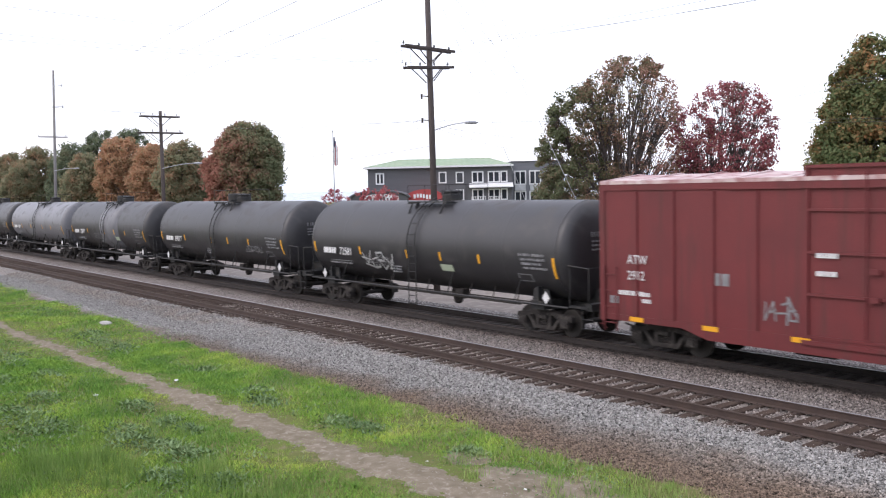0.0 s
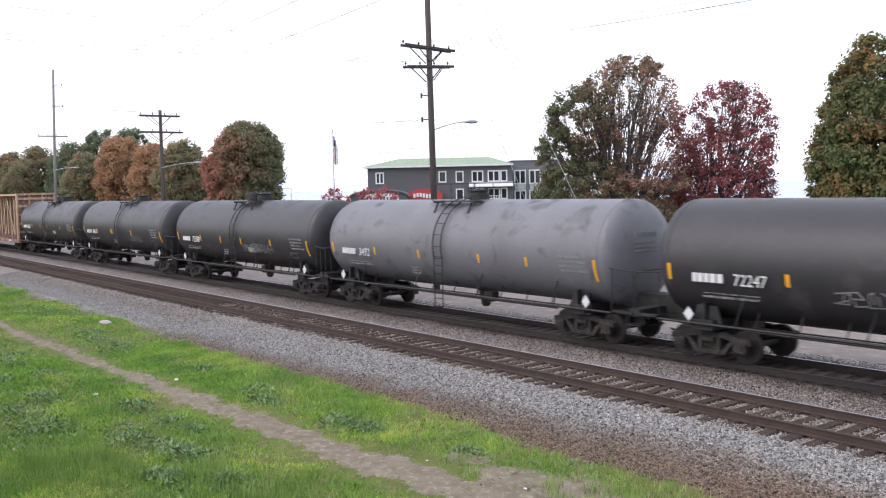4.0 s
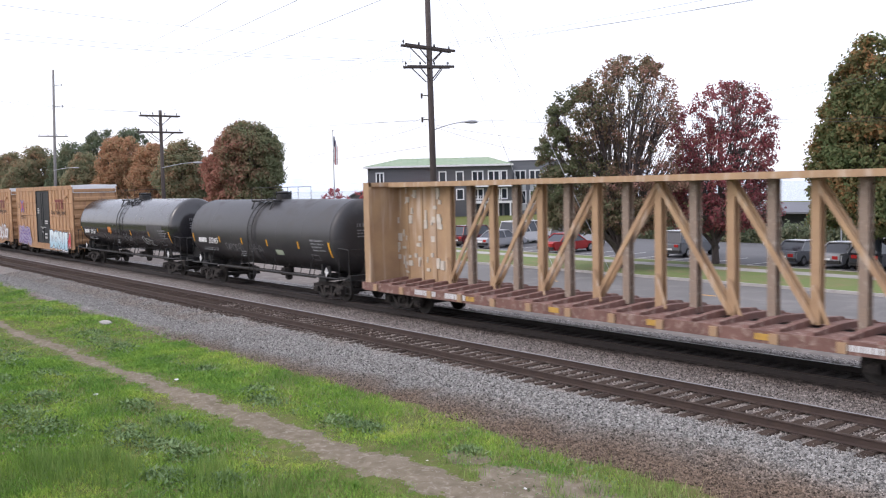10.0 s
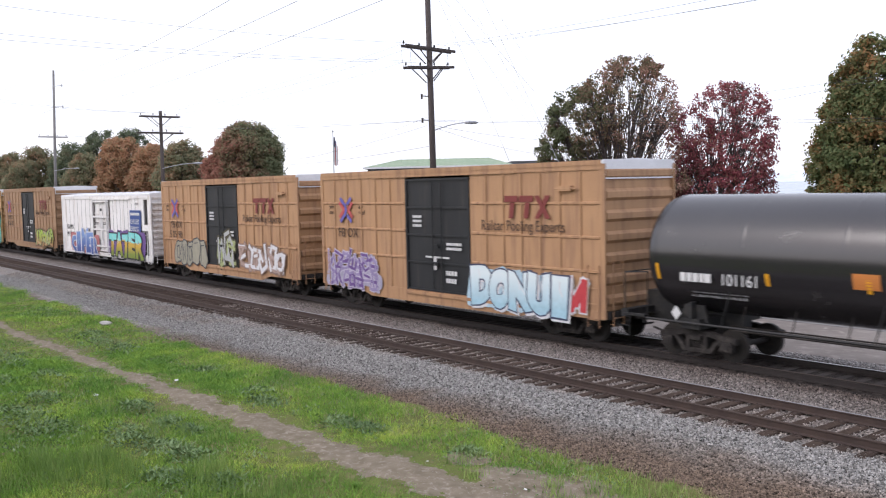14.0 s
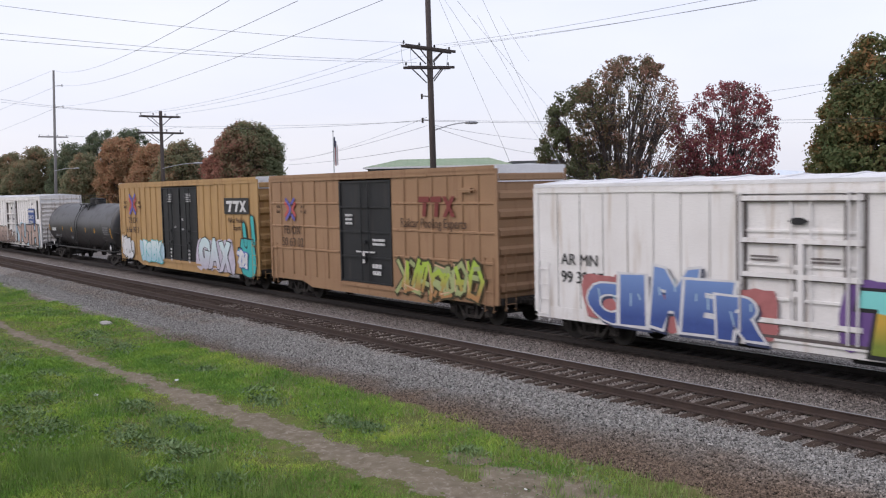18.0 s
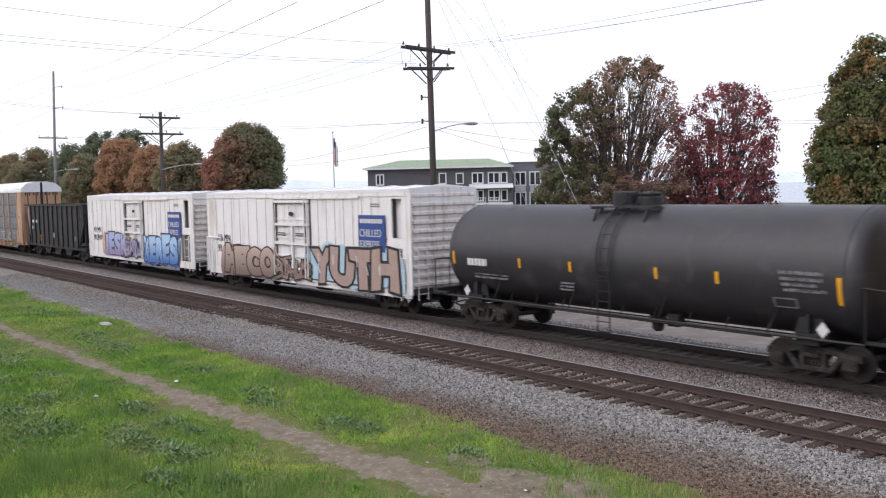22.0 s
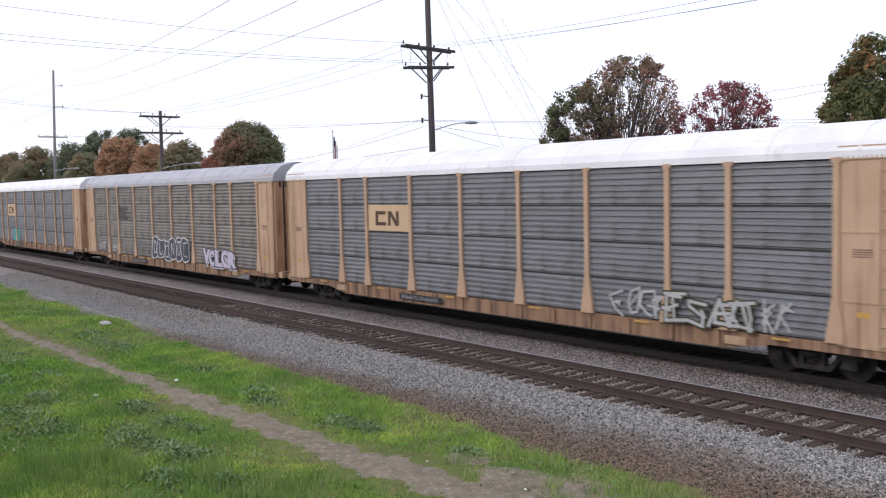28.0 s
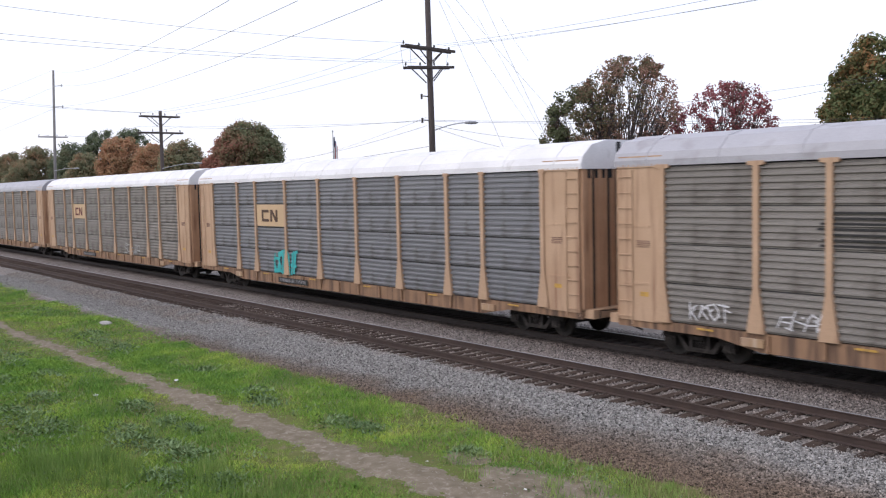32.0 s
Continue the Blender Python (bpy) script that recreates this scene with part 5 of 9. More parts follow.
    part("bay_machine", made(box, e0 + 0.12, half - 0.95, -1.3, -0.95, 1.02, 2.3), M["rack_panel_dull"], car, "grey machinery box in the open bay")
    part("dark_slot", made(box, half - 0.8, half - 0.58, -1.275, -1.262, 3.7, 4.15), M["door_black"], car)
    ladder("bay_ladder", car, half - 0.86, -1.47, 0.62, 2.4, M["reefer"], w=0.55, n=4)
    part("slant_brace", made(beam, (e0 - 0.25, -1.51, 2.05), (e0 + 0.35, -1.51, 2.75), 0.035, 0.02), M["seam"], car)
    bars_text(car, half - 2.45, -1.512, 3.98, 0.6, 0.05, M["seam"], 2, seed + 15)
    part("recess_panel", made(box, half - 1.12, half - 0.5, -1.26, -1.2, 2.78, 4.2), M["reefer"], car, "white panel set back in the service opening")
    if seed == 17:
        # caged corner at the other end
        bm = bmesh.new()
        for x in (-half - 0.02, -half + 0.55, -half + 1.5):
            bar(bm, (x, -1.6, 0.75 if x < -half + 1 else 2.3), (x, -1.6, 2.4), 0.035, 6)
        bar(bm, (-half - 0.02, -1.6, 2.4), (-half + 1.5, -1.6, 2.4), 0.035, 6)
        for k in range(4):
            bar(bm, (-half - 0.02, -1.6, 0.9 + 0.4 * k), (-half + 0.55, -1.6, 0.9 + 0.4 * k), 0.025, 6)
        part("cage_rail", bm, M["reefer"], car)
        part("screen", made(box, -half + 0.08, -half + 0.55, -1.52, -1.5, 2.5, 4.2), M["reefer_end"], car, "grimy white louvred screen")
    return car


# ------------------------------------------------ centre-beam flat car
def centerbeam(centre, half):
    car = put_car("centerbeam_flatcar", "empty ochre centre-beam flat car with open trusses and rusty deck", "flatcar", centre)
    top = 4.68
    # deck: side sills, cross boards, centre sill
    bm = bmesh.new()
    for q in (-1, 1):
        cross(bm, [(q * 1.42, 0.72), (q * 1.52, 0.72), (q * 1.52, 1.02), (q * 1.42, 1.02)], -half, half)
    part("side_sill", bm, M["deck"], car)
    bm = bmesh.new()
    box(bm, -half, half, -0.3, 0.3, 0.6, 0.95)
    part("centre_sill", bm, M["under"], car)
    n = 26
    bm = bmesh.new()
    for q in (-1, 1):
        plate_z = 1.02
        box(bm, -half, half, min(q * 0.25, q * 1.42), max(q * 0.25, q * 1.42), plate_z - 0.06, plate_z - 0.02)
    part("deck", bm, M["deck"], car)
    cb = bmesh.new()
    cross(cb, [(-1.5, 1.0), (1.5, 1.0), (1.42, 1.08), (0.25, 1.16), (-0.25, 1.16), (-1.42, 1.08)], -0.09, 0.09)
    riser = mesh_of("riser", cb, M["deck"])
    pk = bmesh.new()
    box(pk, -0.11, 0.11, -1.58, -1.5, 0.74, 0.98)
    pocket = mesh_of("stake_pocket", pk, M["cb"])
    for k in range(n):
        x = -half + 0.8 + k * (2 * half - 1.6) / (n - 1)
        part("riser", riser, None, car, at=(x, 0, 0))
        if k % 2 == 0:
            part("stake_pocket", pocket, None, car, at=(x, 0, 0))
    # posts and diagonals
    post = bmesh.new()
    for q in (-1, 1):
        slab(post, [(-0.115, q * 0.10 - 0.02), (0.115, q * 0.10 - 0.02), (0.115, q * 0.10 + 0.02), (-0.115, q * 0.10 + 0.02)], 1.05, top - 0.1)
    slab(post, [(-0.025, -0.1), (0.025, -0.1), (0.025, 0.1), (-0.025, 0.1)], 1.05, top - 0.1)
    posts = [mesh_of("post", post, M["cb"])]
    dup = posts[0].copy()
    dup.materials.clear()
    dup.materials.append(M["cb_dark"])
    posts.append(dup)
    xs_ = [-half + 3.4 + k * (2 * half - 4.6) / 15 for k in range(16)]
    for k, x in enumerate(xs_):
        part("post", posts[k % 2], None, car, at=(x, 0, 0))
    for k in range(0, 14, 2):
        a, b = xs_[k], xs_[k + 2]
        up = k < 8
        for q in (-1, 1):
            bm = bmesh.new()
            beam(bm, (a if up else b, q * 0.13, 1.1), (b if up else a, q * 0.13, top - 0.2), 0.05, 0.14)
            part("brace", bm, M["cb"], car)
        bm = bmesh.new()
        beam(bm, (a, -0.2, 2.0), (a + 0.55, -0.5, 1.1), 0.05, 0.09)
        part("kicker", bm, M["cb"], car)
    bm = bmesh.new()
    box(bm, -half + 0.4, half - 0.4, -0.62, 0.62, top - 0.02, top + 0.04)
    for q in (-1, 1):
        box(bm, -half + 0.4, half - 0.4, q * 0.6 - 0.03, q * 0.6 + 0.03, top - 0.13, top - 0.02)
    for x in xs_:
        box(bm, x - 0.12, x + 0.12, -0.6, 0.6, top - 0.14, top - 0.02)
    part("top_beam", bm, M["cb"], car)
    # solid web near one end, with its shallow stiffeners
    bm = bmesh.new()
    box(bm, -half + 0.1, -half + 3.3, -0.06, 0.06, 1.05, top)
    for x in (0.9, 1.8, 2.6):
        box(bm, -half + x - 0.05, -half + x + 0.05, -0.1, 0.1, 1.05, top)
    part("web_panel", bm, M["cb"], car)
    # bulkheads at both ends
    for s in (-1, 1):
        x = s * (half - 0.25)
        bm = bmesh.new()
        box(bm, x - 0.06, x + 0.02, -1.5, 1.5, 1.02, top)
        part("bulkhead_plate", bm, M["deck"] if s > 0 else M["cb"], car)
        bm = bmesh.new()
        for y in (-1.44, 1.44):
            box(bm, x - 0.18, x + 0.18, y - 0.06, y + 0.06, 0.75, top + 0.05)
        box(bm, x - 0.18, x + 0.18, -1.5, 1.5, top - 0.1, top + 0.06)
        for y in (-0.5, 0.5):
            box(bm, min(x, x + s * 0.14), max(x, x + s * 0.14), y - 0.06, y + 0.06, 1.02, top)
        for z in (1.6, 2.3, 3.0, 3.7, 4.3):
            box(bm, min(x, x + s * 0.16), max(x, x + s * 0.16), -1.42, 1.42, z - 0.09, z + 0.09)
        part("bulkhead_frame", bm, M["cb"], car)
        bm = bmesh.new()
        box(bm, x - 0.5, x + 0.5, -1.46, 1.46, 0.74, 1.0)
        part("end_sill", bm, M["deck"], car)
    # side of the far end's bulkhead carries worn stencils
    bm = bmesh.new()
    rng = random.Random(4)
    for k in range(46):
        xx = -half + rng.uniform(0.1, 3.0)
        zz = rng.uniform(1.3, 4.3)
        box(bm, xx, xx + rng.uniform(0.05, 0.22), -0.075 - 0.03, -0.06, zz, zz + rng.uniform(0.08, 0.35))
    part("stencil", bm, M["wrapping"], car, "worn pale stencils")
    bars_text(car, -half + 3.2, -1.526, 0.80, 1.2, 0.17, M["white"], 1, 31)
    bars_text(car, -half + 4.9, -1.526, 0.80, 1.1, 0.17, M["white"], 1, 32)
    bars_text(car, half - 3.2, -1.526, 0.80, 0.9, 0.14, M["white"], 1, 33)
    for x in (-5.0, -1.2, 2.4, 5.6):
        part("reflective_strip", made(box, x, x + 0.4, -1.535, -1.52, 0.8, 0.95), M["worn_yellow"], car)
    truck(car, -(half - 1.9))
    truck(car, half - 1.9)
    couplers(car, half + 0.1)
    return car


# ------------------------------------------------ open hopper
def hopper(centre, half):
    car = put_car("hopper_car", "empty black ribbed open-top hopper car", "hopper car", centre)
    bm = bmesh.new()
    for q in (-1, 1):
        y0, y1 = (-1.46, -1.40) if q < 0 else (1.40, 1.46)
        plate(bm, [(-half, 3.93), (half, 3.93), (half, 2.6), (half - 1.3, 1.0), (-half + 1.3, 1.0), (-half, 2.6)], y0, y1)
    part("side_sheet", bm, M["hopper"], car)
    rb = bmesh.new()
    slab(rb, [(-0.09, -1.54), (0.09, -1.54), (0.07, -1.46), (-0.07, -1.46)], 1.0, 3.9)
    rib = mesh_of("side_post", rb, M["hopper"])
    for k in range(11):
        x = -half + 1.3 + k * (2 * half - 2.6) / 10
        part("side_post", rib, None, car, at=(x, 0, 0))
        part("side_post", rib, None, car, at=pose(x, 0, 0, 0, 0, 180))
    bm = bmesh.new()
    for q in (-1, 1):
        cross(bm, [(q * 1.38, 3.88), (q * 1.56, 3.88), (q * 1.56, 4.0), (q * 1.38, 4.0)], -half - 0.1, half + 0.1)
    for s in (-1, 1):
        box(bm, s * half - 0.1, s * half + 0.1, -1.56, 1.56, 3.88, 4.0)
    part("top_chord", bm, M["hopper"], car)
    for s in (-1, 1):
        bm = bmesh.new()
        plate(bm, [(s * half, 3.9), (s * half, 3.3), (s * (half - 2.4), 1.3), (s * (half - 2.45), 1.35), (s * (half - 0.06), 3.35), (s * (half - 0.06), 3.9)], -1.4, 1.4)
        for y in (-1.3, 1.3):
            beam(bm, (s * (half - 0.1), y, 1.0), (s * (half - 0.1), y, 3.9), 0.12, 0.12)
            beam(bm, (s * (half - 0.1), y, 2.6), (s * (half - 1.7), y, 1.0), 0.1, 0.1)
        part("slope_sheet", bm, M["hopper"], car)
        bm = bmesh.new()
        plate(bm, [(s * (half - 0.05), 3.85), (s * (half - 0.8), 3.85), (s * (half - 0.8), 2.0)], -1.475, -1.465)
        part("end_patch", bm, surf("pinkish_primer_patch", (0.42, 0.26, 0.22), 0.7, dirt=(0.2, 0.12, 0.1)), car, "faded pinkish corner patch") if s < 0 else bm.free()
        bm = bmesh.new()
        box(bm, s * half - 0.2, s * half + 0.2, -1.45, 1.45, 0.82, 1.05)
        part("end_sill", bm, M["hopper"], car)
        ladder("end_ladder", car, s * (half - 0.35), -1.47, 0.55, 3.8, M["hopper"])
    bm = bmesh.new()
    box(bm, -half, half, -0.35, 0.35, 0.72, 1.05)
    for q in (-1, 1):
        cross(bm, [(q * 1.36, 0.86), (q * 1.48, 0.86), (q * 1.48, 1.06), (q * 1.36, 1.06)], -half, half)
    part("sill", bm, M["hopper"], car)
    for x in (-2.6, 0, 2.6):
        bm = bmesh.new()
        plate(bm, [(x - 1.2, 1.05), (x + 1.2, 1.05), (x + 0.45, 0.38), (x - 0.45, 0.38)], -1.2, 1.2)
        part("discharge_chute", bm, M["hopper"], car)
    bars_text(car, -5.6, -1.468, 2.6, 0.55, 0.2, M["white"], 1, 41)
    lettering("597", 0.34, M["white"], car, -5.75, -1.468, 2.1)
    bars_text(car, -4.6, -1.468, 2.6, 0.5, 0.2, M["white"], 1, 42)
    bars_text(car, 0.2, -1.55, 1.6, 0.6, 0.35, M["dim_white"], 1, 43)
    bars_text(car, half - 2.1, -1.468, 1.5, 0.35, 0.3, M["dim_white"], 1, 44)
    for x in (-6.0, -3.4, 2.0):
        bm = bmesh.new()
        box(bm, x, x + 0.1, -1.475, -1.465, 1.25, 1.75)
        part("reflective_strip", bm, M["yellow"], car)
    truck(car, -(half - 1.5))
    truck(car, half - 1.5)
    couplers(car, half + 0.2)
    return car


# ------------------------------------------------ covered automobile carriers
M["rack_end"] = surf("rack_end_rusty", (0.50, 0.31, 0.19), 0.7, col2=(0.42, 0.25, 0.15), dirt=(0.24, 0.14, 0.085), streak=True, dirt_at=0.6)
M["rack_sign"] = surf("pale_tan_paint", (0.56, 0.40, 0.24), 0.6, var=0.3)
RACK_POSTS = [-11.4, -8.7, -6.9, -4.14, -1.38, 1.38, 4.14, 6.9, 8.7, 11.4]


@lru_cache(None)
def rack_panel_mesh(w, h, paint):
    """A corrugated sheet, w long and h high, its lower left corner at the origin."""
    bm = bmesh.new()
    n = 6
    prof = [(0.04, 0.0), (0.0, 0.0)]
    p = h / n
    for k in range(n):
        a = k * p
        prof += [(0.0, a + 0.15 * p), (-0.045, a + 0.3 * p), (-0.045, a + 0.6 * p), (0.0, a + 0.78 * p)]
    prof += [(0.0, h), (0.04, h)]
    cross(bm, prof, 0, w)
    return mesh_of("side_panel", bm, M[paint])


@lru_cache(None)
def rack_post_mesh(w, foot, paint, cap=0.85):
    bm = bmesh.new()
    plate(bm, [(-foot, 0.95), (foot, 0.95), (w / 2, 2.0), (w / 2, 4.88), (w * cap, 4.9), (w * cap, 4.99), (-w * cap, 4.99), (-w * cap, 4.9), (-w / 2, 4.88), (-w / 2, 2.0)], -1.58, -1.46)
    return mesh_of("post", bm, M[paint])


def autorack(centre, label, panel="rack_panel", roof="roof_white", sign=None, half=13.0, eave=4.95, top=5.79, dark=0):
    car = put_car("autorack_car", label, "autorack car", centre)
    F = M["rack_frame"]
    levels = [0.98, 1.98, 2.97, 3.96, 4.95]
    for k in range(len(RACK_POSTS) - 1):
        a, b = RACK_POSTS[k], RACK_POSTS[k + 1]
        for j in range(4):
            me = rack_panel_mesh(round(b - a, 2), 0.965, panel)
            part("side_panel", me, None, car, at=(a, -1.475, levels[j]))
    for x in RACK_POSTS:
        part("post", rack_post_mesh(0.15, 0.24, "rack_frame", 0.85 if panel == "rack_panel" else 1.5), None, car, at=(x, 0, 0))
    bm = bmesh.new()
    box(bm, -half + 0.6, half - 0.6, 1.42, 1.5, 0.98, eave)
    part("far_side", bm, M[panel], car)
    # gap lines between the sheets
    bm = bmesh.new()
    for z in levels[1:4]:
        box(bm, RACK_POSTS[0], RACK_POSTS[-1], -1.49 if panel == "rack_panel" else -1.47, -1.43, z - 0.04, z - 0.004)
    part("sheet_joint", bm, M["black"], car)
    # end bays: plain steel sheet with ladder
    for s in (-1, 1):
        bm = bmesh.new()
        x0, x1 = sorted((s * 11.42, s * (half - 0.15)))
        box(bm, x0, x1, -1.53, -1.44, 0.9, eave + 0.28)
        box(bm, x0 - 0.03, x1 + 0.03, -1.56, -1.44, eave - 0.02, eave + 0.06)
        for z in (1.9, 3.4):
            box(bm, x0 + 0.05, x1 - 0.4, -1.545, -1.53, z - 0.03, z + 0.03)
        part("end_bay", bm, F, car)
        ladder("side_ladder", car, s * (half - 0.38), -1.5, 0.8, 4.9, F, w=0.5)
        bars_text(car, s * 12.0 - 0.25, -1.532, 3.0, 0.45, 0.03, M["deck"], 4, 7, wear=0.3)
        part("yellow_notice", made(box, s * 12.0 - 0.14, s * 12.0 + 0.14, -1.537, -1.531, 1.56, 1.68), M["worn_yellow"], car, "yellow notice plate")
        bm = bmesh.new()
        xe = s * (half - 0.1)
        box(bm, xe - 0.04, xe + 0.02, -1.46, 1.46, 1.0, 5.2)
        door = part("end_door", bm, M["rack_end"], car, "rust-stained ribbed end doors")
        for k in range(10):
            y = -1.42 + k * 2.84 / 9
            part("door_rib", made(box, xe - 0.05, xe + 0.05, y - 0.05, y + 0.05, 1.0, 5.25), M["rack_end"], door)
        for y in (-1.05, -0.42, 0.42, 1.05):
            part("door_gap", made(box, xe - 0.065, xe + 0.065, y - 0.035, y + 0.035, 1.0, 5.45), M["door_black"], door, "dark slot between the end door leaves")
        bm = bmesh.new()
        prof = [(-1.46, 4.95), (-1.46, 5.3), (-1.1, 5.62), (-0.5, top - 0.03), (0.5, top - 0.03), (1.1, 5.62), (1.46, 5.3), (1.46, 4.95)]
        cross(bm, prof, min(xe - 0.03, xe + 0.03) - 0.02, max(xe - 0.03, xe + 0.03) + 0.03)
        gab = part("end_gable", bm, M[roof], car)
        for k in range(9):
            y = -1.2 + k * 0.3
            part("gable_slot", made(box, xe - 0.07, xe + 0.07, y - 0.035, y + 0.035, 4.7, 5.42 + 0.22 * math.cos(y)), M["door_black"], gab)
        part("centre_gap", made(box, xe - 0.085, xe + 0.085, -0.09, 0.09, 1.0, top - 0.06), M["door_black"], gab, "dark gap between the two end doors")
        bm = bmesh.new()
        box(bm, s * half - 0.3, s * half + 0.25, -1.4, 1.4, 0.75, 1.0)
        part("end_sill", bm, F, car)
    # roof
    bm = bmesh.new()
    prof = [(-1.56, eave + 0.01), (-1.56, 5.12), (-1.48, 5.32), (-1.12, 5.64), (-0.5, top), (0.5, top), (1.12, 5.64), (1.48, 5.32), (1.56, 5.12), (1.56, eave + 0.01)]
    cross(bm, prof, -half + 0.02, half - 0.02)
    part("roof", bm, M[roof], car)
    seam = bmesh.new()
    sp = [(y * 1.004, z + 0.012) for y, z in prof]
    cross(seam, sp, -0.03, 0.03)
    sm = mesh_of("roof_seam", seam, M[roof])
    for k in range(12):
        part("roof_seam", sm, None, car, at=(-half + 1.1 + k * (2 * half - 2.2) / 11, 0, 0))
    # flat car under the rack
    bm = bmesh.new()
    for q in (-1, 1):
        pts = [(-half + 0.1, 0.95), (-half + 0.1, 0.72), (-half + 3.2, 0.72), (-half + 4.4, 0.5), (half - 4.4, 0.5), (half - 3.2, 0.72), (half - 0.1, 0.72), (half - 0.1, 0.95)]
        y0 = q * 1.5
        plate(bm, pts, min(y0, y0 - q * 0.1), max(y0, y0 - q * 0.1))
    part("side_sill", bm, M["rack_sill"], car)
    bm = bmesh.new()
    box(bm, -half + 0.1, half - 0.1, -1.4, 1.4, 0.86, 0.95)
    box(bm, -half, half, -0.4, 0.4, 0.55, 0.9)
    part("deck", bm, M["under"], car)
    for x in (-8.8, 8.9):
        bm = bmesh.new()
        box(bm, x - 0.3, x + 0.3, -1.56, -1.5, 0.62, 0.82)
        part("jack_pad", bm, M["cb"], car)
    st = mesh_of("sill_stiffener", made(box, -0.04, 0.04, -1.56, -1.5, 0.55, 0.93), M["rack_sill"])
    for k in range(13):
        part("sill_stiffener", st, None, car, at=(-half + 4.6 + k * 1.4, 0, 0))
    strip_me = mesh_of("reflective_strip", made(box, -0.24, 0.24, -1.566, -1.561, 0.865, 0.915), M["worn_yellow"])
    for k in range(6):
        part("reflective_strip", strip_me, None, car, at=(-half + 2.9 + k * (2 * half - 5.8) / 5, 0, 0))
    part("stencil_strip", made(box, -4.9, -2.4, -1.568, -1.562, 0.6, 0.82), M["black"], car, "black strip with worn white numbers")
    bars_text(car, -4.75, -1.57, 0.64, 2.2, 0.14, M["dim_white"], 1, round(-centre), wear=0.25)
    if sign:
        bm = bmesh.new()
        box(bm, -6.78, -4.26, -1.535, -1.525, 3.0, 3.95)
        part("sign_panel", bm, M["rack_sign"], car, "pale tan sign panel with dark mark")
        bm = bmesh.new()
        y0 = -1.546
        for pts in ([(-6.3, 3.2), (-6.3, 3.72), (-5.65, 3.72), (-5.65, 3.6), (-6.15, 3.6), (-6.15, 3.32), (-5.65, 3.32), (-5.65, 3.2)],
                    [(-5.5, 3.2), (-5.5, 3.72), (-5.3, 3.72), (-5.0, 3.36), (-5.0, 3.72), (-4.85, 3.72), (-4.85, 3.2), (-5.05, 3.2), (-5.35, 3.56), (-5.35, 3.2)]):
            plate(bm, pts, y0, y0 + 0.01)
        part("mark", bm, BROWN if sign == "dark" else M["red"], car)
    if dark:
        bm = bmesh.new()
        rng = random.Random(dark)
        for k in range(7):
            z = 3.05 + k * 0.12
            box(bm, -7.2 + rng.uniform(0, 0.3), -5.2 + rng.uniform(-0.5, 0.3), -1.532, -1.524, z, z + 0.05)
        part("faded_mark", bm, M["black"], car, "faded dark stripes of an old mark")
    truck(car, -(half - 2.4))
    truck(car, half - 2.4)
    couplers(car, half + 0.2)
    return car


# ------------------------------------------------ the train, front to back
red_boxcar()
car = tank_car(-25.6, 6.85, "glossy black tank car with a pale sprayed scrawl", "72581", tags=1, stripes=(-3.5, -0.5, 1.4, 3.4), seed=1, bonnet=False)
graffiti(car, -3.35, 1.5, 2.0, 0.75, [SP["silver"]], None, 19, lambda z: on_shell(4.07 - 1.54, 1.54, z) - 0.016, letters=4, thin=True, label="pale sprayed scrawl")
tank_car(-42.05, 6.85, "black tank car with yellow reflective strips", "69877", stripes=(-3.7, -0.5, 1.4, 3.6), seed=2, bonnet=True, tags=1)
tank_car(-58.4, 6.75, "black tank car with a pale grey spill band", "72247", stripes=(-3.4, -0.1, 1.7, 3.6), band=(-0.9, 2.5), seed=3, bonnet=True, tags=1)
tank_car(-74.5, 6.95, "dull grey tank car with yellow reflective strips", "3492", paint="tank_grey", stripes=(-4.0, -1.3, 1.9, 4.1), seed=4)
tank_car(-90.2, 6.8, "black tank car with several pale scrawled tags", "72598", stripes=(-3.9, -1.6, 0.6, 3.5), seed=5, bonnet=True, tags=3)
tank_car(-106.2, 6.7, "black tank car with worn white stencils", "89631", stripes=(-4.0, -1.4, -1.2, 2.1), seed=6, tags=1)
tank_car(-122.1, 6.85, "black tank car with narrow yellow strips", "88682", stripes=(-3.7, -1.5, 0.35, 3.6), seed=7, bonnet=True)
centerbeam(-141.1, 11.0)
tank_car(-161.2, 6.7, "black tank car with a scuffed grey stain", "202465", stripes=(-3.6, -1.2, 1.3, 4.1), seed=9, tags=2, top=4.12, band=(-0.35, 0.3))
car = tank_car(-178.7, 7.6, "long shiny black tank car with orange panel", "101161", stripes=(-4.4, -2.0, 1.6, 4.5), seed=10, top=4.2, tags=1, paint="tank_gloss")
graffiti(car, 3.2, 1.55, 1.5, 0.5, [SP["silver"]], None, 23, lambda z: on_shell(4.2 - 1.54, 1.54, z) - 0.016, letters=3, thin=True, label="pale sprayed scrawl")
car = tan_boxcar(-195.5, "tan steel boxcar with black sliding door and sprayed tags", seed=11)
for k, zt in enumerate((0.78, 1.42)):
    graffiti(car, -6.9, zt, 3.4, 0.72, [SP["mauve"], SP["purple"]], SP["pale_lilac"], 111 + 7 * k, flat(-1.565 - 0.002 * k), letters=7, weight=0.17, cloud=SP["lav"] if k == 0 else None)
letters_tag(car, "DONUI", 1.9, 0.72, 4.4, 1.3, SP["ice"], SP["dkblue"], -1.57, 112, "pale blue sprayed letters with dark blue edges", fat=0.1, edge=0.035, lean=0.05, shine=SP["white"], cloud=SP["pale_blue"], shadow=SP["white"], cloud_up=-0.04)
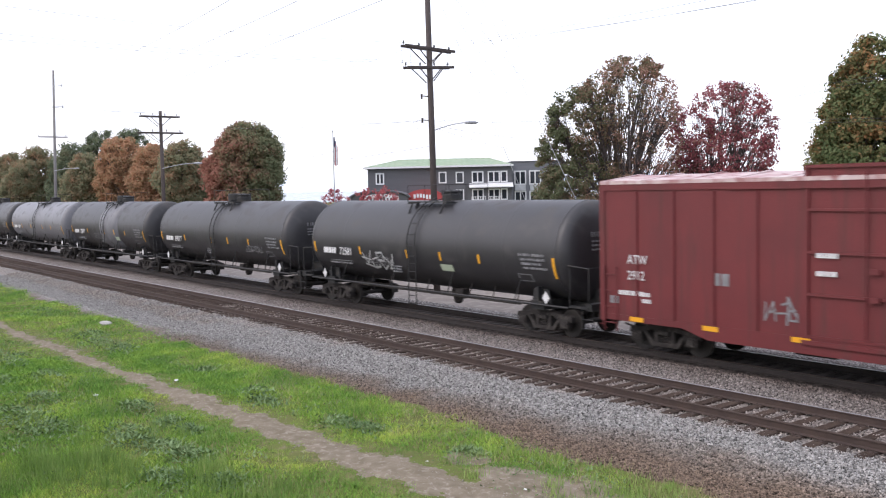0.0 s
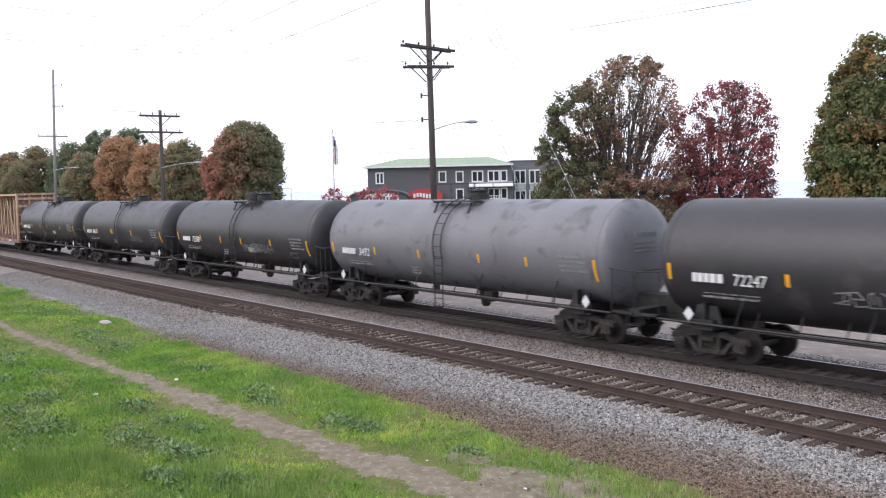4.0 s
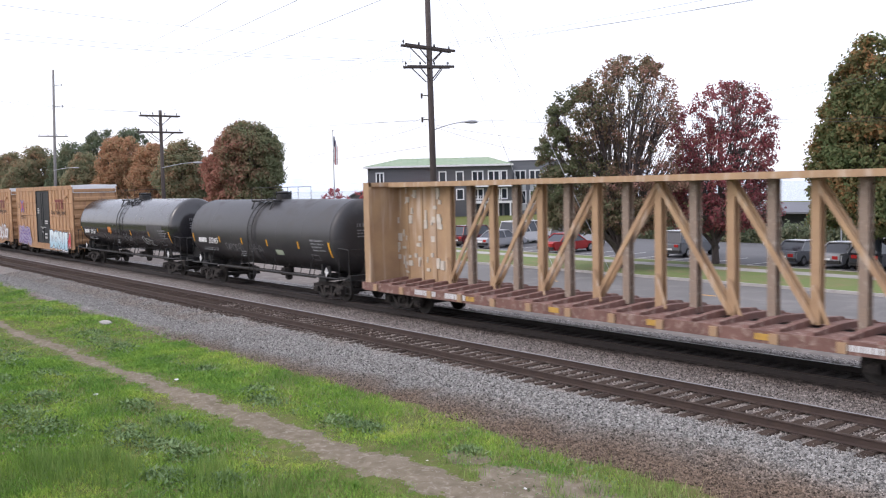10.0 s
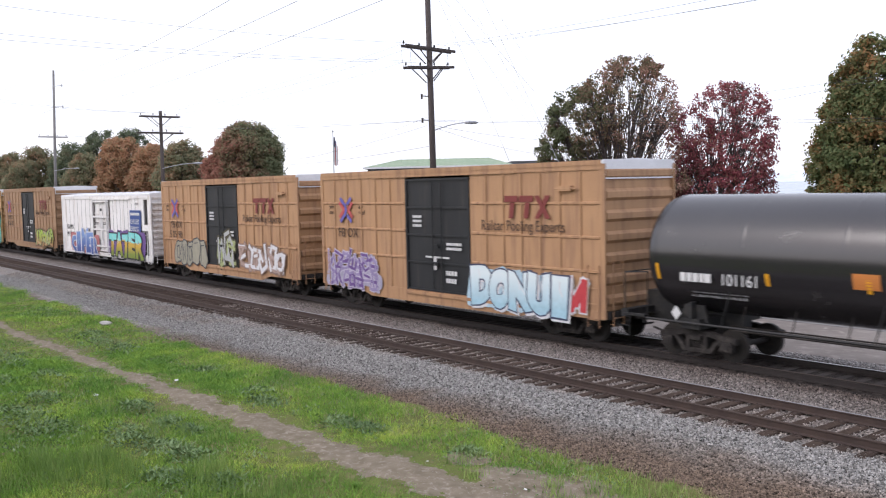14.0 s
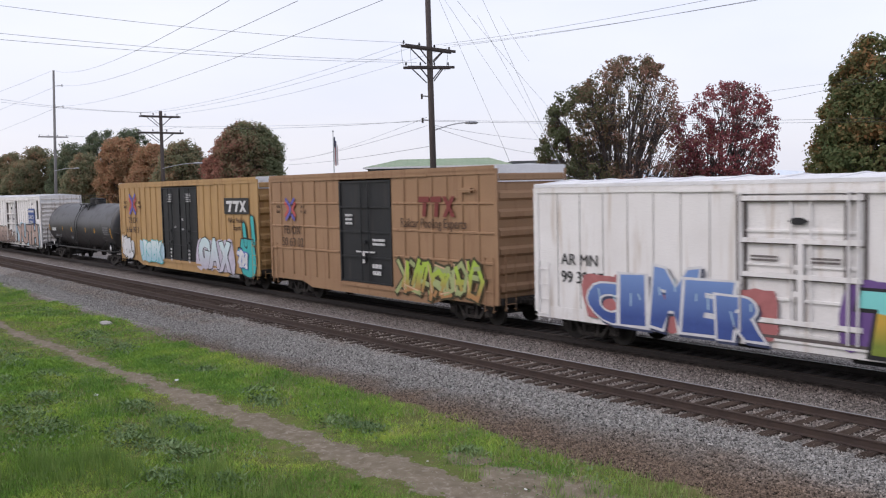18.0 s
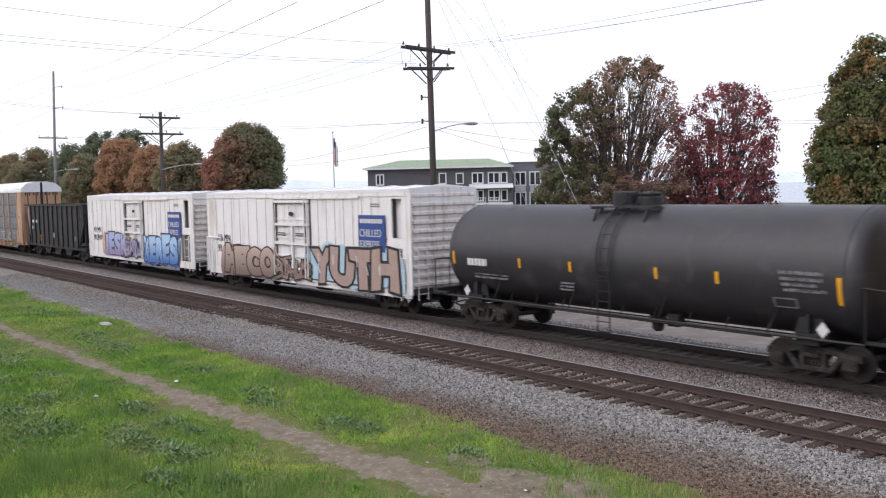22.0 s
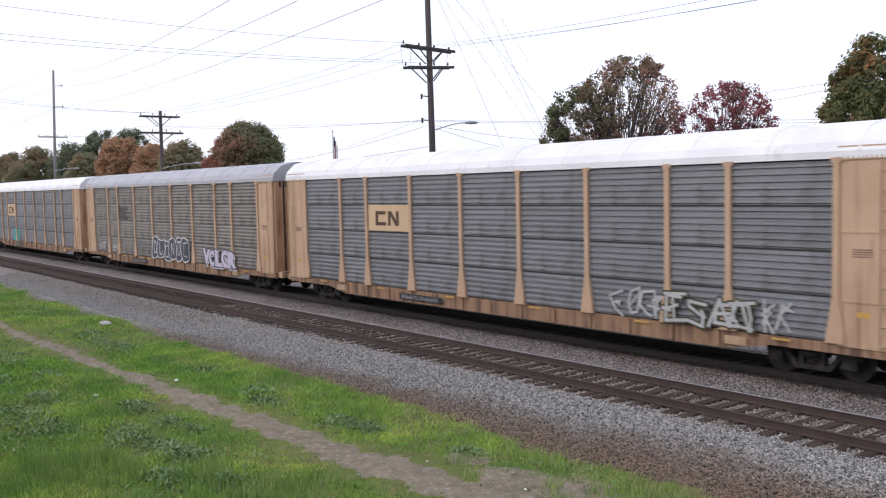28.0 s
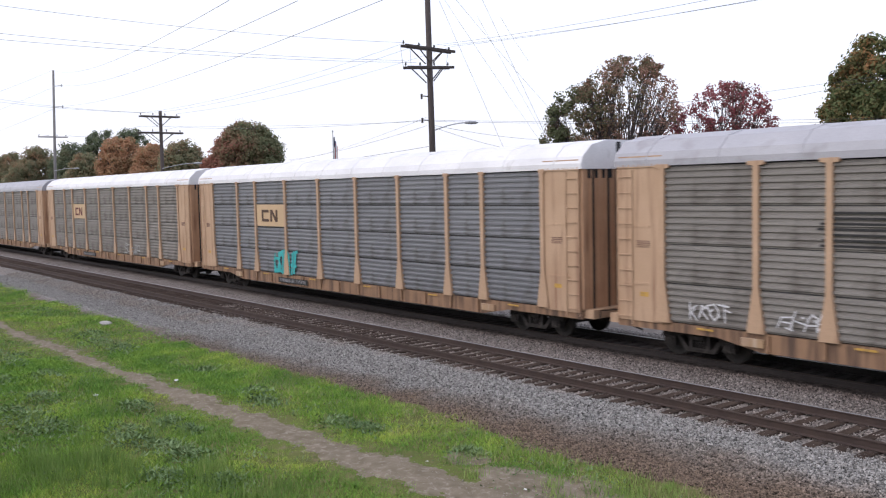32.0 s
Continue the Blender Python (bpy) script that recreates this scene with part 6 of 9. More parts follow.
graffiti(car, 6.1, 0.95, 0.8, 0.9, [SP["red"]], SP["white"], 113, flat(-1.57), letters=1)
car = tan_boxcar(-212.35, "tan steel boxcar with black door and grey tags", seed=12, number="5 05 98")
bubble_tag(car, -5.7, 0.75, 3.8, 1.5, 5, SP["drab"], SP["slate"], 121, -1.566, "drab swollen sprayed letters with dark and white edges")
graffiti(car, 1.95, 0.95, 4.2, 1.2, [SP["rosy"], SP["white"]], SP["brown"], 122, flat(-1.565), letters=6, inner=SP["white"], weight=0.15)
graffiti(car, -0.3, 1.0, 1.7, 1.6, [SP["olive"], SP["silver"]], SP["dkolive"], 123, flat(-1.56), letters=3, weight=0.11)
car = reefer(-230.0, 8.4, "white refrigerator car with bright blue and gold sprayed tags", "99 39 97", 13)
letters_tag(car, "CIMER", -6.1, 0.72, 5.2, 1.3, SP["night"], SP["white"], -1.575, 131, "blue sprayed letters with white edges and dark shade", fat=0.065, edge=0.04, lean=0.22, shine=SP["pale_blue"], cloud=SP["dkpink"], shadow=SP["dkblue"], overlap=0.3, cloud_up=0.1, arch=0.4)
letters_tag(car, "TATER", 1.35, 0.72, 5.9, 1.5, SP["tater"], SP["black"], -1.575, 132, "gold and green sprayed letters with turquoise caps", fat=0.06, edge=0.045, lean=0.16, shine=SP["white"], cloud=SP["purple"], cloud_up=0.16)
car = tan_boxcar(-247.6, "dull tan boxcar with black door and lime green tag", "tan_brown", "50 63 02", seed=14)
graffiti(car, 2.1, 0.85, 4.6, 1.25, [SP["acid"], SP["olive"]], SP["dkolive"], 141, flat(-1.565), letters=7, inner=SP["peach"], label="lime green sprayed lettering with dark edges", weight=0.14)


def yellow_boxcar(centre, half):
    car = boxcar(centre, half, 5.08, "yellow double-door boxcar with white and turquoise tags", "tan_yellow", (-2.35, 2.35), "door_black", n_ribs=(7, 7), door_double=True, sill=0.7)
    emblem(car, -6.75, 3.95, 1.2, -1.562)
    for s, words in ((-1, ("next", "load")), (1, ("any", "road"))):
        for k, word in enumerate(words):
            lettering(word, 0.3, BROWN, car, -6.75 + s * 1.15 - 0.3, -1.562, 3.98 - 0.27 * k, width=0.95)
    lettering("6 66 90 3", 0.5, BROWN, car, -7.9, -1.562, 2.3, width=1.05)
    lettering("TB OX", 0.5, BROWN, car, -7.5, -1.562, 2.85, width=1.0)
    bm = bmesh.new()
    box(bm, 5.6, 8.2, -1.56, -1.553, 3.5, 4.25)
    part("sign_panel", bm, M["black"], car, "black panel with white mark")
    logo_blocks(car, 5.85, 3.6, 2.1, 0.52, -1.562, M["white"], slant=0.3)
    lettering("Railcar Pooling", 0.34, BROWN, car, 6.0, -1.556, 3.1, width=0.8)
    lettering("Experts", 0.34, BROWN, car, 6.5, -1.556, 2.75, width=0.8)
    for x, z, r_ in ((-1.5, 4.45, 5), (0.9, 4.45, 5)):
        bars_text(car, x, -1.542, z, 0.7, 0.055, M["white"], r_, int(z * 10 + x), wear=0.3)
    for x, z in ((-1.3, 1.5), (1.1, 1.5), (-0.6, 2.7), (0.4, 2.6), (0.4, 3.1)):
        bars_text(car, x, -1.545, z, 0.22, 0.11, M["white"], 4 if z < 2 else 1, int(z * 10 + x * 7), wear=0.3)
    graffiti(car, -8.5, 0.85, 1.35, 1.1, [SP["white"]], SP["black"], 151, flat(-1.565), letters=2, cloud=SP["white"])
    letters_tag(car, "JSBK", -5.5, 0.7, 3.1, 1.15, SP["ice"], SP["teal"], -1.57, 152, "pale blue sprayed letters with teal edges", fat=0.075, edge=0.035, cloud=SP["pale_blue"], cloud_up=0.05)
    letters_tag(car, "GAX", 2.55, 0.7, 3.6, 1.5, SP["haze"], SP["black"], -1.57, 153, "pale grey-blue sprayed letters with lilac lower edges", fat=0.085, edge=0.03, lean=0.05, shine=SP["white"], cloud=SP["pale_lilac"], cloud_up=0.0)
    # a big turquoise raised shape near the end
    bm = bmesh.new()
    rng = random.Random(9)
    o = bmesh.new()
    for x, z, w, h in ((7.95, 1.5, 1.75, 1.9), (7.72, 2.55, 0.42, 1.25), (8.55, 2.75, 0.42, 1.5), (7.25, 1.55, 0.6, 0.9)):
        pts = blob(bm, x, z, w, h, rng, flat(-1.568 - 0.001 * w), 0.05)
        outline(o, pts, 0.07, flat(-1.576))
    part("spray_tag", bm, SP["teal"], car, "turquoise sprayed shape")
    part("tag_outline", o, SP["black"], car)
    graffiti(car, 6.9, 1.0, 0.95, 0.8, [SP["white"]], SP["blue"], 155, flat(-1.59), letters=2)


yellow_boxcar(-265.25, 8.95)
tank_car(-282.8, 6.7, "dull black tank car with white stencils", "", stripes=(-3.5, -1.4, 1.65, 3.5), seed=16, top=3.95, bonnet=True)
car = reefer(-300.3, 8.4, "white refrigerator car with brown and rose sprayed tags", "93 30 18", 17)
letters_tag(car, "MECO", -6.5, 0.72, 4.9, 1.35, SP["rust"], SP["black"], -1.572, 171, "brown sprayed letters with black edges", fat=0.085, edge=0.045, lean=0.16, shine=SP["rosy"], cloud=SP["rust"], cloud_up=-0.05, overlap=0.22)
graffiti(car, -1.4, 0.8, 2.9, 0.9, [SP["rust"], SP["brown"]], SP["black"], 172, flat(-1.6), letters=5, weight=0.16)
letters_tag(car, "YUTH", 1.7, 0.75, 6.0, 1.5, SP["rosy"], SP["black"], -1.572, 173, "rose brown sprayed letters with black edges and white shines", fat=0.07, edge=0.055, lean=0.1, shine=SP["white"], cloud=SP["pale_blue"], cloud_up=0.16)
car = reefer(-319.05, 8.4, "white refrigerator car with lilac and blue sprayed tags", "99 29 97", 18)
letters_tag(car, "JESK", -5.4, 0.85, 4.2, 1.35, SP["lilac"], SP["dkblue"], -1.572, 181, "lilac sprayed letters with dark edges", fat=0.06, edge=0.045, lean=0.1, cloud=SP["peach"], cloud_up=0.1)
graffiti(car, -1.3, 0.9, 2.7, 1.1, [SP["mauve"], SP["lav"]], SP["slate"], 183, flat(-1.6), letters=4, weight=0.14)
letters_tag(car, "KERES", 1.5, 0.72, 4.9, 1.5, SP["keres"], SP["dkblue"], -1.572, 182, "light blue sprayed letters with dark edges", fat=0.065, edge=0.045, lean=0.1, shine=SP["white"], cloud=SP["ocean"], cloud_up=-0.1)
hopper(-335.9, 7.15)
car = autorack(-357.1, "covered autorack with galvanised sheets, tan frame and white roof", sign="dark")
graffiti(car, 5.1, 1.0, 1.9, 0.75, [SP["silver"]], None, 201, flat(-1.54), letters=4, thin=True)
graffiti(car, 6.9, 0.95, 2.7, 0.75, [SP["silver"]], SP["dkolive"], 202, flat(-1.59), letters=4, weight=0.11)
graffiti(car, 9.6, 1.0, 0.8, 0.8, [SP["silver"]], None, 203, flat(-1.54), letters=2, thin=True)
car = autorack(-384.2, "weathered autorack with dull sheets, grey roof and outlined tags", panel="rack_panel_dull", roof="roof_grey", dark=3)
bubble_tag(car, -1.4, 0.85, 5.0, 1.35, 6, SP["slate"], SP["white"], 211, -1.585, "dark sprayed letters outlined in white")
letters_tag(car, "VOLGR", 5.4, 0.9, 3.7, 0.85, SP["pale_lilac"], SP["slate"], -1.588, 212, "pale lilac sprayed letters with dark and white edges", fat=0.06, edge=0.06, lean=0.1, shadow=SP["white"])
graffiti(car, -4.3, 1.3, 2.2, 0.6, [M["dim_white"]], None, 213, flat(-1.54), letters=5, thin=True)
for x in (-11.0, -8.5):
    graffiti(car, x + 0.4, 1.1, 1.3, 0.45, [SP["white"]], None, 214 + int(x), flat(-1.54), letters=4, thin=True)
car = autorack(-411.35, "covered autorack with galvanised sheets and small teal tag", sign="dark")
graffiti(car, -5.2, 0.95, 1.9, 1.0, [SP["teal"]], None, 221, flat(-1.54), letters=4, weight=0.13)
car = autorack(-438.5, "weathered autorack with dull sheets and white roof", panel="rack_panel_dull", sign="red")
graffiti(car, 3.0, 1.0, 2.6, 0.6, [SP["silver"]], None, 231, flat(-1.54), letters=5, thin=True)
autorack(-465.6, "weathered autorack with grey roof at the end of view", panel="rack_panel_dull", roof="roof_grey")


# ---------------------------------------------------------------- beyond the tracks: verge, road, lawn, parking lot
def strip(name, y0, y1, z_top, material, label, category, x0=-420.0, x1=160.0, depth=0.3, wav=0.0):
    bm = bmesh.new()
    if wav:
        rng = random.Random(3)
        xs_ = [x0 + (x1 - x0) * k / 160 for k in range(161)]
        pts = [(x, y0 + rng.uniform(-wav, wav)) for x in xs_] + [(x, y1 + rng.uniform(-wav, wav)) for x in reversed(xs_)]
    else:
        pts = [(x0, y0), (x1, y0), (x1, y1), (x0, y1)]
    slab(bm, pts, z_top - depth, z_top)
    ob = new(name, mesh_of(name, bm, material))
    return tagged(ob, label, category, kind="structure")


M["gravel"] = surf("roadside_gravel", (0.235, 0.21, 0.19), 0.95, spec=0.1, col2=(0.18, 0.158, 0.142), dirt=(0.29, 0.262, 0.24), scale=0.9, fine=22, bump=0.5)
M["lawn"] = surf("dull_lawn", (0.13, 0.19, 0.05), 0.95, col2=(0.17, 0.18, 0.07), dirt=(0.22, 0.17, 0.09), scale=0.35, fine=20, bump=0.5)
strip("gravel_verge", 23.9, 29.6, -0.512, M["gravel"], "grey gravel verge beside the line", "verge", wav=0.0)
strip("road", 29.6, 38.0, -0.50, M["asphalt"], "worn grey asphalt road along the railway", "road")
strip("kerb", 38.0, 38.16, -0.37, M["concrete"], "pale concrete kerb", "kerb")
strip("lawn", 38.16, 43.0, -0.38, M["lawn"], "mown grass strip beside the road", "lawn")
strip("pavement", 43.0, 44.4, -0.372, M["concrete"], "pale concrete pavement", "pavement")
strip("lawn", 44.4, 46.0, -0.38, M["lawn"], "mown grass strip beside the car park", "lawn")
strip("kerb", 46.0, 46.15, -0.36, M["concrete"], "pale concrete kerb", "kerb")
strip("car_park", 46.15, 64.0, -0.495, M["lot"], "asphalt car park", "car park", -150, 60)
for k in range(34):
    x = -100 + k * 2.75
    bm = bmesh.new()
    slab(bm, [(x, 46.6), (x + 0.1, 46.6), (x + 0.1, 51.6), (x, 51.6)], -0.494, -0.489)
    tagged(new("bay_line", mesh_of("bay_line", bm, M["paint"])), "white painted parking bay line", "road marking", "parking bay lines", "structure")
for k in range(60):
    bm = bmesh.new()
    x = -150 + k * 3.2
    slab(bm, [(x, 33.75), (x + 1.4, 33.75), (x + 1.4, 33.87), (x, 33.87)], -0.5, -0.495)
    tagged(new("lane_mark", mesh_of("lane_mark", bm, M["yellow"])), "worn yellow lane mark", "road marking", "lane marks", "structure") if k % 3 == 0 else bm.free()


# ---------------------------------------------------------------- footpath and grass
def path_y(x):
    """The trodden path's centre line."""
    return np.interp(x, [-90, -60, -39, -24, -18, -14.3, -12, -8, 0], [7.4, 8.0, 8.36, 8.70, 8.98, 9.2, 9.38, 9.75, 10.6])


def path_half(x):
    return 0.24 + 0.06 * np.sin(x * 1.7) + 0.05 * np.sin(x * 4.1 + 1) + np.clip((x + 30) * 0.016, 0, 0.32)


px_ = np.concatenate([np.linspace(-75, -36, 200), np.linspace(-35.9, 4, 900)])
rows_ = []
for u in np.linspace(-1.55, 1.55, 29):
    yy = path_y(px_) + u * (path_half(px_) + 0.06 * np.sin(px_ * 5.3) * u + 0.05 * np.sin(px_ * 9 * np.sign(u + 0.01)) * abs(u))
    zz = ground_height(px_, yy) + 0.026 - 0.028 * u * u + 0.010 * wave(px_ * 6.1, yy * 8.7, 4.0) + np.random.normal(0, 0.005, len(px_))
    rows_.append(np.stack([px_, yy, zz], -1))
rows_ = np.stack(rows_)
ii = np.arange(rows_.shape[0] * rows_.shape[1]).reshape(rows_.shape[:2])
ff = np.stack([ii[:-1, :-1], ii[:-1, 1:], ii[1:, 1:], ii[1:, :-1]], -1).reshape(-1, 4)
M["dirt"] = surf("trodden_dirt", (0.24, 0.203, 0.155), 0.95, col2=(0.155, 0.13, 0.09), dirt=(0.33, 0.295, 0.245), dirt_at=0.6, scale=3.4, fine=40, bump=1.0, spec=0.05)
path = new("footpath", cloud_mesh("footpath", rows_.reshape(-1, 3), ff, M["dirt"]))
tagged(path, "narrow trodden dirt path through the grass", "footpath", kind="structure")


def blade_material(name, a, b, c, grain=0.55):
    """Leaf blades: each its own shade between three greens, in large patches."""
    m = bpy.data.materials.new(name)
    m.use_nodes = True
    n, l = m.node_tree.nodes, m.node_tree.links
    bs = n["Principled BSDF"]
    bs.inputs["Roughness"].default_value = 0.7
    bs.inputs["Specular IOR Level"].default_value = 0.2
    geo = n.new("ShaderNodeNewGeometry")
    tc = n.new("ShaderNodeTexCoord")
    no = n.new("ShaderNodeTexNoise")
    no.inputs["Scale"].default_value, no.inputs["Detail"].default_value = grain, 5
    l.new(tc.outputs["Object"], no.inputs["Vector"])
    ad = n.new("ShaderNodeMath")
    ad.operation = "MULTIPLY_ADD"
    l.new(geo.outputs["Random Per Island"], ad.inputs[0])
    ad.inputs[1].default_value = 0.26
    l.new(no.outputs[0], ad.inputs[2])
    rp = n.new("ShaderNodeValToRGB")
    e = rp.color_ramp.elements
    e[0].position, e[0].color = 0.46, (*a, 1)
    e[1].position, e[1].color = 0.86, (*c, 1)
    q = e.new(0.66)
    q.color = (*b, 1)
    l.new(ad.outputs[0], rp.inputs[0])
    l.new(rp.outputs[0], bs.inputs["Base Color"])
    return m


M["blade"] = blade_material("grass_blades", (0.115, 0.23, 0.045), (0.205, 0.365, 0.055), (0.42, 0.50, 0.10))
M["weed"] = blade_material("weed_leaves", (0.11, 0.175, 0.075), (0.16, 0.24, 0.10), (0.23, 0.31, 0.15), 1.5)
M["tallgrass"] = blade_material("tall_grass", (0.15, 0.25, 0.065), (0.22, 0.33, 0.085), (0.36, 0.43, 0.15), 0.9)


def blades(name, xy, h, w, lean, material, label, category, base=None):
    """Single blades standing at xy."""
    n = len(xy)
    z = ground_height(xy[:, 0], xy[:, 1]) - 0.01 if base is None else base
    a = np.random.uniform(0, 2 * np.pi, n)
    side = np.stack([np.cos(a), np.sin(a)], -1) * w[:, None] / 2
    b = np.random.uniform(0, 2 * np.pi, n)
    tip = np.stack([np.cos(b), np.sin(b)], -1) * (h * lean * np.random.uniform(0.2, 1, n))[:, None]
    v = np.empty((n, 3, 3))
    v[:, 0, :2], v[:, 0, 2] = xy - side, z
    v[:, 1, :2], v[:, 1, 2] = xy + side, z
    v[:, 2, :2], v[:, 2, 2] = xy + tip, z + h
    ob = new(name, cloud_mesh(name, v.reshape(-1, 3), np.arange(n * 3).reshape(-1, 3), material))
    return tagged(ob, label, category, kind="stuff")


def field(n, x0, x1, y0, y1, power=1.0):
    """Random places, thicker towards x1."""
    u = np.random.uniform(0, 1, n) ** power
    return np.stack([x1 - (x1 - x0) * u, np.random.uniform(y0, y1, n)], -1)


def off_path(p, margin=0.0):
    return np.abs(p[:, 1] - path_y(p[:, 0])) > path_half(p[:, 0]) + margin - 0.05 + np.random.uniform(-0.5, 0.3, len(p)) * np.random.uniform(0, 1, len(p)) + 0.2 * wave(p[:, 0] * 2.1, p[:, 1] * 2.4, 6.0)


# bare earth where feet and water have worn the grass away
BARE = [(-11.3, 10.5, 0.55), (-10.4, 10.9, 0.5), (-9.3, 10.9, 0.45), (-13.0, 10.7, 0.3)]


def off_bare(p):
    ok = np.ones(len(p), bool)
    for x, y, r in BARE:
        d = np.hypot((p[:, 0] - x) * 0.7, p[:, 1] - y) + 0.12 * wave(p[:, 0] * 5, p[:, 1] * 5, 2.0)
        ok &= d > r * np.random.uniform(0.3, 0.95, len(p))
    return ok


for x, y, r in BARE:
    n_ = 26
    gx, gy = np.meshgrid(np.linspace(-1.9, 1.9, n_), np.linspace(-1.4, 1.4, n_))
    X, Y = x + gx * r, y + gy * r
    Z = ground_height(X, Y) + 0.032 - 0.02 * ((gx * 0.7) ** 2 + gy ** 2) + 0.012 * wave(X * 7, Y * 7, 1.0) + 0.008 * wave(X * 23, Y * 19, 3.0)
    idx = np.arange(n_ * n_).reshape(n_, n_)
    fc = np.stack([idx[:-1, :-1], idx[:-1, 1:], idx[1:, 1:], idx[1:, :-1]], -1).reshape(-1, 4)
    tagged(new("bare_earth", cloud_mesh("bare_earth", np.stack([X, Y, Z], -1).reshape(-1, 3), fc, M["dirt"])), "worn bare earth between the grass", "bare earth", "worn patches", "structure")

g = np.concatenate([field(330000, -30, -5, 2.5, 12.6), field(110000, -75, -28, 5, 13.2)])
edge = 12.2 + 0.25 * wave(g[:, 0] * 0.8, g[:, 0] * 0.3, 4.0) + 0.2 * wave(g[:, 0] * 2.8, g[:, 1] * 2.0, 8.0) + np.clip((-g[:, 0] - 35) * 0.03, 0, 1.5)
g = g[off_path(g) & off_bare(g) & (g[:, 1] < edge + np.random.uniform(-0.5, 0.25, len(g)))]
bare = wave(g[:, 0] * 1.3, g[:, 1] * 1.3, 7.0) + np.random.uniform(-0.35, 0.35, len(g)) < 0.72
g = g[bare]
far_ = np.clip((-g[:, 0] - 10) / 30, 0, 1)
lump = 0.5 + 0.5 * wave(g[:, 0] * 1.1, g[:, 1] * 1.4, 5.0) + 0.3 * wave(g[:, 0] * 4.1, g[:, 1] * 4.6, 1.0)
near_path = np.clip((np.abs(g[:, 1] - path_y(g[:, 0])) - path_half(g[:, 0])) / 0.6, 0.45, 1)
blades("grass", g, (0.03 + 0.075 * np.random.uniform(0.2, 1, len(g))) * np.clip(0.45 + lump, 0.3, 1.8) * near_path, 0.013 + 0.022 * far_, 1.3, M["blade"], "short bright green grass with bare patches", "grass")


# taller tufts and grey-green weeds in clumps
def clumps(n, x0, x1, y0, y1, per, spread):
    c = field(n, x0, x1, y0, y1)
    k = np.repeat(c, per, 0) + np.random.normal(0, spread, (n * per, 2))
    return k[off_path(k, 0.1)]


def heap(places, per, wide):
    """Leaves heaped up over a few places: where they stand, and how high each heap lets them."""
    c = np.array(places)
    k = np.repeat(c, per, 0)
    o = np.random.normal(0, 1, (len(k), 2)) * np.array([1.25, 0.75])
    p = k[:, :2] + o * wide * k[:, 2:3]
    return p, np.exp(-0.5 * (o[:, 0] ** 2 / 1.56 + o[:, 1] ** 2 / 0.56)) * k[:, 2]


t_ = np.concatenate([clumps(14, -18.4, -16.6, 3.3, 4.8, 75, 0.18), clumps(11, -18.0, -16.5, 4.9, 5.9, 70, 0.17), clumps(12, -15.9, -14.1, 5.9, 6.9, 65, 0.17), clumps(8, -14.1, -13.0, 6.6, 7.4, 60, 0.14),
                     clumps(30, -22, -12, 3.5, 7.6, 60, 0.13), clumps(22, -13, -7, 9.9, 12.0, 90, 0.12), clumps(50, -30, -9, 10.8, 12.1, 45, 0.16)])
tall = np.clip(1.25 - 0.1 * np.abs(t_[:, 1] - 4.5), 0.55, 1.2)
blades("tall_grass", t_, np.random.uniform(0.08, 0.38, len(t_)) * tall, np.full(len(t_), 0.015), 0.42, M["tallgrass"], "tufts of tall dark green grass", "grass")
SPOTS = [(-20.3, 10.1, 1.0), (-19.6, 9.9, 0.6), (-16.8, 10.3, 0.8), (-16.0, 10.5, 0.7), (-31.1, 9.8, 1.3), (-29.5, 10.0, 1.0), (-33.5, 10.2, 1.2), (-21.4, 5.1, 1.4), (-20.4, 5.3, 1.2), (-22.6, 5.0, 1.2), (-21.4, 7.5, 0.8), (-19.4, 7.5, 0.7), (-18.6, 7.6, 0.5), (-16.7, 6.8, 0.8),
         (-17.5, 6.6, 0.8), (-19.1, 6.5, 1.0), (-18.4, 6.3, 0.9), (-26.5, 6.8, 1.1), (-29.3, 6.5, 1.2), (-31.5, 6.6, 1.3), (-14.6, 6.6, 0.8), (-15.6, 5.9, 0.9), (-13.2, 10.9, 0.5), (-24.5, 10.6, 0.6), (-27.0, 5.6, 1.0), (-24.0, 6.0, 0.9), (-36.5, 7.0, 1.2), (-41.0, 10.5, 1.6), (-46.0, 7.4, 1.5), (-52.0, 11.0, 1.8)]
w_, wh = heap(SPOTS, 430, 0.38)
ok_ = off_path(w_, 0.12)
w_, wh = w_[ok_], wh[ok_]
wz = wh * np.random.uniform(0.06, 0.24, len(w_)) + ground_height(w_[:, 0], w_[:, 1])
blades("weeds", w_, np.random.uniform(-0.03, 0.09, len(w_)), np.random.uniform(0.03, 0.075, len(w_)), 2.0, M["weed"], "low grey-green leafy weeds among the grass", "weeds", wz)
s2 = np.concatenate([clumps(160, -34, -9, 3.4, 8.4, 30, 0.2), clumps(90, -36, -8, 9.8, 12.0, 26, 0.2), clumps(60, -60, -30, 6, 13, 60, 0.4)])
blades("clover", s2, np.random.uniform(0.0, 0.06, len(s2)), np.random.uniform(0.025, 0.05, len(s2)), 2.0, M["weed"], "scattered low clover leaves in the grass", "weeds", np.random.uniform(0.02, 0.08, len(s2)) + ground_height(s2[:, 0], s2[:, 1]))
k_ = np.concatenate([clumps(90, -26, -8, 10.4, 12.4, 26, 0.22), clumps(60, -26, -10, 6.5, 8.2, 16, 0.25)])
M["straw"] = blade_material("straw_blades", (0.26, 0.21, 0.12), (0.36, 0.31, 0.18), (0.42, 0.38, 0.2))
blades("dry_grass", k_, np.random.uniform(0.05, 0.2, len(k_)), np.full(len(k_), 0.014), 0.9, M["straw"], "dry straw-coloured grass blades", "grass")


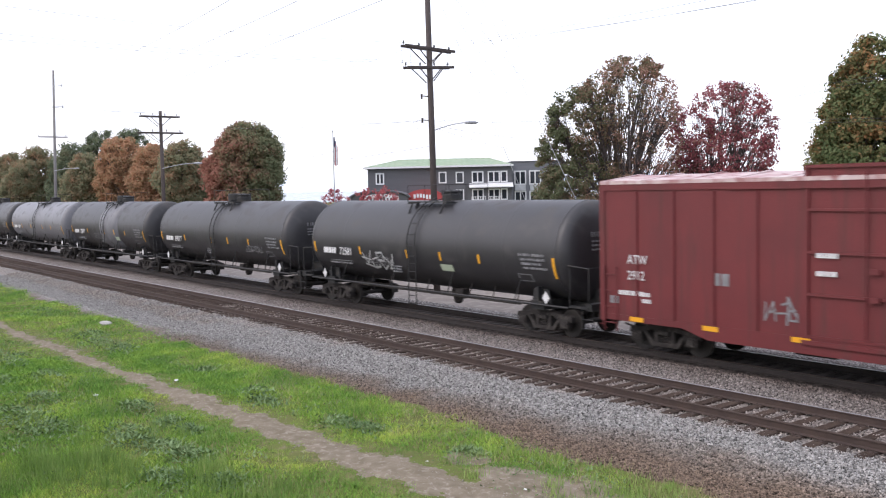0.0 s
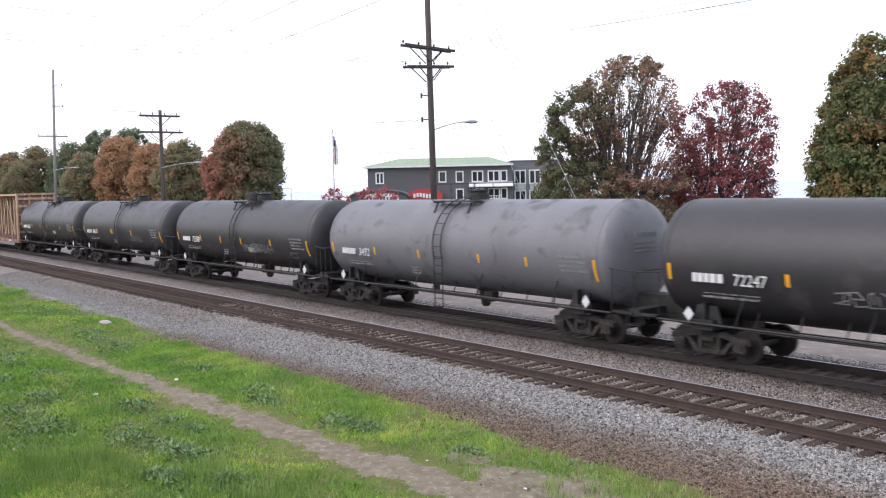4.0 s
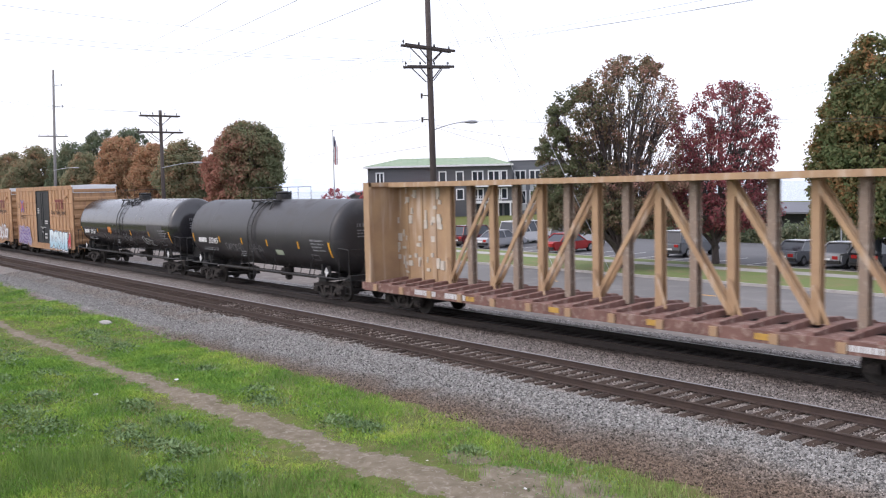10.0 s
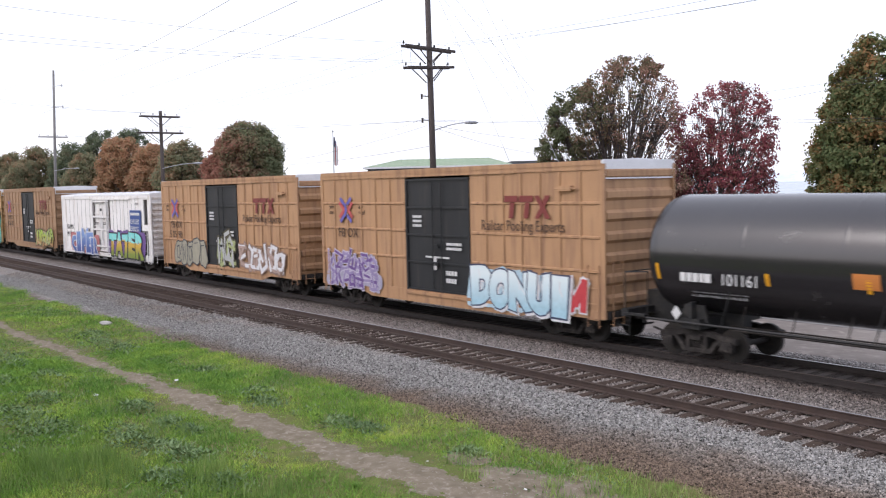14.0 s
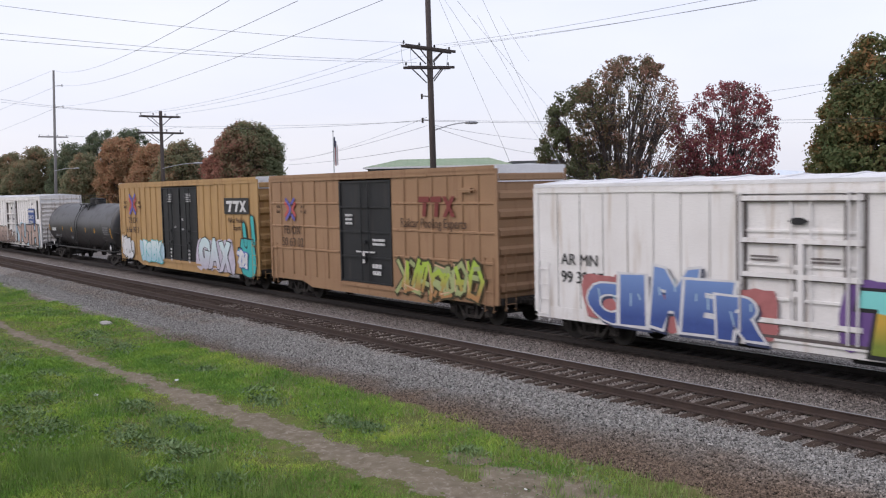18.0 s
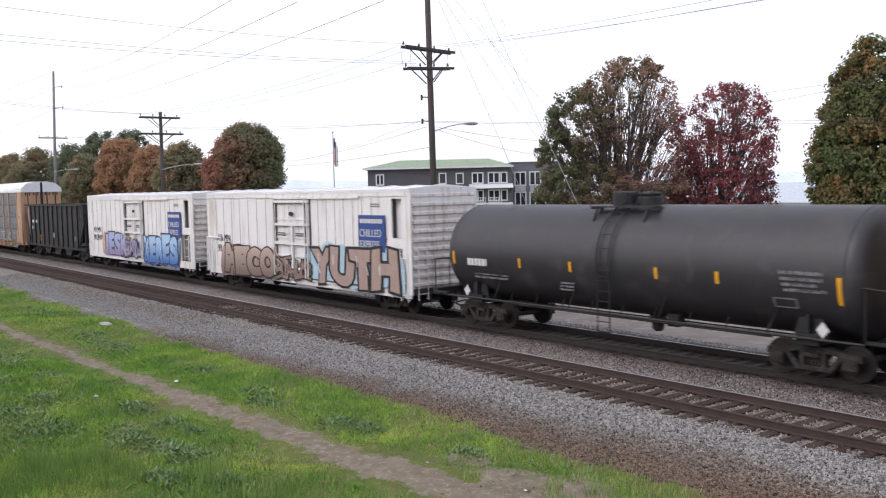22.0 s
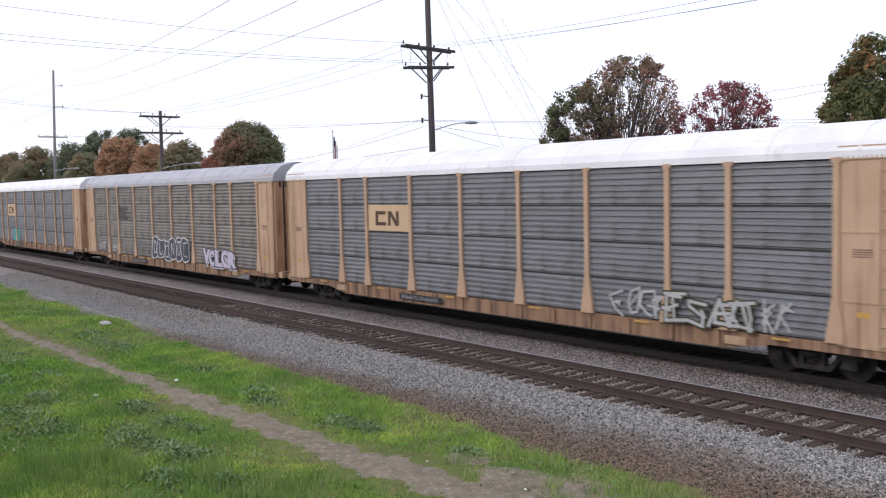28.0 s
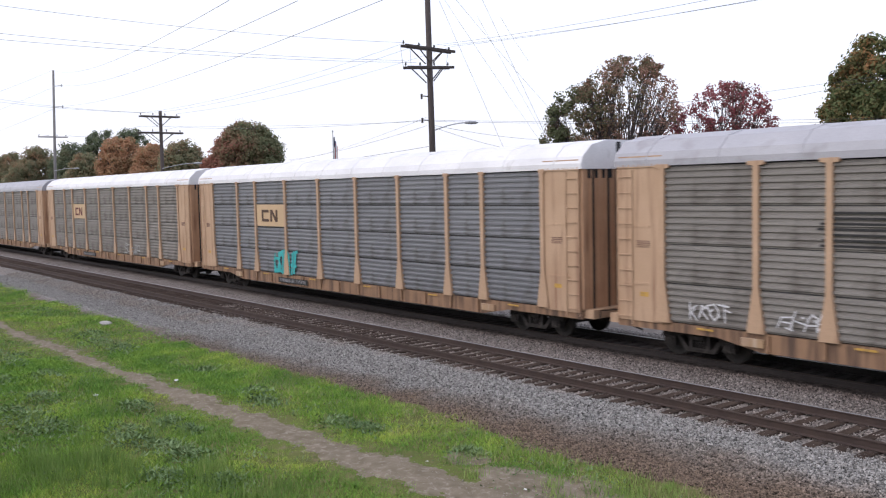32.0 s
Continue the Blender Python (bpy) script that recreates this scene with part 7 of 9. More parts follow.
# ---------------------------------------------------------------- loose ballast stones and small gravel
def stones(name, xy, z, size, material, label, category):
    n = len(xy)
    base = np.array([(1, 0, 0), (-1, 0, 0), (0, 1, 0), (0, -1, 0), (0, 0, 1), (0, 0, -1)], float)
    tri = np.array([(0, 2, 4), (2, 1, 4), (1, 3, 4), (3, 0, 4), (2, 0, 5), (1, 2, 5), (3, 1, 5), (0, 3, 5)])
    v = base[None] * np.random.uniform(0.55, 1.15, (n, 6, 1)) * size[:, None, None] * np.array([1.0, 1.0, 0.75])
    q = np.random.normal(size=(n, 4))
    q /= np.linalg.norm(q, axis=1, keepdims=True)
    a, b, c, d = q.T
    R = np.stack([np.stack([1 - 2 * (c * c + d * d), 2 * (b * c - a * d), 2 * (b * d + a * c)], -1),
                  np.stack([2 * (b * c + a * d), 1 - 2 * (b * b + d * d), 2 * (c * d - a * b)], -1),
                  np.stack([2 * (b * d - a * c), 2 * (c * d + a * b), 1 - 2 * (b * b + c * c)], -1)], -2)
    v = np.einsum("nij,nkj->nki", R, v)
    v[:, :, :2] += xy[:, None, :]
    v[:, :, 2] += z[:, None]
    f = (tri[None] + 6 * np.arange(n)[:, None, None]).reshape(-1, 3)
    ob = new(name, cloud_mesh(name, v.reshape(-1, 3), f, material))
    return tagged(ob, label, category, kind="stuff")


s_ = np.concatenate([field(95000, -32, -5, 12.2, 15.05, 1.4), field(26000, -62, -30, 12.6, 15.0), field(26000, -36, -5, 17.45, 19.2, 1.3), field(15000, -36, -5, 15.0, 17.4, 1.3), field(9000, -40, -8, 21.9, 24.4)])
sz = np.where(s_[:, 1] < 13.4 + 0.5 * wave(s_[:, 0] * 1.1, s_[:, 1], 2.0), np.random.uniform(0.011, 0.027, len(s_)), np.random.uniform(0.017, 0.041, len(s_)))
stones("ballast_stones", s_, ballast_height(s_[:, 0], s_[:, 1]) + sz * 0.35, sz, M["ballast"], "loose grey and brown ballast stones", "ballast")
p_ = field(6000, -36, -6, 0, 1)
p_[:, 1] = path_y(p_[:, 0]) + np.random.normal(0, 0.25, len(p_))
ps = np.random.uniform(0.008, 0.026, len(p_))
M["pebble"] = surf("path_pebble", (0.33, 0.29, 0.25), 0.9, var=0.6, scale=3)
stones("path_pebbles", p_, ground_height(p_[:, 0], p_[:, 1]) + 0.005, ps, M["pebble"], "small pebbles on the dirt path", "pebbles")
bm = bmesh.new()
bmesh.ops.create_icosphere(bm, subdivisions=2, radius=0.2)
for v in bm.verts:
    v.co = Vector((v.co.x * 1.5, v.co.y * 0.9, v.co.z * 0.55)) * (1 + 0.25 * noise.noise(v.co * 6))
stone = new("stone", mesh_of("stone", bm, M["concrete"]))
stone.matrix_basis = pose(-35.9, 11.5, -0.45, 0, 0, 20)
tagged(stone, "pale rounded stone lying in the grass", "stone")
for k, (x, y, w) in enumerate(((-23.6, 9.35, 0.05), (-23.2, 7.1, 0.06), (-10.9, 10.2, 0.03), (-13.2, 9.9, 0.025))):
    bm = bmesh.new()
    bmesh.ops.create_grid(bm, x_segments=5, y_segments=4, size=w)
    for v in bm.verts:
        v.co.z = 0.02 + 0.5 * w * noise.noise(v.co * 30 + Vector((k, 0, 0)))
    scrap = new("litter_scrap", mesh_of("litter_scrap", bm, M["paint"]))
    scrap.matrix_basis = pose(x, y, float(ground_height(np.array([x]), np.array([y]))[0]) + 0.03, 8, 5, k * 50)
    tagged(scrap, "crumpled white paper scrap on the grass", "litter", "scraps of litter")


# ---------------------------------------------------------------- poles, lamps and wires
def wood_pole(base, top, r0, r1, name, label, paint="wood_pole"):
    t = new_thing(name, label, "utility pole", base)
    bm = bmesh.new()
    d = Vector(top) - Vector(base)
    bar(bm, (0, 0, -0.4), d, r0, 14, r1)
    part("shaft", bm, M[paint], t, smooth=True)
    return t, d


def crossarm(t, at, half, paint="wood_pole", braces=True, pins=4, tilt=0.0):
    """A double arm across the line (along y) with wide braces, pins and insulators."""
    x, y, z = at
    bm = bmesh.new()
    for dx_ in (-0.22, 0.12):
        beam(bm, (x + dx_, y - half, z - tilt), (x + dx_, y + half, z + tilt), 0.09, 0.12)
    a = part("crossarm", bm, M[paint], t)
    if braces:
        for s in (-1, 1):
            bm = bmesh.new()
            beam(bm, (x - 0.26, y + s * half * 0.62, z - 0.05 + s * tilt * 0.6), (x - 0.16, y + s * 0.1, z - 0.72), 0.05, 0.04)
            beam(bm, (x + 0.16, y + s * half * 0.5, z - 0.05 + s * tilt * 0.5), (x + 0.16, y + s * 0.1, z - 0.66), 0.05, 0.04)
            part("brace", bm, M["wood_pole"], a)
    for k in range(pins):
        u = -1 + 2 * k / (pins - 1)
        yy, zt = y + u * (half - 0.12), z + u * tilt + 0.02
        bm = bmesh.new()
        lathe(bm, [(zt + 0.06, 0.022), (zt + 0.12, 0.022), (zt + 0.13, 0.05), (zt + 0.17, 0.052), (zt + 0.18, 0.03), (zt + 0.22, 0.042), (zt + 0.25, 0.02)], "Z", 8, (x - 0.2, yy, 0))
        part("insulator", bm, M["door_black"], a)


def lamp_arm(t, root, head, name="lamp_arm"):
    """A curved arm with a cobra-head lamp."""
    a, b = Vector(root), Vector(head)
    bm = bmesh.new()
    prev = a
    for k in range(1, 9):
        u = k / 8
        q = a.lerp(b, u) + Vector((0, 0, 0.28 * math.sin(u * math.pi * 0.55) - 0.28 * math.sin(math.pi * 0.55) * u))
        bar(bm, prev, q, 0.03, 6)
        prev = q
    arm = part(name, bm, M["galv"], t)
    d = (b - a).normalized()
    bm = bmesh.new()
    lathe(bm, [(-0.1, 0.04), (0.0, 0.1), (0.25, 0.15), (0.5, 0.13), (0.62, 0.04)], "X", 12)
    for v in bm.verts:
        v.co.z *= 0.55
    part("lamp_head", bm, M["galv"], arm, "grey cobra-head street lamp", smooth=True, at=pose(*b, 0, 0, math.degrees(math.atan2(d.y, d.x))))


P0 = Vector((-34.7, 26.9, -0.52))
pole, d = wood_pole(P0, (-35.6, 27.4, 15.4), 0.17, 0.13, "utility_pole", "tall dark wooden utility pole with double crossarms")


def on_pole(z):
    return P0.x - 0.9 * (z + 0.52) / 15.9 - P0.x, P0.y + 0.5 * (z + 0.52) / 15.9 - P0.y


for z, hw_, tl_ in ((11.2, 1.5, -0.05), (10.3, 1.4, 0.08)):
    x, y = on_pole(z)
    crossarm(pole, (x, y, z + 0.52), hw_, tilt=tl_)
x, y = on_pole(7.5)
lamp_arm(pole, (x, y, 7.75), (x + 0.75, y + 1.5, 8.15))
bm = bmesh.new()
for z in (8.9, 7.75):
    x, y = on_pole(z)
    bar(bm, (x, y, z + 0.52), (x - 0.2, y - 0.4, z + 0.55), 0.03, 6)
    bar(bm, (x - 0.2, y - 0.4, z + 0.4), (x - 0.2, y - 0.4, z + 0.65), 0.05, 6)
part("bracket", bm, M["wood_pole"], pole)

pole, d = wood_pole((-66.6, 26.0, -0.52), (-66.75, 26.1, 10.65), 0.16, 0.12, "utility_pole", "dark wooden utility pole with two crossarms and street lamp")
crossarm(pole, (-0.1, 0.05, 10.75), 1.5)
crossarm(pole, (-0.1, 0.05, 9.55), 1.7)
lamp_arm(pole, (0, 0, 6.9), (1.2, 2.0, 7.25))
pole, d = wood_pole((-110.3, 30.2, -0.52), (-110.85, 30.95, 18.9), 0.2, 0.12, "utility_pole", "tall grey weathered utility pole with side arms", "wood_pole_grey")
crossarm(pole, (-0.3, 0.3, 11.8), 1.6, "wood_pole_grey", False)
for z in (17.6, 15.2):
    bm = bmesh.new()
    bar(bm, (-0.45, 0.55, z), (0.15, 1.4, z + 0.05), 0.04, 6)
    bar(bm, (0.15, 1.4, z - 0.1), (0.15, 1.4, z + 0.2), 0.07, 8)
    part("stand_off", bm, M["galv"], pole)
lamp_arm(pole, (0, 0.1, 7.9), (1.5, 1.9, 8.15))


def wire(a, b, sag, r=0.013, name="overhead_wire", label="thin dark overhead wire", mat="wire"):
    """A cable hanging between two places."""
    a, b = Vector(a), Vector(b)
    n = 18
    cu = bpy.data.curves.new(name, "CURVE")
    cu.dimensions, cu.bevel_depth, cu.bevel_resolution = "3D", r * 0.52, 1
    sp = cu.splines.new("POLY")
    sp.points.add(n)
    for i in range(n + 1):
        u = i / n
        p = a.lerp(b, u) - Vector((0, 0, 4 * sag * u * (1 - u)))
        sp.points[i].co = (*p, 1)
    cu.materials.append(M[mat])
    ob = new(name, cu)
    return tagged(ob, label, "wire", "overhead wires")


# from the double crossarms to a pole behind the bank, and along the road
wire((-32.8, 7.6, 10.8), (-35.5, 25.8, 11.4), 0.18)
wire((-32.8, 7.5, 9.9), (-35.4, 25.8, 10.55), 0.16)
wire((-32.8, 7.5, 9.7), (-35.4, 26.5, 10.5), 0.16)
wire((-76.3, 17.3, 12.0), (-66.8, 24.8, 10.5), 0.15, 0.018)
wire((-76.3, 17.3, 11.8), (-66.8, 25.6, 10.5), 0.15, 0.018)
for k in (0, 1, 3):
    yy = -1.3 + k * 0.87
    wire((-66.8, 26.1 + yy, 10.5), (-35.5, 27.3 + yy * 1.05, 11.4), 0.45, 0.012)
wire((-66.8, 27.5, 9.5), (-35.2, 27.2, 7.8), 0.25, 0.016)
wire((-66.8, 24.6, 9.5), (-35.2, 26.8, 7.7), 0.12, 0.012)
wire((-110.8, 30.9, 18.9), (-23.4, 11.3, 9.8), 0.9, 0.014)
wire((-110.5, 31.3, 17.2), (-22.3, 12.7, 9.7), 0.8, 0.014)
wire((-110.4, 31.3, 14.8), (-20.9, 14.6, 9.7), 0.7, 0.014)
wire((-110.8, 30.9, 18.9), (-160, 24.0, 16.5), 0.3, 0.02)
wire((-110.5, 31.3, 17.2), (-160, 24.0, 13.5), 0.3, 0.02)
wire((-110.4, 31.3, 14.8), (-160, 24.0, 10.5), 0.3, 0.02)
wire((-111.4, 29.2, 11.6), (-66.8, 24.6, 9.5), 0.5, 0.016)
wire((-109.9, 31.6, 11.5), (-66.8, 27.4, 9.5), 0.5, 0.016)
for k, (z, y) in enumerate(((9.5, 22.9), (9.3, 22.1), (9.25, 20.6))):
    wire((-35.3, 28.6 - k * 0.5, 11.4 - 0.0 * k), (-12.5, y, z), 0.12, 0.011)
wire((-35.0, 27.2, 7.75), (-16.6, 34.2, 6.72), 0.1, 0.013)
wire((-35.0, 27.2, 7.7), (-16.6, 34.4, 6.6), 0.1, 0.013)
wire((-35.0, 27.2, 7.5), (-43.5, 42.3, 7.5), 0.1, 0.016)
wire((-35.0, 27.2, 7.4), (-43.6, 42.1, 6.6), 0.15, 0.016)
wire((-84.8, 46.5, 7.2), (-35.1, 26.9, 6.5), 0.15, 0.02)
wire((-84.8, 46.6, 7.7), (-35.2, 26.9, 7.5), 0.25, 0.016)
wire((-84.8, 46.8, 7.6), (-35.2, 26.9, 7.9), 0.3, 0.012)
wire((-23.8, 19.0, 10.7), (-39.1, 39.6, 5.8), 0.1, 0.009)
wire((-24.7, 21.2, 10.5), (-38.8, 40.0, 5.4), 0.1, 0.009)
wire((-25.7, 23.2, 10.8), (-30.8, 29.5, 10.2), 0.05, 0.009)
wire((-22.3, 17.5, 11.0), (-33.0, 34.0, 7.6), 0.1, 0.009)
wire((-35.0, 42.2, 8.2), (-14.7, 30.2, 7.8), 0.2, 0.011)
for a, m, b in (((-36.4, 31.6, 14.2), (-34.3, 33.6, 7.7), (-31.6, 36.1, -0.5)), ((-41.0, 32.4, 15.0), (-38.4, 34.7, 6.7), (-36.3, 36.6, -0.5))):
    wire(a, m, 0.0, 0.016, "guy_wire", "thin dark anchor guy wire")
    wire(m, b, 0.0, 0.03, "guy_wire", "pale guarded foot of an anchor guy wire", mat="galv")
wire((-36.5, 36.0, 8.25), (-17.6, 36.0, 8.5), 0.1, 0.012)
# slack jumpers that hang between the arms
for y0_, y1_, z0_, z1_ in ((25.75, 26.0, 11.25, 10.25), (26.3, 26.4, 11.2, 10.3), (28.6, 28.3, 11.2, 10.4)):
    wire((-35.6, y0_, z0_), (-35.6, y1_, z1_), 0.45, 0.014, "jumper_wire", "slack dark jumper wire on the crossarms")

# flag on its pole
flag = new_thing("flagpole", "slim pale flagpole with a limp striped flag", "flagpole", (-94.8, 58.2, -0.5))
bm = bmesh.new()
bar(bm, (0, 0, 0), (0, 0, 11.9), 0.09, 8, 0.05)
bmesh.ops.create_icosphere(bm, subdivisions=1, radius=0.13, matrix=Matrix.Translation((0, 0, 12.0)))
part("shaft", bm, M["galv"], flag)
for k in range(8):
    # the cloth hangs in narrow upright folds, stripe beside stripe
    bm = bmesh.new()
    u0, u1 = 0.07 + k * 0.05, 0.07 + (k + 1) * 0.05
    z1 = 11.3 - 0.16 * k
    z0 = 11.3 - 3.3 + 0.12 * math.sin(k * 1.7)
    y0, y1 = 0.10 * math.sin(k * 1.9), 0.10 * math.sin((k + 1) * 1.9)
    vs = [(u0 * 0.62, u0 * 0.78 + y0), (u1 * 0.62, u1 * 0.78 + y1)]
    slab(bm, [vs[0], vs[1], (vs[1][0] + 0.02, vs[1][1] + 0.02), (vs[0][0] + 0.02, vs[0][1] + 0.02)], z0, z1)
    if k < 5:
        blue = made(slab, [(vs[0][0] - 0.004, vs[0][1] - 0.004), (vs[1][0] - 0.004, vs[1][1] - 0.004), (vs[1][0] + 0.024, vs[1][1] + 0.024), (vs[0][0] + 0.024, vs[0][1] + 0.024)], z1 - 1.1 + 0.1 * k, z1 + 0.004)
        part("flag_canton", blue, SP["dkblue"], flag)
    part("flag_fold", bm, M["lamp_red"] if k % 2 else M["trim"], flag)

# ---------------------------------------------------------------- the grey waterfront building
BLD = new_thing("waterfront_building", "three-storey grey building with green metal roof and white windows", "building", pose(-126.6, 84.2, -0.52, 0, 0, 51.6))
W_, D_, EAVE = 23.8, 15.0, 8.3
bm = bmesh.new()
box(bm, 0, W_, 0, D_, 0, EAVE)
part("wall", bm, M["siding"], BLD)
bm = bmesh.new()
o = 0.7
lo = [(-o, -o), (W_ + 0.2, -o), (W_ + 0.2, D_ + o), (-o, D_ + o)]
hi = [(5.0, 6.3), (W_ - 3.5, 6.3), (W_ - 3.5, D_ - 6.3), (5.0, D_ - 6.3)]
va = [bm.verts.new((x, y, EAVE)) for x, y in lo]
vb = [bm.verts.new((x, y, EAVE + 0.22)) for x, y in lo]
vc = [bm.verts.new((x, y, EAVE + 1.6)) for x, y in hi]
bm.faces.new(va[::-1])
bm.faces.new(vc)
for i in range(4):
    j = (i + 1) % 4
    bm.faces.new((va[i], va[j], vb[j], vb[i]))
    bm.faces.new((vb[i], vb[j], vc[j], vc[i]))
roof = part("roof", bm, M["roof_green"], BLD)
for k in range(26):
    bm = bmesh.new()
    x = -0.2 + k * 0.93
    u = x if x < 5.0 else (5.0 if x < W_ - 3.5 else 5.0)
    xt = min(max(x, 5.0), W_ - 3.5)
    f_ = 1.0
    if x < 5.0:
        f_ = max(0.05, (x + o) / (5.0 + o))
    elif x > W_ - 3.5:
        f_ = max(0.05, (W_ + 0.2 - x) / 3.7)
    beam(bm, (x, -o, EAVE + 0.24), (x, -o + 7.0 * f_, EAVE + 0.24 + 1.38 * f_), 0.07, 0.09)
    part("roof_seam", bm, M["roof_green"], roof)
bm = bmesh.new()
box(bm, -o - 0.03, W_ + 0.23, -o - 0.05, -o, EAVE - 0.05, EAVE + 0.25)
part("fascia", bm, M["trim"], BLD)


def building_window(x, z, w, h, y=0.0, parent=BLD, panes=2):
    bm = bmesh.new()
    t = 0.2
    for a in ((x - t, x + w + t, z - t, z), (x - t, x + w + t, z + h, z + h + t), (x - t, x, z, z + h), (x + w, x + w + t, z, z + h)):
        box(bm, a[0], a[1], y - 0.1, y + 0.02, a[2], a[3])
    for k in range(1, panes):
        xm = x + w * k / panes
        box(bm, xm - 0.1, xm + 0.1, y - 0.08, y + 0.02, z, z + h)
    wdw = part("window", bm, M["trim"], parent)
    for k in range(panes):
        bm = bmesh.new()
        box(bm, x + w * k / panes + 0.03, x + w * (k + 1) / panes - 0.03, y - 0.05, y - 0.02, z + 0.02, z + h - 0.02)
        part("pane", bm, M["dark_glass"], wdw)


for zr in (5.8, 2.9):
    for x, w, n in ((14.7, 0.95, 1), (17.35, 1.55, 2), (20.0, 1.6, 2), (22.1, 0.75, 1)):
        building_window(x, zr, w, 1.5, panes=n)
building_window(1.5, 5.85, 1.0, 1.5)
bm = bmesh.new()
cross(bm, [(0.0, 5.55), (-1.4, 4.95), (-1.4, 4.8), (0.0, 4.8)], 16.7, W_ + 0.1)
part("porch_roof", bm, M["trim"], BLD, "white porch roof")
bm = bmesh.new()
for x in (17.0, 19.2, 21.4, 23.4):
    box(bm, x - 0.12, x + 0.12, -1.0, -0.76, 0, 2.2)
box(bm, 16.7, W_, -1.1, -0.7, 2.1, 2.45)
part("colonnade", bm, M["trim"], BLD, "white posts before dark openings")
for k in range(4):
    bm = bmesh.new()
    box(bm, 17.2 + k * 1.75, 18.6 + k * 1.75, -0.04, 0.0, 0.0, 2.0)
    part("doorway", bm, M["dark_glass"], BLD, "dark ground-floor doorway")
building_window(11.9, 5.85, 0.9, 1.5, panes=1)
# balconies under the upper windows
for x0_, x1_ in ((17.0, 19.4), (19.8, 22.0)):
    part("balcony", made(box, x0_, x1_, -1.0, 0.0, 2.35, 2.5), M["trim"], BLD, "white balcony slab")
    bal = part("balcony_rail", made(box, x0_, x1_, -1.0, -0.94, 3.28, 3.36), M["trim"], BLD)
    for k in range(9):
        xb_ = x0_ + 0.06 + k * (x1_ - x0_ - 0.12) / 8
        part("baluster", made(box, xb_ - 0.035, xb_ + 0.035, -0.99, -0.95, 2.5, 3.28), M["trim"], bal)
# flat-roofed wing
part("wing_wall", made(box, W_ + 0.2, W_ + 9.0, 3.0, 14.0, 0, 8.9), M["siding_pale"], BLD, "grey flat-roofed wing")
part("wing_coping", made(box, W_ + 0.1, W_ + 9.1, 2.9, 14.1, 8.9, 9.12), M["siding"], BLD)
for zr in (5.3, 1.9):
    for x in (W_ + 0.8, W_ + 3.3):
        building_window(x, zr, 1.6, 2.0, 3.0, panes=2)
        part("juliet_rail", made(box, x - 0.1, x + 1.7, 2.72, 2.78, zr - 1.2, zr - 0.15), M["galv"], BLD, "pale grey balcony railing")
    building_window(W_ + 5.9, zr + 0.3, 1.1, 1.6, 3.0, panes=1)
# low restaurant front with arched roof, and the red part
bm = bmesh.new()
pts = [(-2.0, 0), (6.4, 0)] + [(2.2 + 4.6 * math.cos(a), 3.55 + 1.0 * math.sin(a)) for a in [k * math.pi / 10 for k in range(11)]]
plate(bm, pts, -5.5, 0.0)
part("low_front", bm, M["siding"], BLD, "grey low front with arched roof")
bm = bmesh.new()
arc = [math.pi * k / 12 for k in range(13)]
plate(bm, [(2.2 + 4.95 * math.cos(q), 3.55 + 1.22 * math.sin(q)) for q in arc] + [(2.2 + 4.65 * math.cos(q), 3.55 + 1.04 * math.sin(q)) for q in reversed(arc)], -5.9, 0.05)
part("arched_roof", bm, M["siding_pale"], BLD)
bm = bmesh.new()
plate(bm, [(-0.4, 2.6), (5.4, 2.6), (5.3, 3.7), (4.2, 4.05), (2.4, 4.2), (0.6, 4.05), (-0.3, 3.7)], -5.62, -5.52)
sgn = part("sign_board", bm, M["trim"], BLD, "white restaurant sign board")
bm = bmesh.new()
rng = random.Random(2)
for k in range(9):
    box(bm, 0.2 + k * 0.53, 0.5 + k * 0.53, -5.64, -5.62, 3.1, 3.5 + 0.2 * (k in (0, 5)))
part("sign_lettering", bm, M["siding"], sgn)
bm = bmesh.new()
pts = [(6.6, 0), (12.2, 0)] + [(9.4 + 2.9 * math.cos(a), 3.6 + 1.15 * math.sin(a)) for a in [k * math.pi / 8 for k in range(9)]]
plate(bm, pts, -3.5, -0.01)
part("red_front", bm, M["siding_red"], BLD, "red painted gabled front")
bm = bmesh.new()
for k in range(7):
    box(bm, 7.6 + k * 0.5, 7.95 + k * 0.5, -3.56, -3.5, 3.3 + 0.15 * math.sin(k), 3.95 + 0.1 * math.sin(k))
part("sign_lettering", bm, M["trim"], BLD)
bm = bmesh.new()
for k in range(4):
    box(bm, -1.4 + k * 1.9, -0.2 + k * 1.9, -5.56, -5.5, 0.3, 2.1)
part("dark_windows", bm, M["dark_glass"], BLD)


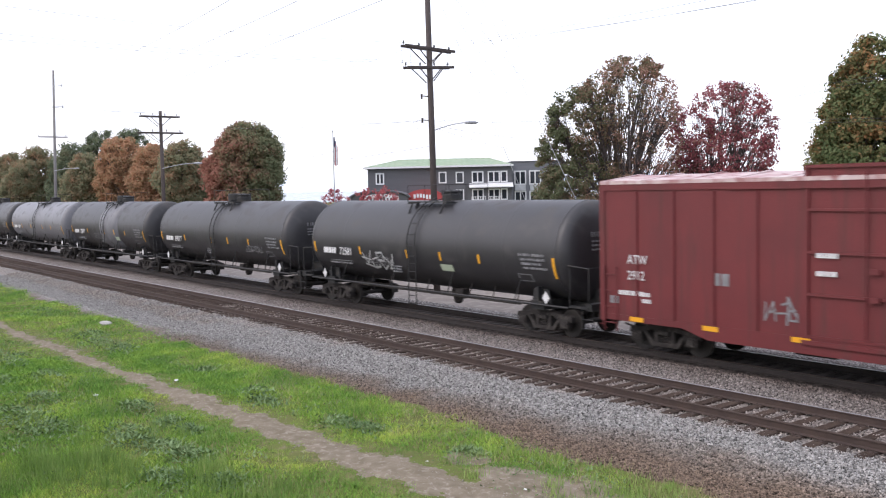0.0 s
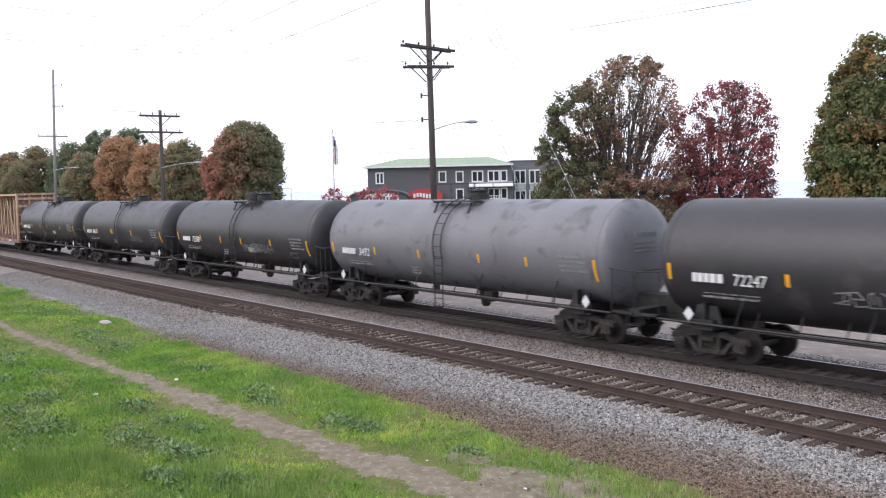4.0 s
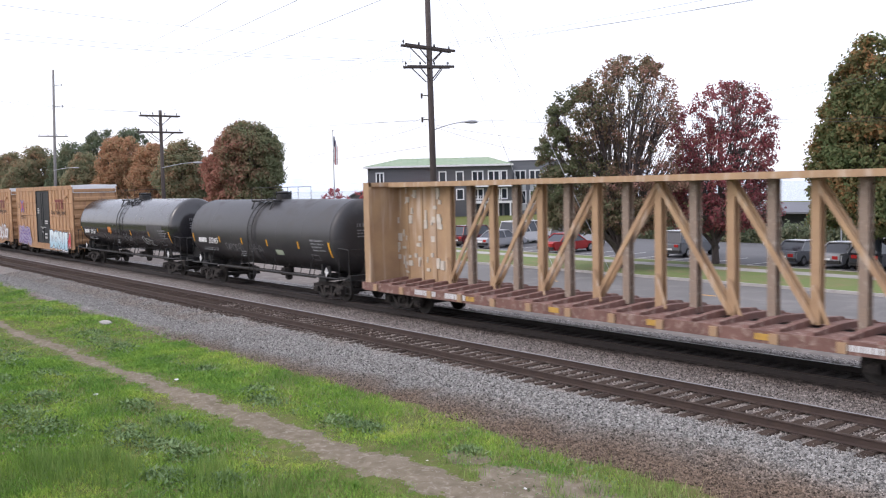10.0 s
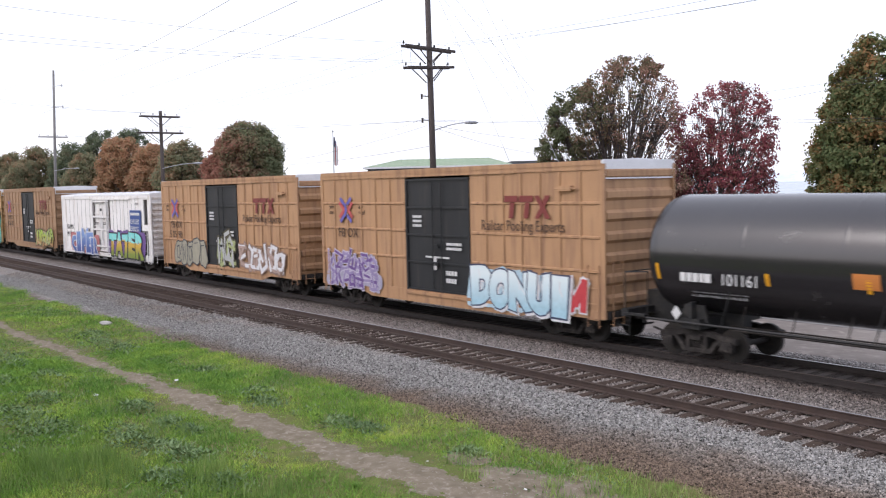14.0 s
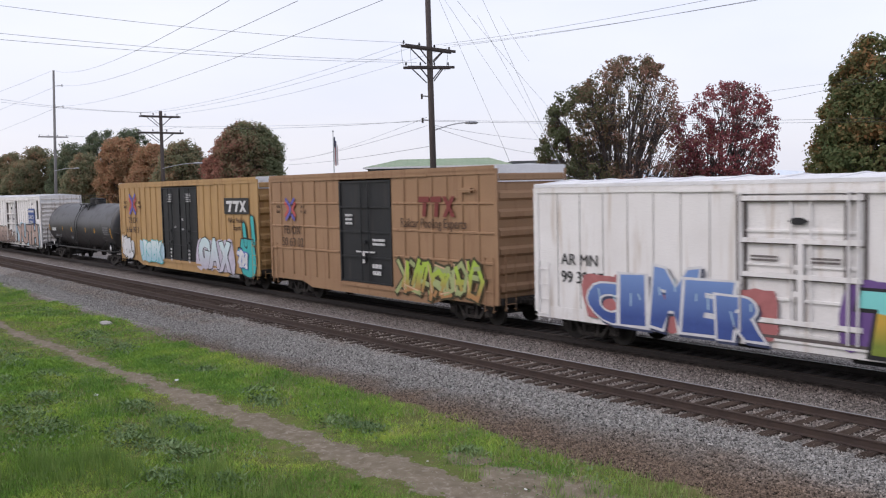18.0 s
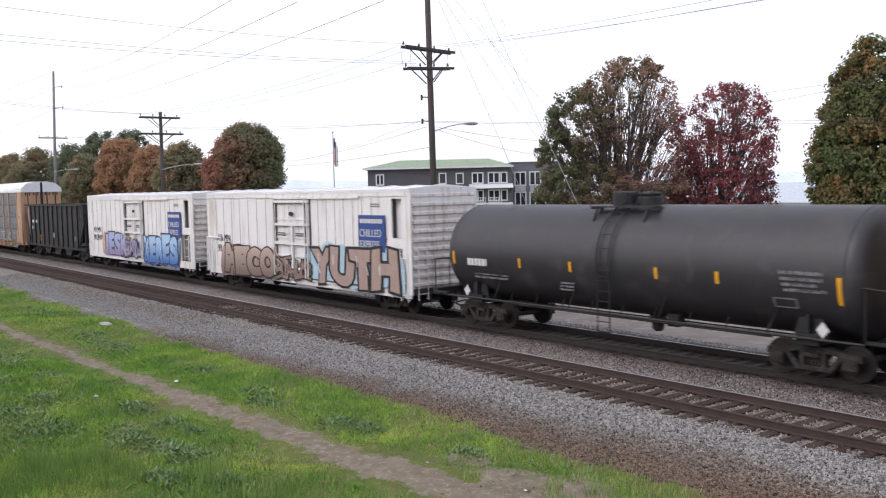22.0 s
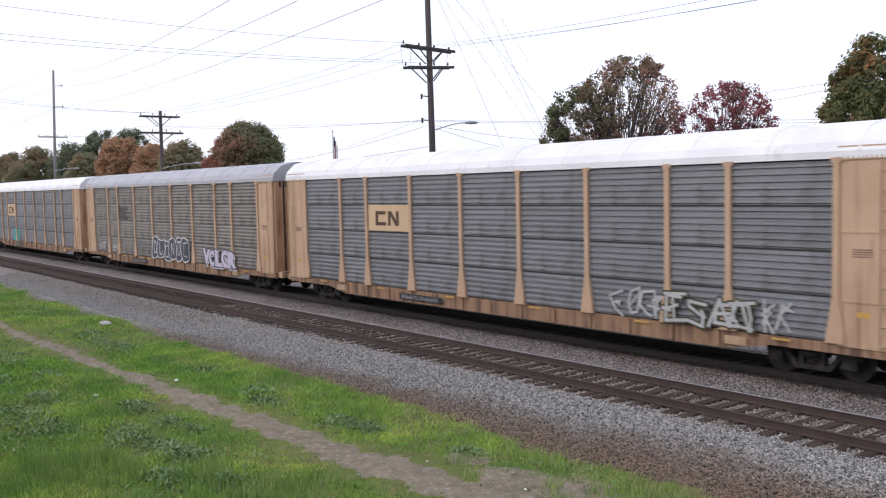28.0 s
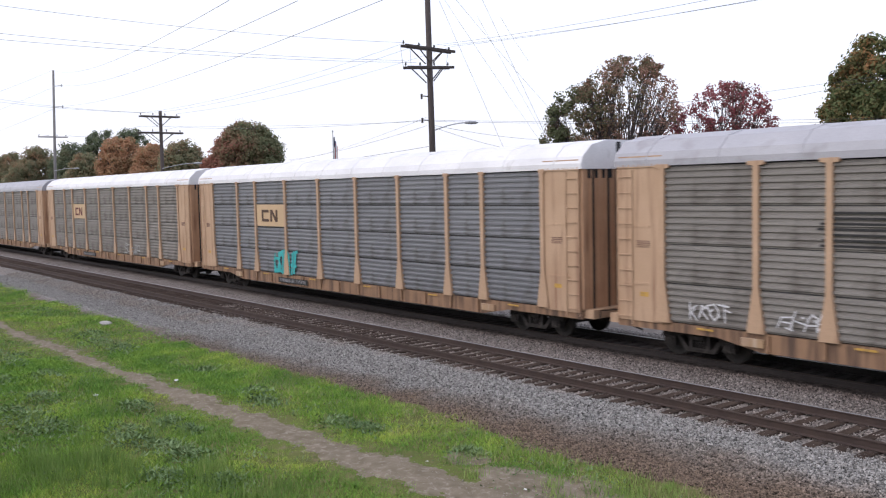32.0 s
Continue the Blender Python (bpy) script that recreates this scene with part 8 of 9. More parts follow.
# ---------------------------------------------------------------- trees
def leaf_material(name, cols, drift=None):
    """Autumn leaves: each leaf its own shade, in patches across the crown; drift: change of shade a metre along x and y."""
    m = bpy.data.materials.new(name)
    m.use_nodes = True
    n, l = m.node_tree.nodes, m.node_tree.links
    bs = n["Principled BSDF"]
    bs.inputs["Roughness"].default_value = 0.75
    bs.inputs["Specular IOR Level"].default_value = 0.2
    geo = n.new("ShaderNodeNewGeometry")
    tc = n.new("ShaderNodeTexCoord")
    no = n.new("ShaderNodeTexNoise")
    no.inputs["Scale"].default_value, no.inputs["Detail"].default_value = 0.45, 3
    l.new(tc.outputs["Object"], no.inputs["Vector"])
    ad = n.new("ShaderNodeMath")
    ad.operation = "MULTIPLY_ADD"
    l.new(geo.outputs["Random Per Island"], ad.inputs[0])
    ad.inputs[1].default_value = 0.32
    l.new(no.outputs[0], ad.inputs[2])
    mr = n.new("ShaderNodeMapRange")
    mr.inputs["From Min"].default_value, mr.inputs["From Max"].default_value = 0.42, 0.92
    if drift:
        dot, add = n.new("ShaderNodeVectorMath"), n.new("ShaderNodeMath")
        dot.operation = "DOT_PRODUCT"
        l.new(tc.outputs["Object"], dot.inputs[0])
        dot.inputs[1].default_value = (*drift, 0)
        l.new(dot.outputs["Value"], add.inputs[0])
        l.new(ad.outputs[0], add.inputs[1])
        ad = add
    l.new(ad.outputs[0], mr.inputs[0])
    rp = n.new("ShaderNodeValToRGB")
    e = rp.color_ramp.elements
    e[0].position, e[0].color = 0.0, (*cols[0], 1)
    e[1].position, e[1].color = 1.0, (*cols[-1], 1)
    for k, c in enumerate(cols[1:-1]):
        q = e.new((k + 1) / (len(cols) - 1))
        q.color = (*c, 1)
    l.new(mr.outputs[0], rp.inputs[0])
    l.new(rp.outputs[0], bs.inputs["Base Color"])
    tr = n.new("ShaderNodeBsdfTranslucent")
    l.new(rp.outputs[0], tr.inputs[0])
    mx = n.new("ShaderNodeMixShader")
    mx.inputs[0].default_value = 0.48
    l.new(bs.outputs[0], mx.inputs[1])
    l.new(tr.outputs[0], mx.inputs[2])
    l.new(mx.outputs[0], n["Material Output"].inputs[0])
    return m


BARK = surf("tree_bark", (0.14, 0.115, 0.108), 0.9, col2=(0.08, 0.067, 0.064), scale=3, fine=22, squash=(3, 3, 0.5), bump=0.5)
LEAF = {
    "maple_mixed": leaf_material("leaves_green_bronze", [(0.14, 0.16, 0.085), (0.19, 0.165, 0.10), (0.31, 0.20, 0.14), (0.44, 0.25, 0.21)], (0.038, 0.033)),
    "maple_red": leaf_material("leaves_crimson", [(0.21, 0.15, 0.12), (0.30, 0.105, 0.115), (0.38, 0.115, 0.135), (0.40, 0.24, 0.18)]),
    "oak_green": leaf_material("leaves_green_orange", [(0.12, 0.165, 0.075), (0.15, 0.185, 0.08), (0.195, 0.185, 0.085), (0.38, 0.205, 0.095)]),
    "round_mixed": leaf_material("leaves_red_to_green", [(0.38, 0.185, 0.14), (0.31, 0.205, 0.135), (0.225, 0.22, 0.125), (0.19, 0.215, 0.12)], (0.026, 0.054)),
    # next three: distant haze mixed into the leaf colours, paler and greyer
    "orange": leaf_material("leaves_hazed_orange", [(0.33, 0.265, 0.15), (0.43, 0.275, 0.165), (0.50, 0.275, 0.17), (0.35, 0.29, 0.16)]),
    "far_green": leaf_material("leaves_hazed_green", [(0.145, 0.18, 0.12), (0.16, 0.195, 0.125), (0.19, 0.215, 0.13), (0.235, 0.22, 0.14)]),
    "brown_green": leaf_material("leaves_hazed_brown_green", [(0.215, 0.24, 0.145), (0.25, 0.25, 0.15), (0.31, 0.25, 0.155), (0.43, 0.265, 0.165)]),
    "pink": leaf_material("leaves_bright_red", [(0.36, 0.08, 0.10), (0.42, 0.12, 0.13), (0.45, 0.15, 0.15), (0.33, 0.07, 0.08)])}


def branch_arrays(pairs, sides, steps, rng, wander):
    """Tapered tubes along gently bowed lines: pairs of (start, end, radius, end radius, lift)."""
    V, Q, base = [], [], 0
    for a, b, r0, r1, lift in pairs:
        d = b - a
        L = np.linalg.norm(d) + 1e-6
        mid = (a + b) / 2 + np.array([0, 0, lift * L]) + rng.normal(0, wander * L, 3)
        u = np.linspace(0, 1, steps + 1)[:, None]
        p = (1 - u) ** 2 * a + 2 * u * (1 - u) * mid + u * u * b
        n1 = np.cross(d / L, [0.31, 0.77, 0.2])
        n1 /= np.linalg.norm(n1)
        n2 = np.cross(d / L, n1)
        rad = r0 + (r1 - r0) * u
        ang = 2 * np.pi * np.arange(sides) / sides
        ring = p[:, None, :] + rad[:, None] * (np.cos(ang)[None, :, None] * n1 + np.sin(ang)[None, :, None] * n2)
        V.append(ring.reshape(-1, 3))
        i = np.arange(steps)[:, None] * sides + np.arange(sides)[None]
        j = np.arange(steps)[:, None] * sides + (np.arange(sides)[None] + 1) % sides
        Q.append(np.stack([i, j, j + sides, i + sides], -1).reshape(-1, 4) + base)
        base += len(V[-1])
    return np.concatenate(V), np.concatenate(Q)


def spread(points, k, rng):
    """k of the points, far from one another, and the nearest of them for every point."""
    pick = [int(rng.integers(len(points)))]
    d = np.linalg.norm(points - points[pick[0]], axis=1)
    for _ in range(k - 1):
        pick.append(int(np.argmax(d * rng.uniform(0.75, 1, len(points)))))
        d = np.minimum(d, np.linalg.norm(points - points[pick[-1]], axis=1))
    near = np.argmin(np.linalg.norm(points[:, None] - points[pick][None], axis=2), axis=1)
    return near


def tree(x, y, lobes, leaves, label, tips=700, per=90, leaf=0.1, clump=0.42, fork=1.6, trunk_r=0.22, limbs=11, boughs=80, seed=1, thin=None, name="tree", z0=-0.5, twig=0.012):
    """A forking trunk whose limbs, boughs and twigs rise into the crown's lobes, with a clump of leaves at each twig's tip.
    lobes: (across the line of sight, height, half width, half height); thin: leaves kept at a place (across, height)."""
    rng = np.random.default_rng(seed)
    t = new_thing(name, label, "tree", (x, y, z0))
    across = np.array([y, -x, 0.0]) / math.hypot(x, y)
    deep = np.array([x, y, 0.0]) / math.hypot(x, y)
    lobes = [(a, b, w - 0.45 * clump, h - 0.4 * clump) for a, b, w, h in lobes]
    L = np.array(lobes, float)
    size = L[:, 2] ** 2 * L[:, 3]
    pick = rng.choice(len(L), tips * 3, p=size / size.sum())
    v = rng.normal(0, 1, (tips * 3, 3))
    v *= (rng.uniform(0.12, 1, tips * 3) ** 0.42 / np.linalg.norm(v, axis=1))[:, None]
    pts = np.stack([L[pick, 0] + v[:, 0] * L[pick, 2], v[:, 1] * L[pick, 2] * 0.95, L[pick, 1] + v[:, 2] * L[pick, 3]], -1)
    depth_in = np.min([np.sqrt(((pts[:, 0] - a) / w) ** 2 + (pts[:, 1] / (w * 0.95)) ** 2 + ((pts[:, 2] - b) / h) ** 2) for a, b, w, h in lobes], axis=0)
    keep = np.argsort(-(depth_in + rng.uniform(0, 0.55, len(pts))))[:tips]
    loc = pts[keep]
    tip = loc[:, 0:1] * across + loc[:, 1:2] * deep + loc[:, 2:3] * np.array([0, 0, 1.0])
    hub = spread(tip, limbs, rng)
    trunk_top = np.array([0.0, 0.0, fork])
    V, Q = branch_arrays([(np.array([0, 0, -0.3]), np.array([0.03, 0.02, 0.35]), trunk_r * 1.5, trunk_r * 1.05, 0), (np.array([0.03, 0.02, 0.3]), trunk_top + np.array([0, 0, 0.4]), trunk_r * 1.05, trunk_r * 0.8, 0)], 10, 4, rng, 0.01)
    part("trunk", cloud_mesh("trunk", V, Q, BARK), None, t)
    for k in range(limbs):
        mine = tip[hub == k]
        if not len(mine):
            continue
        centre = mine.mean(0)
        root = trunk_top * rng.uniform(0.55, 1.15)
        root = root + np.array([0, 0, max(0.0, centre[2] - 7.5) * 0.15])
        node = root + (centre - root) * 0.5
        pairs = [(root, node, trunk_r * 0.62, trunk_r * 0.34, 0.07)]
        nb = max(2, round(boughs * len(mine) / tips))
        sub = spread(mine, min(nb, len(mine)), rng)
        fine = []
        for j in range(sub.max() + 1):
            grp = mine[sub == j]
            if not len(grp):
                continue
            end = node + (grp.mean(0) - node) * 0.72
            start = root + (node - root) * rng.uniform(0.45, 1.0)
            pairs.append((start, end, trunk_r * 0.24, trunk_r * 0.09, 0.08))
            for q in grp:
                fine.append((start + (end - start) * rng.uniform(0.5, 1.0), q, trunk_r * 0.075, twig, 0.06))
        V, Q = branch_arrays(pairs, 5, 5, rng, 0.03)
        V2, Q2 = branch_arrays(fine, 3, 4, rng, 0.05)
        part("limb", cloud_mesh("limb", np.concatenate([V, V2]), np.concatenate([Q, Q2 + len(V)]), BARK), None, t)
    # the leaves: clumps that hang round the tips, their faces turned outwards and up
    n = tips * per
    own = np.repeat(np.arange(tips), per)
    v = rng.normal(0, 1, (n, 3))
    v /= np.linalg.norm(v, axis=1)[:, None]
    size_c = clump * rng.uniform(0.6, 1.35, tips)
    pos = tip[own] + v * (rng.uniform(0.1, 1.0, n) ** 0.45 * size_c[own])[:, None] * np.array([1, 1, 0.8])
    if thin:
        stay = np.array([thin(a, b) for a, b in loc[:, [0, 2]]])
        ok = rng.uniform(0, 1, n) < stay[own]
        pos, v = pos[ok], v[ok]
        n = len(pos)
    nrm = v + rng.normal(0, 0.55, (n, 3)) + np.array([0, 0, 0.35])
    nrm /= np.linalg.norm(nrm, axis=1)[:, None]
    u_ = np.cross(nrm, rng.normal(0, 1, (n, 3)))
    u_ /= np.linalg.norm(u_, axis=1)[:, None]
    v_ = np.cross(nrm, u_)
    s = leaf * rng.uniform(0.6, 1.3, n)[:, None]
    quad = np.stack([pos - u_ * s, pos - v_ * s * 0.62, pos + u_ * s, pos + v_ * s * 0.62], 1)
    me = cloud_mesh("crown", quad.reshape(-1, 3), np.arange(n * 4).reshape(-1, 4), LEAF[leaves])
    part("crown", me, None, t)
    return t


tree(-35.1, 40.6, [(0.7, 9.35, 2.95, 3.0), (-1.8, 8.5, 2.4, 2.5), (-3.0, 6.6, 1.95, 2.1), (2.1, 7.0, 1.7, 2.1), (-1.5, 4.6, 3.5, 2.1), (1.3, 4.9, 2.7, 1.8), (-0.6, 3.3, 4.2, 1.3)], "maple_mixed", "maple turning from green to bronze with a thinning bare top",
     1500, 62, 0.085, 0.34, 1.5, 0.26, 16, 150, 21, lambda a, h: 0.95 if a < -1.6 or h < 5.2 else (0.5 if a < 0.2 else 0.2 + 0.5 * (h > 10.9)))
tree(-32.45, 46.0, [(0.8, 9.1, 2.4, 1.75), (2.3, 8.0, 1.35, 1.8), (-1.2, 8.1, 1.7, 1.8), (0.5, 6.4, 3.2, 2.2), (0.2, 4.7, 3.5, 1.7), (0.1, 3.2, 3.9, 1.3)], "maple_red", "crimson maple beside the car park",
     900, 60, 0.095, 0.38, 1.4, 0.22, 12, 90, 12, lambda a, h: 0.36 if a > 1.2 else 0.5)
tree(-23.8, 47.9, [(-0.45, 11.5, 1.2, 1.25), (-0.25, 10.0, 2.1, 2.0), (-0.15, 7.9, 2.95, 2.6), (-0.1, 5.8, 3.45, 2.6), (0.0, 4.1, 3.5, 1.6), (0.0, 3.0, 3.4, 1.2)], "oak_green", "tall green tree turning orange at the tips",
     900, 95, 0.11, 0.5, 1.6, 0.25, 12, 90, 13)
tree(-101.7, 49.3, [(0.9, 8.6, 4.5, 4.9), (2.0, 6.6, 3.8, 3.4), (-1.3, 7.0, 3.6, 3.7), (0.4, 4.2, 4.6, 2.2)], "round_mixed", "round roadside tree, red on one side and green on the other",
     800, 80, 0.16, 0.8, 2.2, 0.28, 10, 60, 14, twig=0.03)
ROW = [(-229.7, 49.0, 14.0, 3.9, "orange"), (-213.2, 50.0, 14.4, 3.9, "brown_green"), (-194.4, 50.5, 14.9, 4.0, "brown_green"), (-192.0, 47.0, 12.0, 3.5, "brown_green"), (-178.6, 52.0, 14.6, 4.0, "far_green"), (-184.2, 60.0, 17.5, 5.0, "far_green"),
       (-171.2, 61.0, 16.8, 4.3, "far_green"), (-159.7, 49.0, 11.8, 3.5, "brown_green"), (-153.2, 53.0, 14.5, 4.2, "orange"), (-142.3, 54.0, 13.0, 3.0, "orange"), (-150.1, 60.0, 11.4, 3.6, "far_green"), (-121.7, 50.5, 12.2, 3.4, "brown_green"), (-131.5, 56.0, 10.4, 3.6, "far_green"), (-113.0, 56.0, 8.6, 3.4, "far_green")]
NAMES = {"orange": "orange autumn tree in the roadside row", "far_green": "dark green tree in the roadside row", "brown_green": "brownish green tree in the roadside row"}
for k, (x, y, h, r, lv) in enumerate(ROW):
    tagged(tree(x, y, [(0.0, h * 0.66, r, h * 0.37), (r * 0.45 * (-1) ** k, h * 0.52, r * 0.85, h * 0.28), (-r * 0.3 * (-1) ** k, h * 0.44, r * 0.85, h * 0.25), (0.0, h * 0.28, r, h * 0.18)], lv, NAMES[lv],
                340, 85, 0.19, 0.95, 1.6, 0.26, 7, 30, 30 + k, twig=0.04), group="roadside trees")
for k, (x, y) in enumerate(((-99.0, 60.5), (-96.0, 62.0), (-93.5, 62.5), (-90.0, 62.5))):
    h = 5.4 - 0.4 * (k == 1)
    tagged(tree(x, y, [(0.0, h * 0.62, 1.5, h * 0.36), (0.4, h * 0.45, 1.6, h * 0.25)], "pink", "small bright red ornamental tree", 60, 18, 0.14, 0.4, 1.0, 0.09, 5, 12, 60 + k, twig=0.02), group="red ornamental trees")

# ---------------------------------------------------------------- hedge, fence and waterfront clutter
for k in range(6):
    x0 = -64 + k * 8.2
    rng_ = np.random.default_rng(k)
    n = 2600
    pos = np.stack([rng_.uniform(0, 7.8, n), rng_.normal(0, 0.45, n), np.abs(rng_.normal(0.7, 0.4, n))], -1)
    nn_ = rng_.normal(0, 1, (n, 3))
    uu = np.cross(nn_, rng_.normal(0, 1, (n, 3)))
    uu /= np.linalg.norm(uu, axis=1)[:, None]
    vv = np.cross(nn_, uu)
    vv /= np.linalg.norm(vv, axis=1)[:, None]
    q = np.stack([pos - uu * 0.16, pos - vv * 0.11, pos + uu * 0.16, pos + vv * 0.11], 1)
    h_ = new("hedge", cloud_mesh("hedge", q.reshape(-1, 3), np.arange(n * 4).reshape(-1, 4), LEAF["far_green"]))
    h_.matrix_basis = pose(x0, 64.6, -0.5)
    tagged(h_, "low dark green hedge behind the car park", "hedge", "hedges")
fence = new_thing("railing", "long grey waterfront railing with square posts", "railing", (-70, 67.5, -0.5))
pm = bmesh.new()
box(pm, -0.07, 0.07, -0.07, 0.07, 0, 1.15)
post_me = mesh_of("post", pm, M["concrete"])
for k in range(36):
    part("post", post_me, None, fence, at=(k * 2.0, 0, 0))
for z in (0.35, 0.7, 1.08):
    bm = bmesh.new()
    box(bm, 0, 70, -0.03, 0.03, z - 0.04, z + 0.04)
    part("rail", bm, M["concrete"], fence)
ramp = new_thing("pier_shed", "long pale shed on the pier with open sides", "shed", pose(-52, 76, -0.5, 0, 0, 8))
bm = bmesh.new()
cross(bm, [(-3.4, 2.1), (0, 2.9), (3.4, 2.1), (3.4, 1.95), (0, 2.75), (-3.4, 1.95)], 0, 30)
part("roof", bm, M["siding_pale"], ramp)
for k in range(11):
    bm = bmesh.new()
    box(bm, k * 3.0 - 0.1, k * 3.0 + 0.1, -3.0, -2.8, 0, 2.1)
    part("post", bm, M["trim"], ramp)
bm = bmesh.new()
box(bm, 0, 30, 2.6, 2.8, 0, 2.05)
part("wall", bm, M["siding_pale"], ramp)

# ---------------------------------------------------------------- parked cars
def parked_car(x, y, turn, paint, label, kind="sedan", category="car"):
    """A car, its nose towards +x in its own space."""
    c = new_thing("parked_car", label, category, pose(x, y, -0.495, 0, 0, turn), "parked cars")
    L, Wd, H = {"sedan": (4.6, 1.76, 1.42), "suv": (4.6, 1.85, 1.75), "truck": (5.6, 1.95, 1.85), "van": (4.9, 1.95, 1.95)}[kind]
    hl, hw = L / 2, Wd / 2
    sh = {"sedan": 0.86, "suv": 1.0, "truck": 1.08, "van": 1.05}[kind]
    bm = bmesh.new()
    prof = [(-hl, 0.42), (-hl + 0.02, sh - 0.12), (-hl + 0.16, sh), (hl - 1.3, sh), (hl - 0.35, sh - 0.14), (hl, sh - 0.36), (hl + 0.01, 0.40), (hl - 0.2, 0.24), (-hl + 0.2, 0.24)]
    plate(bm, prof, -hw, hw)
    bmesh.ops.bevel(bm, geom=[e for e in bm.edges if abs(e.verts[0].co.y - e.verts[1].co.y) < 1e-4], offset=0.09, segments=2, affect="EDGES")
    body = part("body", bm, paint, c, smooth=False)
    cab = {"sedan": (-hl + 0.75, -hl + 1.45, hl - 2.05, hl - 1.25), "suv": (-hl + 0.08, -hl + 0.4, hl - 1.95, hl - 1.2), "truck": (-0.55, -0.35, hl - 2.2, hl - 1.45), "van": (-hl + 0.06, -hl + 0.25, hl - 1.6, hl - 0.8)}[kind]

    def cabin(bm, a, grow, z0, z1, top):
        b0, t0, t1, b1 = a
        lo_ = [(b0 - grow, -hw + 0.06 - grow), (b1 + grow, -hw + 0.06 - grow), (b1 + grow, hw - 0.06 + grow), (b0 - grow, hw - 0.06 + grow)]
        hi_ = [(t0 - grow, -hw + 0.24 - grow), (t1 + grow, -hw + 0.24 - grow), (t1 + grow, hw - 0.24 + grow), (t0 - grow, hw - 0.24 + grow)]
        va = [bm.verts.new((p, q, z0)) for p, q in lo_]
        vb = [bm.verts.new((p, q, z1)) for p, q in hi_]
        bm.faces.new(va[::-1])
        bm.faces.new(vb)
        for i in range(4):
            j = (i + 1) % 4
            bm.faces.new((va[i], va[j], vb[j], vb[i]))

    bm = bmesh.new()
    cabin(bm, cab, 0.0, sh - 0.02, H - 0.06, False)
    part("windows", bm, M["dark_glass"], c)
    bm = bmesh.new()
    b0, t0, t1, b1 = cab
    slab(bm, [(t0 - 0.05, -hw + 0.2), (t1 + 0.05, -hw + 0.2), (t1 + 0.05, hw - 0.2), (t0 - 0.05, hw - 0.2)], H - 0.07, H)
    for s in (-1, 1):
        for (xb, xt) in ((b0, t0), (b1, t1), ((b0 + b1) / 2, (t0 + t1) / 2)):
            beam(bm, (xb, s * (hw - 0.06), sh - 0.02), (xt, s * (hw - 0.23), H - 0.04), 0.07, 0.07)
    part("roof", bm, paint, c)
    for sx in (-1, 1):
        for sy in (-1, 1):
            bm = bmesh.new()
            cx, cy = sx * (hl - 0.85), sy * (hw - 0.1)
            lathe(bm, [(cy - 0.11, 0.2), (cy - 0.11, 0.31), (cy + 0.11, 0.31), (cy + 0.11, 0.2)], "Y", 16, (cx, 0, 0.31))
            w = part("wheel", bm, M["tyre"], c)
            bm = bmesh.new()
            lathe(bm, [(cy - 0.12, 0.19), (cy + 0.12, 0.19)], "Y", 12, (cx, 0, 0.31))
            part("rim", bm, M["chrome"], w)
    for s in (-1, 1):
        bm = bmesh.new()
        box(bm, -hl - 0.015, -hl + 0.06, s * (hw - 0.35) - 0.16, s * (hw - 0.35) + 0.16, sh - 0.30, sh - 0.12)
        part("tail_light", bm, M["lamp_red"], c)
        bm = bmesh.new()
        box(bm, hl - 0.1, hl + 0.02, s * (hw - 0.35) - 0.17, s * (hw - 0.35) + 0.17, sh - 0.36, sh - 0.2)
        part("headlight", bm, M["trim"], c)
    bm = bmesh.new()
    box(bm, -hl - 0.02, -hl + 0.02, -0.25, 0.25, 0.5, 0.62)
    part("plate", bm, M["trim"], c)
    for sx in (-1, 1):
        bm = bmesh.new()
        box(bm, sx * hl - 0.06, sx * hl + 0.06, -hw + 0.05, hw - 0.05, 0.32, 0.5)
        part("bumper", bm, M["black"], c)
    return c


CAR = {k: surf("car_" + k, v, 0.25, 0.2, var=0.15, bump=0, spec=0.6) for k, v in {"white": (0.75, 0.75, 0.76), "silver": (0.42, 0.43, 0.45), "red": (0.38, 0.03, 0.03), "maroon": (0.12, 0.025, 0.03), "dark": (0.035, 0.037, 0.045), "grey": (0.2, 0.21, 0.23), "tan": (0.35, 0.30, 0.22)}.items()}
LOT = [(-24.0, 49.6, "dark", "dark hatchback parked beside the lawn", "suv"), (-26.4, 49.9, "silver", "silver sedan parked beside the lawn", "sedan"), (-29.2, 50.0, "grey", "dark grey sedan parked beside the lawn", "sedan"), (-38.2, 51.2, "grey", "grey sport utility car in the car park", "suv"),
       (-47.2, 48.9, "red", "red sedan parked beside the lawn", "sedan"), (-50.4, 53.5, "white", "white van in the car park", "van"), (-55.4, 49.6, "silver", "silver sedan parked beside the lawn", "sedan"), (-58.6, 49.9, "maroon", "maroon sport utility car beside the lawn", "suv"),
       (-57.5, 54.5, "white", "white van in the car park", "van"), (-64.6, 52.0, "silver", "silver sedan in the car park", "sedan"), (-69.3, 51.3, "dark", "dark sedan in the car park", "sedan"), (-73.0, 52.0, "dark", "black pickup truck in the car park", "truck"), (-76.5, 52.2, "maroon", "maroon sedan in the car park", "sedan"),
       (-80.2, 52.5, "red", "red sedan in the car park", "sedan"), (-85.0, 52.2, "white", "white sedan in the car park", "sedan"), (-88.6, 51.6, "white", "white pickup truck in the car park", "truck"), (-92.6, 51.6, "dark", "dark sedan in the car park", "sedan"), (-61.5, 53.6, "tan", "tan sedan in the car park", "sedan")]
